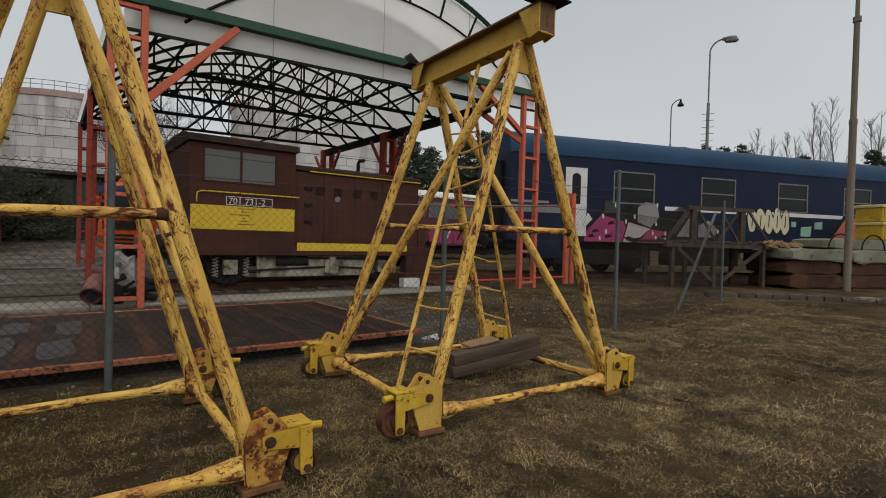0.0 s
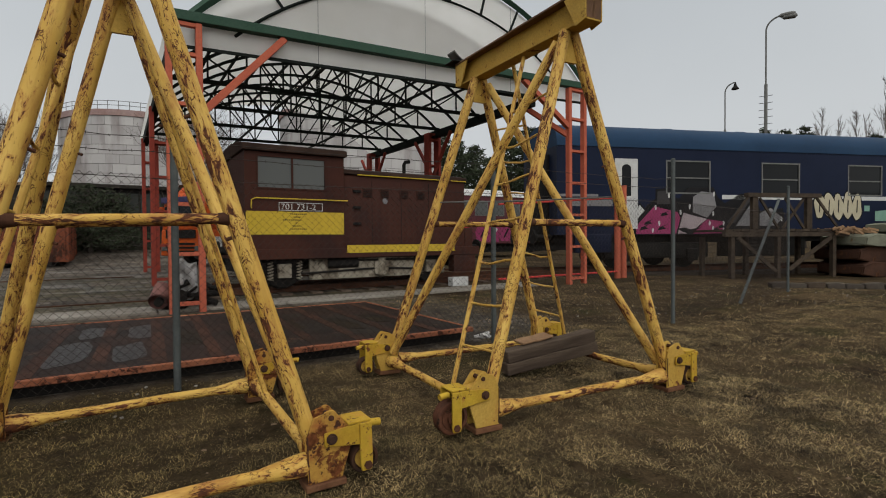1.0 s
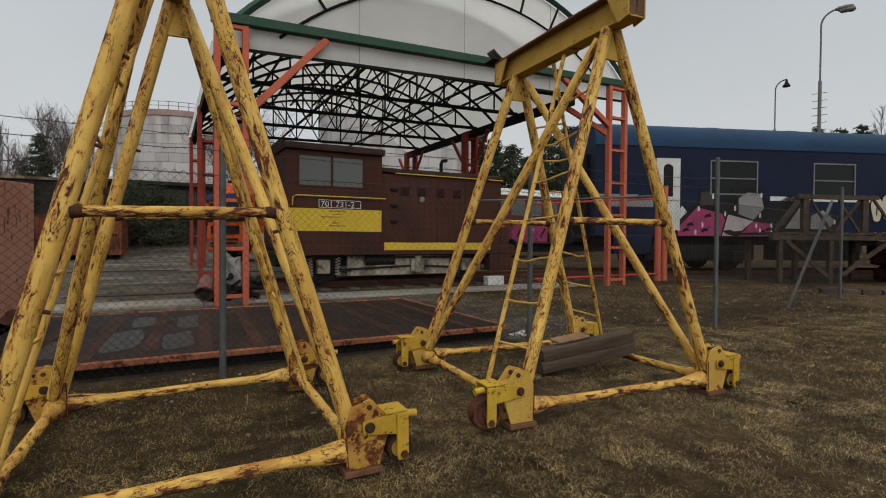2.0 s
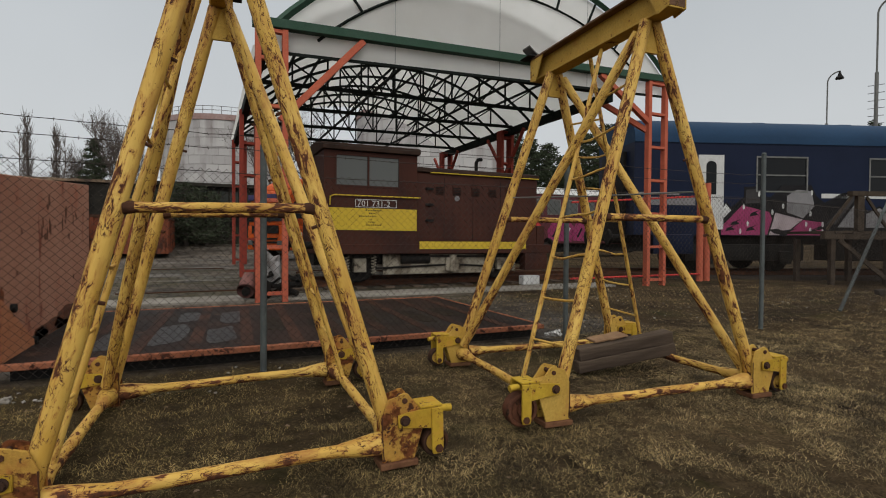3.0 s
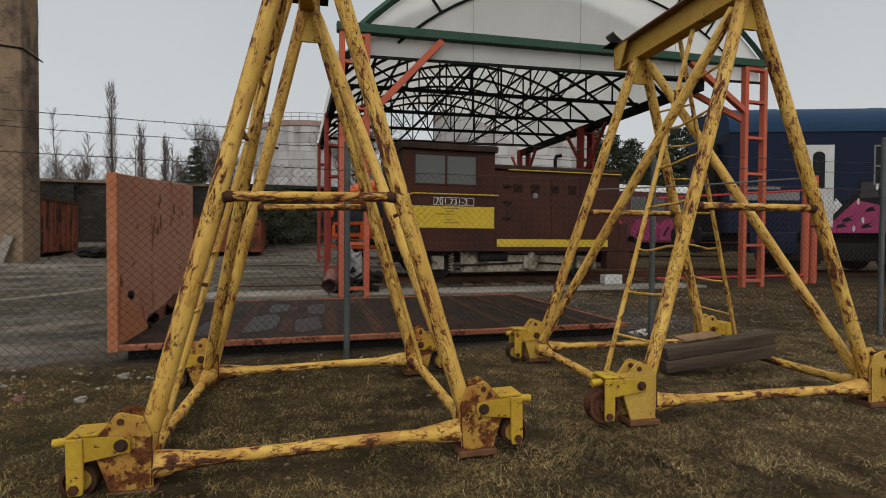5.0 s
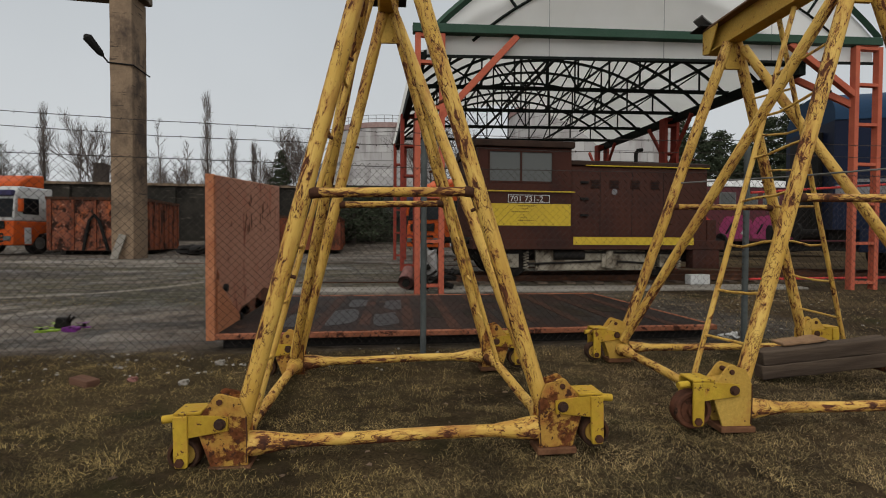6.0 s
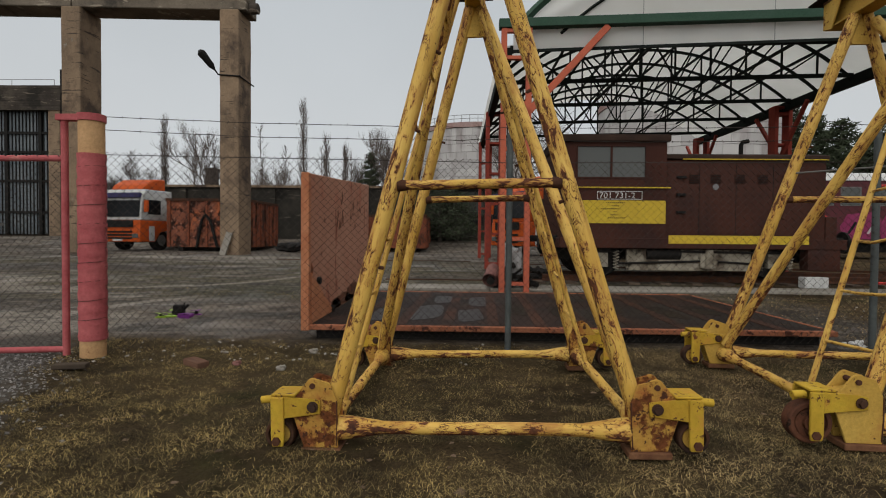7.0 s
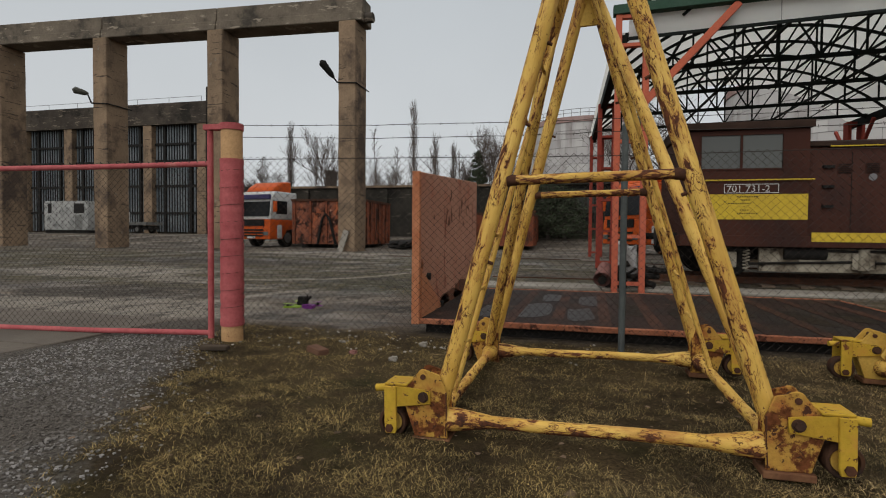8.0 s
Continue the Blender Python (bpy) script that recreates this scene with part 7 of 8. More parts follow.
def island_material(name, c1, c2, stain, rough=0.9):
    m = bpy.data.materials.new(name)
    m.use_nodes = True
    N, L = m.node_tree.nodes, m.node_tree.links
    b = N["Principled BSDF"]
    geo = N.new("ShaderNodeNewGeometry")
    r = N.new("ShaderNodeMix")
    r.data_type = "RGBA"
    r.inputs["A"].default_value, r.inputs["B"].default_value = (*c1, 1), (*c2, 1)
    L.new(geo.outputs["Random Per Island"], r.inputs["Factor"])
    tc = N.new("ShaderNodeTexCoord")
    mp = N.new("ShaderNodeMapping")
    mp.inputs["Scale"].default_value = (1, 1, 0.25)
    n = N.new("ShaderNodeTexNoise")
    n.inputs["Scale"].default_value, n.inputs["Detail"].default_value = 0.8, 7
    L.new(tc.outputs["Object"], mp.inputs[0])
    L.new(mp.outputs[0], n.inputs["Vector"])
    k = N.new("ShaderNodeMapRange")
    k.inputs["From Min"].default_value, k.inputs["From Max"].default_value = 0.50, 0.68
    L.new(n.outputs["Fac"], k.inputs["Value"])
    x = N.new("ShaderNodeMix")
    x.data_type = "RGBA"
    L.new(k.outputs[0], x.inputs["Factor"])
    L.new(r.outputs["Result"], x.inputs["A"])
    x.inputs["B"].default_value = (*stain, 1)
    L.new(x.outputs["Result"], b.inputs["Base Color"])
    b.inputs["Roughness"].default_value = rough
    b.inputs["Specular IOR Level"].default_value = 0.3
    return m


TANK_BLOCK = island_material("tank_blocks", (0.46, 0.445, 0.43), (0.36, 0.345, 0.335), (0.25, 0.225, 0.215))
TANK_RIM = surface("tank_rim_rust", (0.38, 0.28, 0.26), (0.29, 0.17, 0.145), 0.5, (0.8, 0.95), bump=0.1, fine=6)
make_tank(1.9, 56.5, 6.1, 11.7, 36, "round tank clad in pale stained concrete blocks")
make_tank(19.5, 43.9, 7.5, 11.6, 44, "round tank of pale blocks seen past the shelter")

# ---- maroon wagon behind the engine ----
def make_wagon():
    t = thing("old_wagon", (18, 22, 0.4), "old maroon wagon with white roof and magenta graffiti", "railway wagon")
    x0, x1, y = 13.4, 23.6, 22.0
    part("body", soft(box(bmesh.new(), x0, y, 0.95, x1, y + 2.7, 3.5), 0.03, 1), MAROON, t)
    bm = bmesh.new()
    prism(bm, [(y - 0.06, 3.5), (y + 2.76, 3.5), (y + 2.5, 3.85), (y + 1.35, 4.0), (y + 0.25, 3.85)], "x", x0 - 0.1, x1 + 0.1)
    part("roof", soft(bm, 0.03, 1), WHITE, t, "dull white roof")
    for k in range(9):
        a = x0 + 0.35 + 1.12 * k
        w = part("window", box(bmesh.new(), a, y - 0.02, 2.45, a + 0.85, y - 0.002, 3.25), LAMP_GREY, t, smooth=False)
        part("pane", box(bmesh.new(), a + 0.06, y - 0.03, 2.51, a + 0.79, y - 0.022, 3.19), WINDOW, w, smooth=False)
    for k, (a, b, mt) in enumerate(((14.3, 15.5, RED_BRIGHT), (16.1, 17.6, MAGENTA), (17.7, 18.9, MAGENTA), (19.4, 22.4, MAGENTA), (22.4, 23.2, RED_BRIGHT))):
        bm = bmesh.new()
        prism(bm, [(a, 1.1), (b, 1.05), (b + 0.1, 1.9), (b - 0.3, 2.2), (a + 0.2, 2.1), (a - 0.1, 1.6)], "y", y - 0.008, y - 0.002)
        part("graffiti_shape", bm, mt, t, smooth=False)
    for k in range(8):
        a = 16.3 + 0.8 * k
        bm = bmesh.new()
        prism(bm, [(a, 1.3), (a + 0.1, 1.28), (a + 0.4, 1.75), (a + 0.3, 1.8)], "y", y - 0.012, y - 0.009)
        part("graffiti_stroke", bm, WHITE if k % 2 else DARK_SPRAY, t, smooth=False)
    part("under_frame", box(bmesh.new(), x0 + 0.2, y + 0.3, 0.5, x1 - 0.2, y + 2.4, 0.95), BLACK, t, smooth=False)
    for x in (14.8, 16.6, 20.4, 22.2):
        bm = bmesh.new()
        tube(bm, (x, y + 0.5, 0.85), (x, y + 0.62, 0.85), 0.42, 20)
        tube(bm, (x, y + 2.1, 0.85), (x, y + 2.22, 0.85), 0.42, 20)
        part("wheelset", bm, BLACK, t)


MAROON = surface("maroon_wagon", (0.13, 0.04, 0.045), (0.10, 0.035, 0.04), 1.2, (0.5, 0.75), bump=0.05)
RED_BRIGHT = surface("bright_red_spray", (0.55, 0.06, 0.05), (0.48, 0.05, 0.045), 2, (0.5, 0.7), bump=0.02)
make_wagon()

# ---- far concrete tower behind the yard wall ----
bm = bmesh.new()
box(bm, -35.7, 72.0, 0.0, -34.7, 74.0, 10.0)
box(bm, -35.8, 71.8, 10.004, -34.6, 74.2, 10.4)
single("concrete_tower", soft(bm, 0.05, 1), CONCRETE_DARK, "grey concrete tower stub rising behind bare trees", "tower")

# ---- trees ----
def bare_tree(x, y, z, h, spread, seed, label, up=0.55, r0=None, kids_=4, twig=None):
    rnd = random.Random(seed)
    t = thing("bare_tree", (x, y, z), label, "tree", "leafless trees along the yard")
    trunk, crown = bmesh.new(), bmesh.new()
    r0 = r0 or h * 0.0115

    def grow(bm, p, d, ln, r, depth):
        pts, radii = [p], [r]
        q, dd = p.copy(), d.copy()
        n = 3
        for k in range(n):
            dd = (dd + Vector((rnd.gauss(0, 0.13), rnd.gauss(0, 0.13), rnd.gauss(0.05, 0.1)))).normalized()
            q = q + dd * ln / n
            pts.append(q.copy())
            radii.append(max(0.007, r * (1 - 0.5 * (k + 1) / n)))
        pipe(bm, pts, r, 6 if depth == 0 else 3, radii)
        if depth >= 4 or ln < 0.35:
            return
        kids = (6 if depth == 0 else kids_) + rnd.randint(0, 3 if kids_ > 3 else 1)
        for k in range(kids):
            f = rnd.uniform(0.35 if depth else 0.25, 1.0)
            i = min(int(f * n), n - 1)
            c = pts[i].lerp(pts[i + 1], f * n - i)
            a = rnd.uniform(0, 2 * math.pi)
            out = Vector((math.cos(a), math.sin(a), 0))
            nd = (dd * up + out * spread * rnd.uniform(0.6, 1.2) + Vector((0, 0, 0.28))).normalized()
            grow(crown, c, nd, ln * rnd.uniform(0.48, 0.70), max(0.008, r * 0.5), depth + 1)

    base = Vector((x, y, z - 0.2))
    grow(trunk, base, Vector((0, 0, 1)), h * 0.58, r0, 0)
    part("trunk", trunk, BARK, t)
    part("crown", crown, twig or TWIG, t, "bare brown twigs")
    return t


def poplar(x, y, z, h, seed):
    rnd = random.Random(seed)
    t = thing("poplar_tree", (x, y, z), "tall slim leafless poplar behind the yard", "tree", "leafless trees along the yard")
    bm = bmesh.new()
    pipe(bm, [(x, y, z - 0.2), (x + 0.1, y, z + h * 0.4), (x, y, z + h * 0.75), (x, y, z + h)], 0.2, 6, [0.16, 0.10, 0.055, 0.015])
    part("trunk", bm, BARK, t)
    bm = bmesh.new()
    for k in range(170):
        f = rnd.uniform(0.12, 0.97)
        a = rnd.uniform(0, 2 * math.pi)
        ln = h * 0.22 * (1 - 0.7 * f) * rnd.uniform(0.6, 1.2)
        p = Vector((x, y, z + h * f))
        d = Vector((0.26 * math.cos(a), 0.26 * math.sin(a), 1)).normalized()
        m = p + d * ln * 0.5 + Vector((math.cos(a), math.sin(a), 0)) * 0.12
        pipe(bm, [p, m, p + d * ln + Vector((math.cos(a), math.sin(a), 0)) * 0.1], 0.03, 3, [0.022, 0.016, 0.008])
        for j in range(3):
            e = m + Vector((rnd.gauss(0, 0.18), rnd.gauss(0, 0.18), rnd.uniform(0.5, 1.1)))
            pipe(bm, [m, e], 0.009, 3)
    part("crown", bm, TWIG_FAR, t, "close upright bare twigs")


def conifer(x, y, z, h, w, seed, label="dark green conifer behind the track", limbs=70, leaf=0.26, tip=0.75):
    """A trunk with drooping limbs, each carrying a ragged cloud of needle tufts. tip: how fast it narrows upwards."""
    rnd = random.Random(seed)
    t = thing("conifer_tree", (x, y, z), label, "tree", "conifers behind the track")
    wood = bmesh.new()
    tube(wood, (x, y, z - 0.2), (x, y, z + h * 0.95), 0.14, 7, 0.03)
    verts, faces = [], []
    for k in range(limbs):
        f = 0.12 + 0.86 * (k + rnd.random()) / limbs
        a = k * 2.4 + rnd.uniform(-0.4, 0.4)
        reach = w * (1 - f) ** tip * rnd.uniform(0.55, 1.1) + 0.15
        p = Vector((x, y, z + h * f))
        e = p + Vector((math.cos(a) * reach, math.sin(a) * reach, rnd.uniform(-0.12, 0.22) * reach))
        pipe(wood, [p, p.lerp(e, 0.5) + Vector((0, 0, 0.06 * reach)), e], 0.03, 3, [0.035, 0.022, 0.01])
        for j in range(int(30 + 48 * reach)):
            g = rnd.uniform(0.25, 1.05)
            c = p.lerp(e, g) + Vector((rnd.gauss(0, 0.20), rnd.gauss(0, 0.20), rnd.gauss(0, 0.13))) * (0.5 + 0.35 * reach)
            out = Vector((rnd.gauss(0, 1), rnd.gauss(0, 1), rnd.gauss(0.3, 0.7))).normalized()
            side = out.cross(Vector((rnd.gauss(0, 1), rnd.gauss(0, 1), 0.4))).normalized()
            sz = rnd.uniform(0.5, 1.1) * leaf
            i = len(verts)
            verts += [c - side * sz * 0.22, c + out * sz, c + side * sz * 0.22, c - out * sz * 0.5]
            faces.append((i, i + 1, i + 2, i + 3))
    part("trunk", wood, BARK, t)
    me = bpy.data.meshes.new("crown")
    o = Vector((x, y, z))
    me.from_pydata([v - o for v in verts], [], faces)
    me.materials.append(NEEDLE)
    ob = new("crown", me)
    ob.parent = t


def slender_tree(x, y, z, h, seed, label, lean=0.55):
    """A thin upright trunk with short rising side limbs."""
    rnd = random.Random(seed)
    t = thing("bare_tree", (x, y, z), label, "tree", "leafless trees along the yard")
    bm = bmesh.new()
    pts, q = [], Vector((x, y, z - 0.2))
    for k in range(9):
        pts.append(q.copy())
        q = q + Vector((rnd.gauss(0, 0.10), rnd.gauss(0, 0.10), (h + 0.2) / 8))
    pipe(bm, pts, 0.1, 6, [h * 0.0075 * (1 - 0.9 * k / 8) + 0.008 for k in range(9)])
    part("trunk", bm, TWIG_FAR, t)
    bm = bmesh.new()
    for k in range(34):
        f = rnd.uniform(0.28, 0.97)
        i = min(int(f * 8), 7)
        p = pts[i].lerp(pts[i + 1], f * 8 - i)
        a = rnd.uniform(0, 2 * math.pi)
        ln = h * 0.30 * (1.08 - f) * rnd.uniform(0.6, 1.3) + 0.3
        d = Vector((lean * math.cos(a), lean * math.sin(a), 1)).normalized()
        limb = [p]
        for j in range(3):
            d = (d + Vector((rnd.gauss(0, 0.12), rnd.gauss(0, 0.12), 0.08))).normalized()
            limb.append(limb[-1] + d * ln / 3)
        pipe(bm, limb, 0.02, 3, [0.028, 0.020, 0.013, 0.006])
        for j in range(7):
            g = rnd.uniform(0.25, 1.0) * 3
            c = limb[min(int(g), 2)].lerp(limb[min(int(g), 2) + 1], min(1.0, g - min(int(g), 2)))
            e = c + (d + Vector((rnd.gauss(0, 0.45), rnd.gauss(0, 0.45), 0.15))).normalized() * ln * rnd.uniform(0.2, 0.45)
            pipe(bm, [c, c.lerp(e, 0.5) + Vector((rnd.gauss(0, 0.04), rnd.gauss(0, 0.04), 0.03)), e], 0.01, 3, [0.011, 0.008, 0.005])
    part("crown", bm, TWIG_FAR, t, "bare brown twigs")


poplar(-30.0, 52.0, 1.0, 11.4, 3)
poplar(-17.4, 57.6, 1.0, 14.6, 4)
poplar(-14.9, 58.2, 1.0, 11.0, 5)
poplar(-13.2, 60.2, 1.0, 10.0, 15)
for i, (x, y, h) in enumerate(((-28.2, 54.5, 10.0), (-22.0, 57.5, 11.0), (-18.6, 56.0, 9.0), (-15.9, 60.0, 9.5), (-12.4, 57.5, 9.0), (-7.2, 61.5, 9.5), (-6.0, 63.5, 9.0), (-34.0, 52.5, 8.0), (-38.5, 48.5, 8.5), (-25.0, 57.0, 9.5))):
    slender_tree(x, y, 0.8, h * 1.1, 120 + i, "slim bare tree behind the yard wall", 0.7)
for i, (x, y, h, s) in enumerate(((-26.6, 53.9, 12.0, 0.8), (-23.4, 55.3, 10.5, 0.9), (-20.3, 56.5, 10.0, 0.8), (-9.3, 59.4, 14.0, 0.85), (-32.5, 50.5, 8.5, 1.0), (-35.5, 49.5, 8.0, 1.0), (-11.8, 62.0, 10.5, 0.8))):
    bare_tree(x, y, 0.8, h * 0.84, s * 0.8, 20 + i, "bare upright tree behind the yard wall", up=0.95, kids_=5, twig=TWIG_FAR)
conifer(-9.6, 57.0, 0.8, 9.6, 2.6, 9, "dark conifer among bare trees")
for i, (x, y, h, w) in enumerate(((-1.1, 31.2, 3.5, 2.3), (-0.1, 31.6, 3.1, 2.0), (-2.6, 31.4, 2.9, 2.0))):
    conifer(x, y, 0.55, h, w, 140 + i, "dark evergreen shrub before the shed", 46, 0.16, 0.5)
for i, (x, y, h) in enumerate(((50.6, 21.3, 9.8), (50.2, 22.9, 10.4), (51.3, 19.9, 12.0), (51.8, 18.7, 11.0), (52.1, 17.6, 11.5), (52.9, 15.1, 12.4), (52.6, 15.9, 13.6), (53.1, 14.4, 14.0), (55.6, 12.8, 12.5), (53.7, 11.6, 12.6), (57.0, 18.5, 12.0), (54.5, 9.5, 12.5))):
    slender_tree(x, y, 0.2, h, 40 + i, "slender bare tree beyond the coach")
for i, (x, y, h) in enumerate(((49.6, 23.7, 10.9), (50.3, 22.3, 10.6), (50.9, 21.0, 10.8), (52.4, 16.5, 9.4), (53.5, 11.9, 9.5))):
    conifer(x, y, 0.2, h, 3.0, 60 + i, "small dark conifer top beyond the coach")
for i, (x, y, h) in enumerate(((24.0, 38.2, 9.2), (25.3, 37.3, 8.4), (26.6, 36.6, 7.9), (23.0, 39.5, 8.2), (29.0, 34.5, 8.5), (30.2, 33.5, 9.3), (31.0, 32.8, 9.2), (31.9, 32.0, 8.6), (33.2, 31.0, 8.4), (27.8, 35.6, 6.8))):
    conifer(x, y, 0.5, h + 1.1, 2.6, 80 + i, limbs=80, tip=0.5)
for i, (x, y, h) in enumerate(((4.5, 40.0, 9.5), (7.5, 33.0, 8.0))):
    bare_tree(x, y, 0.7, h, 0.8, 95 + i, "bare tree seen under the canopy")

# ---- masts and lamps on the coach side ----
def street_lamp(x, y, z, h, reach, head, label, spikes=True):
    t = thing("street_lamp", (x, y, z), label, "street lamp", "lamps beyond the coach")
    d = Vector((0.35, -0.94, 0)).normalized()
    b = Vector((x, y, z))
    bm = bmesh.new()
    pipe(bm, [b, b + Vector((0, 0, h * 0.72)), b + Vector((0, 0, h * 0.72 + 0.01))], 0.11, 10, [0.13, 0.11, 0.075])
    pts = [b + Vector((0, 0, h * 0.72))]
    for k in range(9):
        a = math.pi / 2 * k / 8
        pts.append(b + Vector((0, 0, h - reach)) + Vector((0, 0, reach * math.sin(a))) + d * (reach * (1 - math.cos(a))))
    pipe(bm, pts, 0.06, 8)
    part("pole", bm, LAMP_GREY, t)
    e = pts[-1]
    bm = bmesh.new()
    if spikes:
        up = Vector((0, 0, 1))
        pipe(bm, [e - d * 0.15, e + d * 0.05, e + d * head * 0.5, e + d * head * 0.9, e + d * head], 0.2, 12, [0.06, 0.15, 0.17, 0.13, 0.05])
        pipe(bm, [e + d * 0.05 - up * 0.12, e + d * 0.2 - up * 0.17, e + d * head * 0.95 - up * 0.2, e + d * (head + 0.1) - up * 0.18], 0.2, 12, [0.05, 0.16, 0.19, 0.08])
    else:
        pipe(bm, [e + Vector((0, 0, 0.04)), e - Vector((0, 0, 0.12)), e - Vector((0, 0, 0.34)), e - Vector((0, 0, 0.62)), e - Vector((0, 0, 0.70))], 0.2, 14, [0.06, 0.10, 0.15, 0.34, 0.33])
    part("lamp_head", bm, LAMP_GREY if spikes else BLACK, t)
    if spikes:
        for k in range(14):
            zz = z + h * 0.28 + k * h * 0.03
            bm = bmesh.new()
            bar(bm, (x - 0.17, y + 0.40, zz), (x + 0.17, y - 0.40, zz), 0.03, 0.03)
            part("climbing_rung", bm, BLACK, t)


street_lamp(40.5, 19.3, 0.2, 17.0, 0.9, 0.9, "tall grey lamp mast with climbing rungs")
street_lamp(52.5, 28.9, 0.2, 16.6, 0.9, 0.7, "grey lamp post with bell-shaped head", False)
mast = thing("pole_mast", (19.4, 4.87, 0), "tall weathered steel pole beside the coach", "pole")
bm = bmesh.new()
pipe(bm, [(19.4, 4.87, -0.2), (19.4, 4.87, 5.2), (19.4, 4.87, 5.22), (19.4, 4.87, 8.3), (19.4, 4.87, 8.32), (19.4, 4.87, 11.0)], 0.12, 14, [0.105, 0.10, 0.085, 0.08, 0.06, 0.05])
part("shaft", bm, MAST_STEEL, mast)
for z in (5.2, 8.3):
    bm = bmesh.new()
    tube(bm, (19.4, 4.87, z - 0.12), (19.4, 4.87, z + 0.03), 0.112, 14)
    part("collar", bm, MAST_STEEL, mast)

# ---- wooden loading platform by the coach ----
def make_platform():
    t = thing("loading_platform", (0, 0, 0), "weathered timber loading platform with crossed railings", "platform")
    X0, X1 = -1.12, 3.1
    n = 16
    for k in range(n):
        a, b = X0 + (X1 - X0) * k / n, X0 + (X1 - X0) * (k + 0.94) / n
        part("deck_plank", box(bmesh.new(), a, -0.05, 1.36 + 0.008 * (k % 3), b, 1.3, 1.43 + 0.008 * (k % 3)), WOOD_GREY, t, smooth=False)
    for x in (-0.88, 0.69, 2.66):
        for y in (0.0, 1.2):
            part("leg", box(bmesh.new(), x - 0.06, y - 0.05, 0, x + 0.06, y + 0.07, 1.22), WOOD_GREY, t, smooth=False)
    for a, b in (((0.55, 0.2), (-0.75, 1.2)), ((1.0, 0.25), (2.5, 1.2))):
        bm = bmesh.new()
        bar(bm, (a[0], -0.08, a[1]), (b[0], -0.08, b[1]), 0.05, 0.11)
        part("brace", bm, WOOD_GREY, t)
    part("beam", box(bmesh.new(), X0 - 0.05, -0.1, 1.22, X1 + 0.05, 0.05, 1.355), WOOD_GREY, t, smooth=False)
    for x in (-0.08, 1.81):
        part("rail_post", box(bmesh.new(), x - 0.09, 0.0, 1.44, x + 0.09, 0.12, 2.37), WOOD_GREY, t, smooth=False)
    part("top_rail", box(bmesh.new(), -0.36, -0.03, 2.37, 2.2, 0.14, 2.49), WOOD_GREY, t, smooth=False)
    for a, b in (((-0.3, 2.37), (-1.0, 1.46)), ((2.1, 2.37), (2.9, 1.46)), ((0.1, 2.35), (0.75, 1.46)), ((0.9, 1.46), (1.65, 2.35)), ((0.98, 2.35), (1.65, 1.46))):
        bm = bmesh.new()
        bar(bm, (a[0], 0.05, a[1]), (b[0], 0.05, b[1]), 0.04, 0.07)
        part("rail_brace", bm, WOOD_GREY, t)
    t.location, t.rotation_euler = (15.75, 7.72, 0.0), (0, 0, math.atan2(-0.35, 0.935))


make_platform()


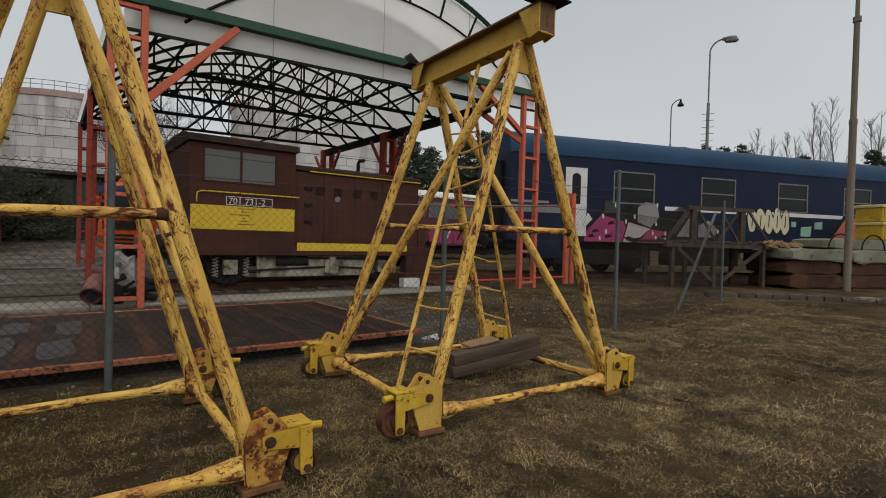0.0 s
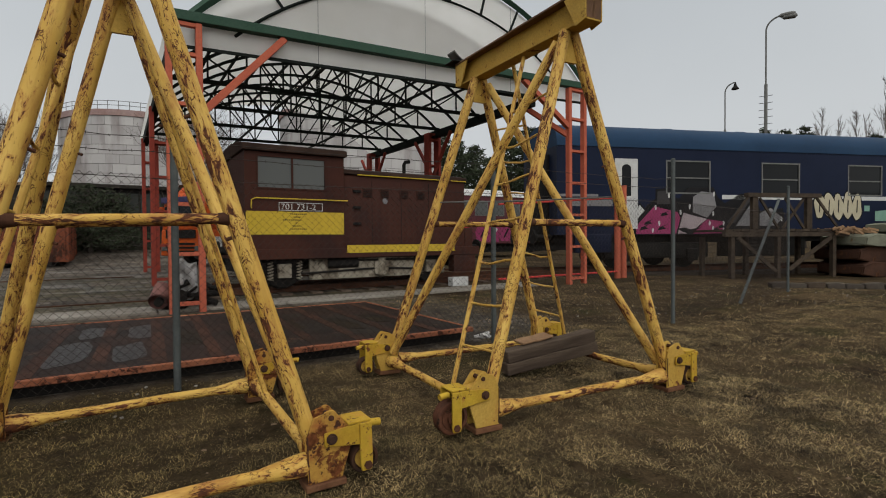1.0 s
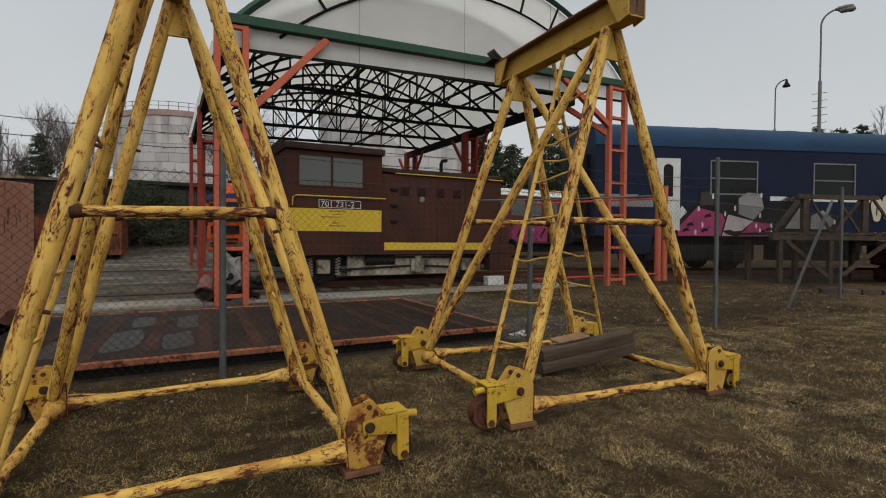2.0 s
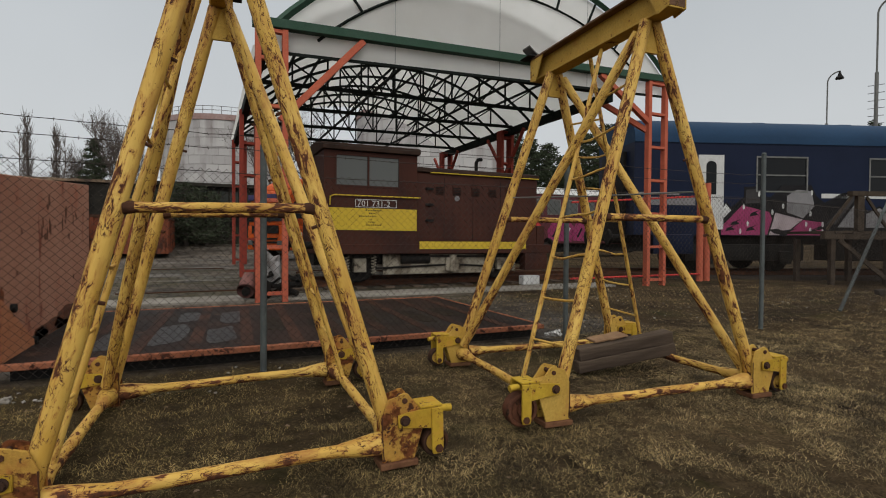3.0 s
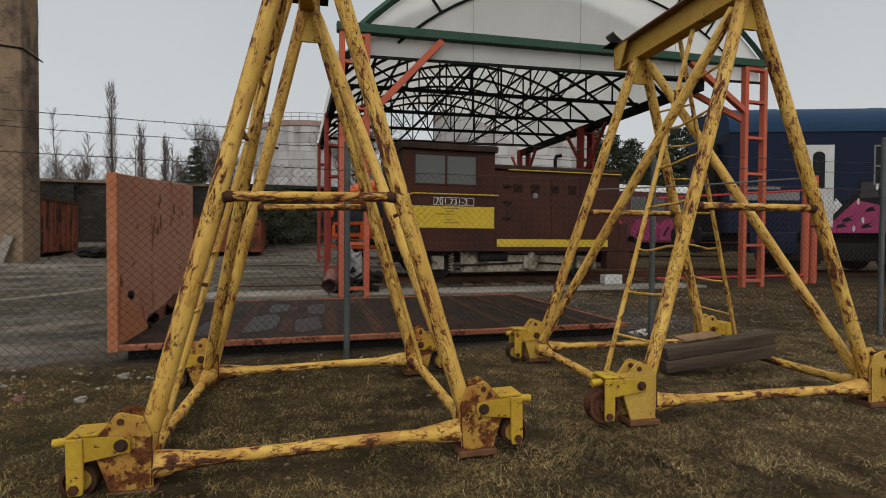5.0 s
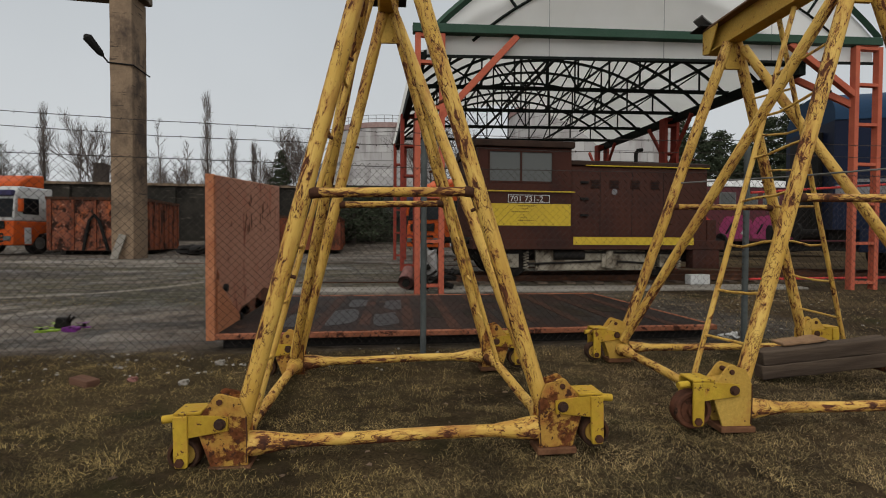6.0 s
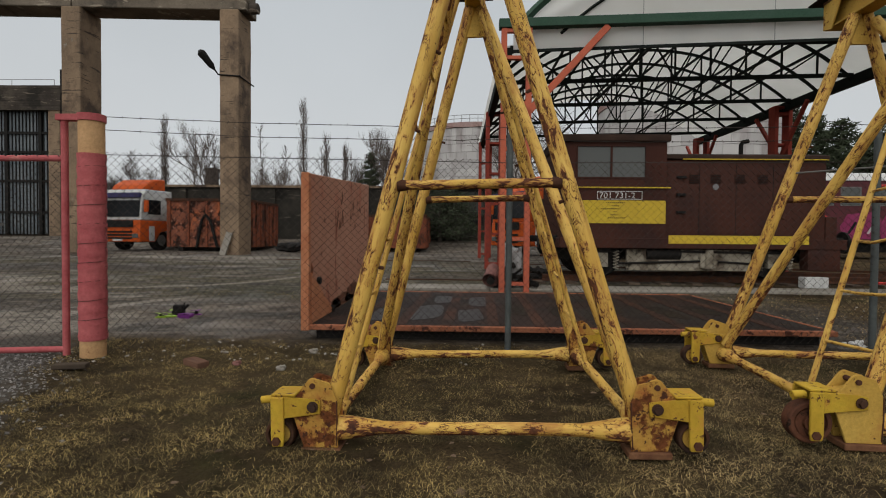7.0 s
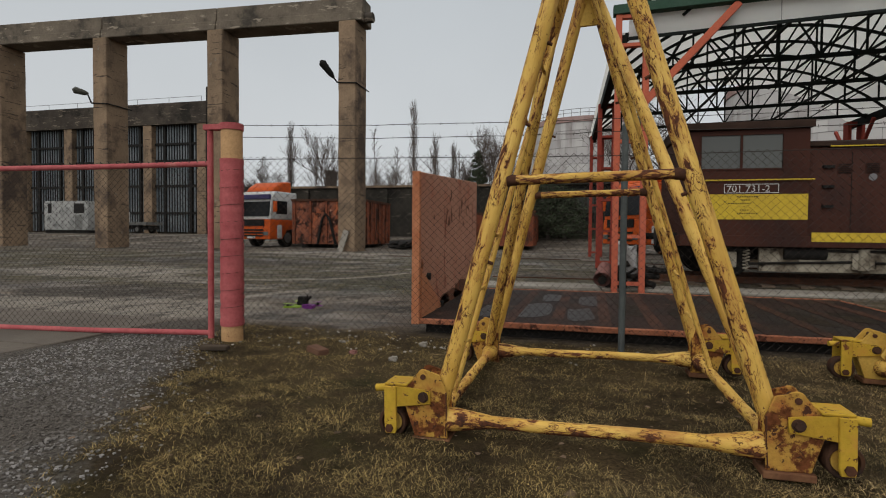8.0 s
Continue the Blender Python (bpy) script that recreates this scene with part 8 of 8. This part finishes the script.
# ---- scrap stack with yellow crates ----
def slab_stack():
    ang = math.atan2(-0.35, 0.935)

    def place(ob, s, n, z):
        ob.location = (18.32 + s * 0.935 + n * 0.35, 6.09 - s * 0.35 + n * 0.935, z)
        ob.rotation_euler = (0, 0, ang)

    def block(name, w, d, h, material, label, cat):
        bm = bmesh.new()
        box(bm, 0, 0, 0, w, d, h)
        bmesh.ops.subdivide_edges(bm, edges=bm.edges[:], cuts=5, use_grid_fill=True)
        for v in bm.verts:
            u = v.co.x / w - 0.5
            v.co.z -= (v.co.z - h / 2) * 0.35 * max(0.0, abs(u) - 0.36) / 0.14
            v.co += Vector((0.07 * noise.noise(v.co * 1.7 + Vector((h, w, 3))), 0.10 * noise.noise(v.co * 1.9 + Vector((w, 1, h))), 0.035 * noise.noise(v.co * 2.6 + Vector((w, h, 0)))))
        bmesh.ops.bevel(bm, geom=[e for e in bm.edges if len(e.link_faces) == 2 and e.calc_face_angle(0) > 0.7], offset=0.03, segments=2, affect="EDGES", clamp_overlap=True)
        return single(name, bm, material, label, cat, "stacked scrap vessels")
    for s, n, z, w, h in ((0.0, 0.0, 0.0, 2.45, 0.44), (0.0, 0.1, 0.44, 2.4, 0.45), (2.6, 0, 0.0, 2.6, 0.42), (2.6, 0.05, 0.42, 2.6, 0.42)):
        ob = block("scrap_vessel", w, 1.5, h, RUSTY_DARK, "flat rounded rusty steel vessel in a stack", "scrap vessel")
        place(ob, s, n, z)
    for s, n, z, w, h in ((0.05, -0.05, 0.89, 2.6, 0.38), (2.7, -0.05, 0.84, 2.8, 0.42), (2.3, 0.3, 1.27, 3.0, 0.38)):
        ob = block("pale_slab", w, 1.5, h, PALE_GREEN, "pale grey-green weathered slab on the scrap stack", "slab")
        place(ob, s, n, z)
    bm = bmesh.new()
    for k in range(46):
        a, b = random.uniform(0, 1.3), random.uniform(0, 0.9)
        bar(bm, (a, b, random.uniform(0, 0.22)), (a + random.uniform(0.15, 0.5), b + random.uniform(-0.2, 0.2), random.uniform(0, 0.25)), 0.03, 0.06)
    ob = single("wood_scraps", bm, WOOD_LIGHT, "heap of orange-brown wood scraps", "scrap wood", kind="stuff")
    place(ob, -0.5, 0.3, 1.27)
    for s, n, z in ((4.6, 0.3, 1.66), (5.8, 0.3, 1.66), (4.7, 0.4, 2.28), (5.9, 0.4, 2.3)):
        t = thing("crate", (0, 0, 0), "yellow plastic crate with ribbed sides", "crate", "yellow crates")
        part("shell", soft(box(bmesh.new(), 0, 0, 0, 1.1, 0.9, 0.5), 0.02, 1), YELLOW_BRIGHT, t)
        for k in range(5):
            part("rib", box(bmesh.new(), 0.08 + 0.22 * k, -0.025, 0.04, 0.12 + 0.22 * k, -0.001, 0.46), YELLOW_BRIGHT, t, smooth=False)
        part("crate_rim", soft(box(bmesh.new(), -0.04, -0.04, 0.5, 1.14, 0.94, 0.6), 0.015, 1), CRATE_LID, t, "pale crate lid")
        place(t, s, n, z)
    for k in range(3):
        bm = bmesh.new()
        pipe(bm, [(0.9 * math.cos(q) * 0.6, 0, 0.5 * math.sin(q)) for q in [math.pi * i / 10 for i in range(11)]], 0.025, 6)
        ob = single("hose_loop", bm, BLACK, "black hose loop hanging over the scrap", "hose", "hose loops")
        place(ob, 2.2 + 1.5 * k, 0.0, 1.28)


RUSTY_DARK = surface("dark_rusty_vessel", (0.085, 0.042, 0.026), (0.045, 0.024, 0.017), 1.8, (0.7, 0.9), bump=0.3, spots=(0.10, 0.045, 0.022), spot_scale=3, spot_at=0.58)
PALE_GREEN = surface("pale_green_weathered", (0.22, 0.225, 0.165), (0.15, 0.15, 0.11), 1.5, (0.8, 0.95), bump=0.15, spots=(0.15, 0.10, 0.05), spot_scale=2, spot_at=0.6)
CRATE_LID = surface("pale_crate_plastic", (0.60, 0.50, 0.25), (0.52, 0.43, 0.2), 3, (0.4, 0.6), bump=0.02)
slab_stack()

# kerb of rough stone blocks along the scrap yard
kerb = thing("kerb", (15, 6, 0), "low kerb of rough grey stone blocks in the grass", "kerb")
kerb["kind"] = "structure"
KP, KQ = Vector((13.2, 6.2, 0)), Vector((16.6, 2.6, 0))
for k in range(13):
    a, b = KP.lerp(KQ, k / 13), KP.lerp(KQ, (k + 0.95) / 13)
    bm = bmesh.new()
    bar(bm, a + Vector((0, 0, 0.0)), b + Vector((0, 0, random.uniform(-0.03, 0.04))), 0.22 + 0.10 * random.random(), 0.24)
    part("kerb_stone", soft(bm, 0.03, 2), WOOD_GREY if k % 5 == 2 else CONCRETE_DARK, kerb)

# coral post and red rails beside the coach
pp = thing("barrier_post", (12.5, 9.9, 0), "coral tube post with thin red rails", "barrier")
for x in (12.35, 12.62):
    bm = bmesh.new()
    tube(bm, (x, 9.95, 0), (x, 9.95, 2.75), 0.09, 14)
    part("post_tube", bm, CORAL, pp)
for z0, z1 in ((2.15, 2.38), (0.32, 0.24)):
    bm = bmesh.new()
    tube(bm, (7.9, 9.9, z0 - 0.1), (12.4, 9.9, z1), 0.025, 8)
    part("rail", bm, RED_BRIGHT, pp)

# ---- machine scrap by the left canopy post ----
def make_scrap():
    t = thing("engine_scrap", (0.85, 10.0, 0), "heap of old drum, motor parts and crumpled sheet", "scrap heap")
    bm = bmesh.new()
    n = 20
    for r0, r1, a, b in ((0.12, 0.15, Vector((0.66, 9.95, 0.42)), Vector((0.58, 9.6, 0.22))),):
        tube(bm, a, b, r0, n, r1, cap=False)
        tube(bm, a, b, r0 - 0.02, n, r1 - 0.02, cap=False)
    part("drum", bm, RED_PAINT_PALE, t, "dull pink tapered drum")
    bm = bmesh.new()
    tube(bm, (0.60, 9.7, 0.22), (0.58, 9.6, 0.2), 0.07, 14)
    for k in range(40):
        p = Vector((random.uniform(0.75, 1.5), random.uniform(9.7, 10.3), random.uniform(0.08, 0.4)))
        q = p + Vector((random.uniform(-0.3, 0.3), random.uniform(-0.2, 0.2), random.uniform(-0.1, 0.15)))
        tube(bm, p, q, random.uniform(0.02, 0.06), 7)
    for k in range(5):
        c = Vector((random.uniform(0.8, 1.4), random.uniform(9.6, 10.1), random.uniform(0.12, 0.3)))
        tube(bm, c, c + Vector((0.02, -0.08, 0)), random.uniform(0.08, 0.13), 14)
    o = part("motor_scrap", bm, BLACK, t, "oily black motor parts")
    o["kind"] = "stuff"
    bm = bmesh.new()
    got = bmesh.ops.create_grid(bm, x_segments=9, y_segments=9, size=0.26)
    for v in got["verts"]:
        u, w = v.co.x, v.co.y
        v.co = Vector((0.98 + u * 0.8, 9.78 + 0.10 * noise.noise((u * 7, w * 7, 3)) + 0.2 * w, 0.58 + w * 1.1 + 0.12 * noise.noise((u * 6, w * 6, 9))))
    sheet = part("crumpled_sheet", bm, TIN, t, "crumpled pale sheet metal")
    md = sheet.modifiers.new("thickness", "SOLIDIFY")
    md.thickness = 0.004


RED_PAINT_PALE = surface("dull_pink_drum", (0.25, 0.12, 0.10), (0.19, 0.09, 0.08), 4, (0.6, 0.8), bump=0.1)
TIN = surface("pale_tin_sheet", (0.40, 0.39, 0.38), (0.30, 0.30, 0.29), 5, (0.35, 0.6), 0.4, bump=0.05)
make_scrap()

# ---- small racing drone hovering low in the yard ----
def make_drone(c):
    t = thing("racing_drone", c, "small racing drone with lime and purple propeller guards in the air", "drone")
    c = Vector(c)
    bm = bmesh.new()
    box(bm, c.x - 0.055, c.y - 0.03, c.z, c.x + 0.055, c.y + 0.03, c.z + 0.012)
    for sx, sy in ((-1, -1), (1, -1), (1, 1), (-1, 1)):
        bar(bm, c, c + Vector((sx * 0.12, sy * 0.11, 0.004)), 0.022, 0.008)
    part("frame", bm, BLACK, t)
    part("battery", soft(box(bmesh.new(), c.x - 0.05, c.y - 0.035, c.z + 0.014, c.x + 0.055, c.y + 0.035, c.z + 0.10), 0.008, 1), BLACK, t)
    part("lime_plate", soft(box(bmesh.new(), c.x - 0.16, c.y - 0.13, c.z - 0.012, c.x + 0.02, c.y - 0.05, c.z + 0.004), 0.004, 1), LIME, t)
    part("purple_plate", soft(box(bmesh.new(), c.x + 0.05, c.y - 0.13, c.z - 0.014, c.x + 0.18, c.y - 0.04, c.z + 0.022), 0.008, 1), PURPLE, t)
    bm = bmesh.new()
    tube(bm, (c.x + 0.05, c.y, c.z + 0.05), (c.x + 0.10, c.y, c.z + 0.105), 0.012, 8)
    tube(bm, (c.x + 0.05, c.y, c.z + 0.09), (c.x + 0.07, c.y - 0.01, c.z + 0.13), 0.004, 6)
    part("antenna", bm, BLACK, t)
    for sx, sy in ((-1, -1), (1, -1), (1, 1), (-1, 1)):
        p = c + Vector((sx * 0.125, sy * 0.115, 0.012))
        bm = bmesh.new()
        tube(bm, p - Vector((0, 0, 0.02)), p + Vector((0, 0, 0.014)), 0.015, 10)
        part("motor", bm, BLACK, t)
        bm = bmesh.new()
        a = 0.4 * sx + 0.9 * sy
        for k in range(3):
            q = a + 2 * math.pi * k / 3
            bar(bm, p + Vector((0, 0, 0.016)), p + Vector((0.062 * math.cos(q), 0.062 * math.sin(q), 0.018)), 0.016, 0.003)
        part("propeller", bm, LIME if sx < 0 else PURPLE, t, "lime propeller" if sx < 0 else "purple propeller")
        bm = bmesh.new()
        box(bm, p.x - 0.05, p.y - 0.012, p.z - 0.032, p.x + 0.05, p.y + 0.012, p.z - 0.02)
        part("skid", bm, LIME if sx < 0 else PURPLE, t)


LIME = surface("lime_plastic", (0.30, 0.46, 0.05), (0.25, 0.40, 0.045), 5, (0.3, 0.5), bump=0.0)
PURPLE = surface("purple_plastic", (0.22, 0.04, 0.26), (0.18, 0.035, 0.22), 5, (0.3, 0.5), bump=0.0)
make_drone((-2.92, 5.25, 0.20))

# ---- brick, plank end, stones ----
bm = bmesh.new()
box(bm, -0.10, -0.05, 0, 0.10, 0.05, 0.055)
b_ = single("clay_block", soft(bm, 0.006, 1), surface("ribbed_brick", (0.16, 0.085, 0.055), (0.095, 0.052, 0.036), 6, (0.8, 0.95), bump=0.3, streak=(0.3, 1, 6)), "broken orange ribbed clay block in the grass", "brick")
b_.location, b_.rotation_euler = (-2.09, 3.98, -0.005), (0, 0.05, radians(-32))
bm = bmesh.new()
box(bm, -0.12, -0.04, 0, 0.12, 0.04, 0.04)
b_ = single("plank_end", soft(bm, 0.006, 1), WOOD_GREY, "short dark plank end by the gate post", "plank")
b_.location, b_.rotation_euler = (-3.0, 3.86, -0.004), (0, 0, radians(12))
for x, y, r, mt, lb in ((-1.40, 3.95, 0.032, SLAB, "pale stone in the grass"), (-1.80, 4.07, 0.03, RED_PAINT_PALE, "small reddish stone in the grass"), (-1.3, 4.5, 0.035, SLAB, "grey stone by the fence"), (3.80, 5.03, 0.055, WHITE, "crumpled pale plastic rag by the flat-rack"), (3.72, 5.10, 0.03, WHITE, "crumpled pale plastic rag by the flat-rack")):
    ob = single("stone" if "stone" in lb else "plastic_rag", blob(bmesh.new(), (0, 0, r * 0.5), r, 0.7, 3, (1.2, 0.9, 0.8)), mt, lb, "stone" if "stone" in lb else "rag")
    ob.location = (x, y, lumps(x, y))

# ---- grass, leaves, pebbles ----
def grass_material():
    m = bpy.data.materials.new("dry_grass_blades")
    m.use_nodes = True
    N, L = m.node_tree.nodes, m.node_tree.links
    b = N["Principled BSDF"]
    geo = N.new("ShaderNodeNewGeometry")
    r = N.new("ShaderNodeValToRGB")
    cr = r.color_ramp
    cr.elements[0].position, cr.elements[0].color = 0.0, (0.030, 0.020, 0.011, 1)
    cr.elements[1].position, cr.elements[1].color = 1.0, (0.50, 0.38, 0.21, 1)
    for p, c in ((0.30, (0.085, 0.057, 0.029, 1)), (0.50, (0.082, 0.068, 0.026, 1)), (0.70, (0.23, 0.165, 0.078, 1)), (0.90, (0.40, 0.30, 0.15, 1))):
        e = cr.elements.new(p)
        e.color = c
    L.new(geo.outputs["Random Per Island"], r.inputs[0])
    # greener, damper blades towards the gate
    tc = N.new("ShaderNodeTexCoord")
    sp = N.new("ShaderNodeSeparateXYZ")
    nn = N.new("ShaderNodeTexNoise")
    nn.inputs["Scale"].default_value, nn.inputs["Detail"].default_value = 1.3, 4
    L.new(tc.outputs["Object"], sp.inputs[0])
    L.new(tc.outputs["Object"], nn.inputs["Vector"])
    ad = N.new("ShaderNodeMath")
    ad.operation = "MULTIPLY_ADD"
    ad.inputs[1].default_value = 5.0
    L.new(nn.outputs["Fac"], ad.inputs[0])
    L.new(sp.outputs["X"], ad.inputs[2])
    mr = N.new("ShaderNodeMapRange")
    mr.inputs["From Min"].default_value, mr.inputs["From Max"].default_value = 5.5, 2.0
    mr.inputs["To Max"].default_value = 0.85
    L.new(ad.outputs[0], mr.inputs["Value"])
    mx = N.new("ShaderNodeMix")
    mx.data_type, mx.blend_type = "RGBA", "MULTIPLY"
    mx.inputs["B"].default_value = (0.80, 0.78, 0.58, 1)
    L.new(mr.outputs[0], mx.inputs["Factor"])
    L.new(r.outputs[0], mx.inputs["A"])
    # bleached and rotted patches
    pn = N.new("ShaderNodeTexNoise")
    pn.inputs["Scale"].default_value, pn.inputs["Detail"].default_value = 3.2, 5
    L.new(tc.outputs["Object"], pn.inputs["Vector"])
    pr = N.new("ShaderNodeMapRange")
    pr.inputs["From Min"].default_value, pr.inputs["From Max"].default_value, pr.inputs["To Min"].default_value, pr.inputs["To Max"].default_value = 0.36, 0.64, 0.36, 1.60
    L.new(pn.outputs["Fac"], pr.inputs["Value"])
    hv = N.new("ShaderNodeHueSaturation")
    L.new(pr.outputs[0], hv.inputs["Value"])
    L.new(mx.outputs["Result"], hv.inputs["Color"])
    L.new(hv.outputs[0], b.inputs["Base Color"])
    b.inputs["Roughness"].default_value = 0.8
    b.inputs["Specular IOR Level"].default_value = 0.2
    return m


def make_grass():
    rng = np.random.default_rng(5)
    verts, faces = [], []

    def field(n, x0, x1, y0, y1, hmin, hmax, wid, keep, thin=0.0):
        x, y = rng.uniform(x0, x1, n), rng.uniform(y0, y1, n)
        spin, lean = rng.uniform(0, 2 * np.pi, n), rng.uniform(1.12, 1.56, n)
        ln, w = hmin + (hmax - hmin) * rng.random(n) ** 1.6, rng.uniform(0.5, 1.4, n) * wid
        dice = rng.uniform(-0.22, 0.22, n)
        for i in range(n):
            px, py = x[i], y[i]
            broad = noise.noise((px * 0.55, py * 0.55, 4))
            p = 0.7 * broad + 0.7 * noise.noise((px * 2.2, py * 2.2, 8)) + 0.6 * noise.noise((px * 8, py * 8, 1))
            if py - y0 < thin * (0.5 + dice[i] / 0.44) or p < keep + dice[i]:
                continue
            if px + 0.52 * py < -1.2 + 0.5 * p and py < 4.7:
                continue
            if py > 4.86 and -1.7 < px < 3.7:
                continue
            z = lumps(px, py) + rise(py)
            a = spin[i]
            dx, dy = math.cos(a), math.sin(a)
            h, o = ln[i] * math.cos(lean[i]), ln[i] * math.sin(lean[i])
            sx, sy = -dy * w[i], dx * w[i]
            k = len(verts)
            bend = 0.22 * o * math.sin(i * 2.4)
            verts.extend(((px - sx, py - sy, z - 0.004), (px + sx, py + sy, z - 0.004), (px + dx * o * 0.5 + sx * 0.8, py + dy * o * 0.5 + sy * 0.8, z + h * 0.75 + 0.003), (px + dx * o * 0.5 - sx * 0.8, py + dy * o * 0.5 - sy * 0.8, z + h * 0.75 + 0.003), (px + dx * o - dy * bend, py + dy * o + dx * bend, z + h * 0.9 + 0.002)))
            faces.append((k, k + 1, k + 2, k + 3))
            faces.append((k + 3, k + 2, k + 4))

    field(400000, -4.5, 4.6, 0.7, 3.2, 0.010, 0.055, 0.00105, -0.28, 0.9)
    field(14000, -4.5, 4.6, 0.9, 3.4, 0.04, 0.10, 0.0009, -0.2)
    field(170000, -3.6, 6.5, 3.2, 5.0, 0.010, 0.05, 0.0010, -0.42)
    field(130000, 3.2, 12.0, -0.5, 4.2, 0.015, 0.055, 0.0018, -0.38)
    field(36000, 4.0, 14.0, 3.5, 9.0, 0.03, 0.08, 0.0026, -0.3)
    field(16000, -2.5, 7.0, -3.0, 0.9, 0.03, 0.10, 0.0022, -0.2)
    field(4000, -7.0, 9.0, 8.3, 9.5, 0.03, 0.09, 0.004, 0.0)
    me = bpy.data.meshes.new("grass")
    me.from_pydata(verts, [], faces)
    me.materials.append(grass_material())
    tagged(new("grass", me), "short matted dry winter grass", "grass", kind="stuff")


make_grass()


def scatter(name, n, spots, rmin, rmax, material, label, cat, flat, seed):
    """Small pieces strewn over rectangles (x0, x1, y0, y1)."""
    rng = random.Random(seed)
    verts, faces = [], []
    base = [Vector(v) for v in ((1, 0, -0.3), (-0.5, 0.87, -0.3), (-0.5, -0.87, -0.3), (0.6, 0.6, 0.5), (-0.8, 0.1, 0.6), (0.2, -0.7, 0.55))]
    tris = ((0, 1, 3), (1, 2, 4), (2, 0, 5), (3, 4, 5), (1, 4, 3), (2, 5, 4), (0, 3, 5), (0, 2, 1))
    for i in range(n):
        x0, x1, y0, y1 = spots[i % len(spots)]
        x, y = rng.uniform(x0, x1), rng.uniform(y0, y1)
        if name == "gravel" and (x + 0.52 * y > -1.2 + rng.gauss(0, 0.2) or (x < -4.4 and y > 2.1)):
            continue
        r = rng.uniform(rmin, rmax) * (1.6 if rng.random() < 0.06 else 1)
        a = rng.uniform(0, 6.28)
        c, s = math.cos(a), math.sin(a)
        k = len(verts)
        z = rise(y) + lumps(x, y)
        for v in base:
            q = Vector((v.x * rng.uniform(0.7, 1.3), v.y * rng.uniform(0.6, 1.1), v.z * flat * rng.uniform(0.7, 1.3)))
            verts.append((x + r * (q.x * c - q.y * s), y + r * (q.x * s + q.y * c), z + r * (q.z + 0.25 * flat)))
        faces += [tuple(k + j for j in t) for t in tris]
    me = bpy.data.meshes.new(name)
    me.from_pydata(verts, [], faces)
    me.materials.append(material)
    tagged(new(name, me), label, cat, kind="stuff")


PEBBLE = island_material("mixed_pebbles", (0.045, 0.040, 0.036), (0.27, 0.255, 0.24), (0.085, 0.073, 0.062))
LEAF = island_material("dead_leaves", (0.06, 0.038, 0.022), (0.22, 0.15, 0.10), (0.12, 0.08, 0.05))
RUBBLE = island_material("pale_rubble", (0.18, 0.165, 0.145), (0.40, 0.38, 0.35), (0.22, 0.20, 0.17))
scatter("gravel", 26000, [(-5.6, -1.8, 0.6, 4.5)], 0.004, 0.012, PEBBLE, "loose grey gravel beside the gate", "gravel", 0.8, 1)
scatter("dead_leaves", 1500, [(-3, 6, 0.8, 4.6), (5, 14, 0.5, 8.5), (6, 13, 4, 9), (8, 15, 1.5, 6)], 0.006, 0.017, LEAF, "scattered dry brown leaves", "leaves", 0.18, 2)
scatter("litter_leaves", 120, [(-2.6, 6, 0.9, 4.4)], 0.010, 0.024, LEAF, "curled pale dead leaves on the grass", "leaves", 0.25, 7)
scatter("rubble", 300, [(-3.2, 0.6, 4.1, 5.0), (9, 15, 4, 7), (4, 8, 5, 8.5)], 0.006, 0.022, RUBBLE, "small pale rubble bits in the dirt", "rubble", 0.7, 3)
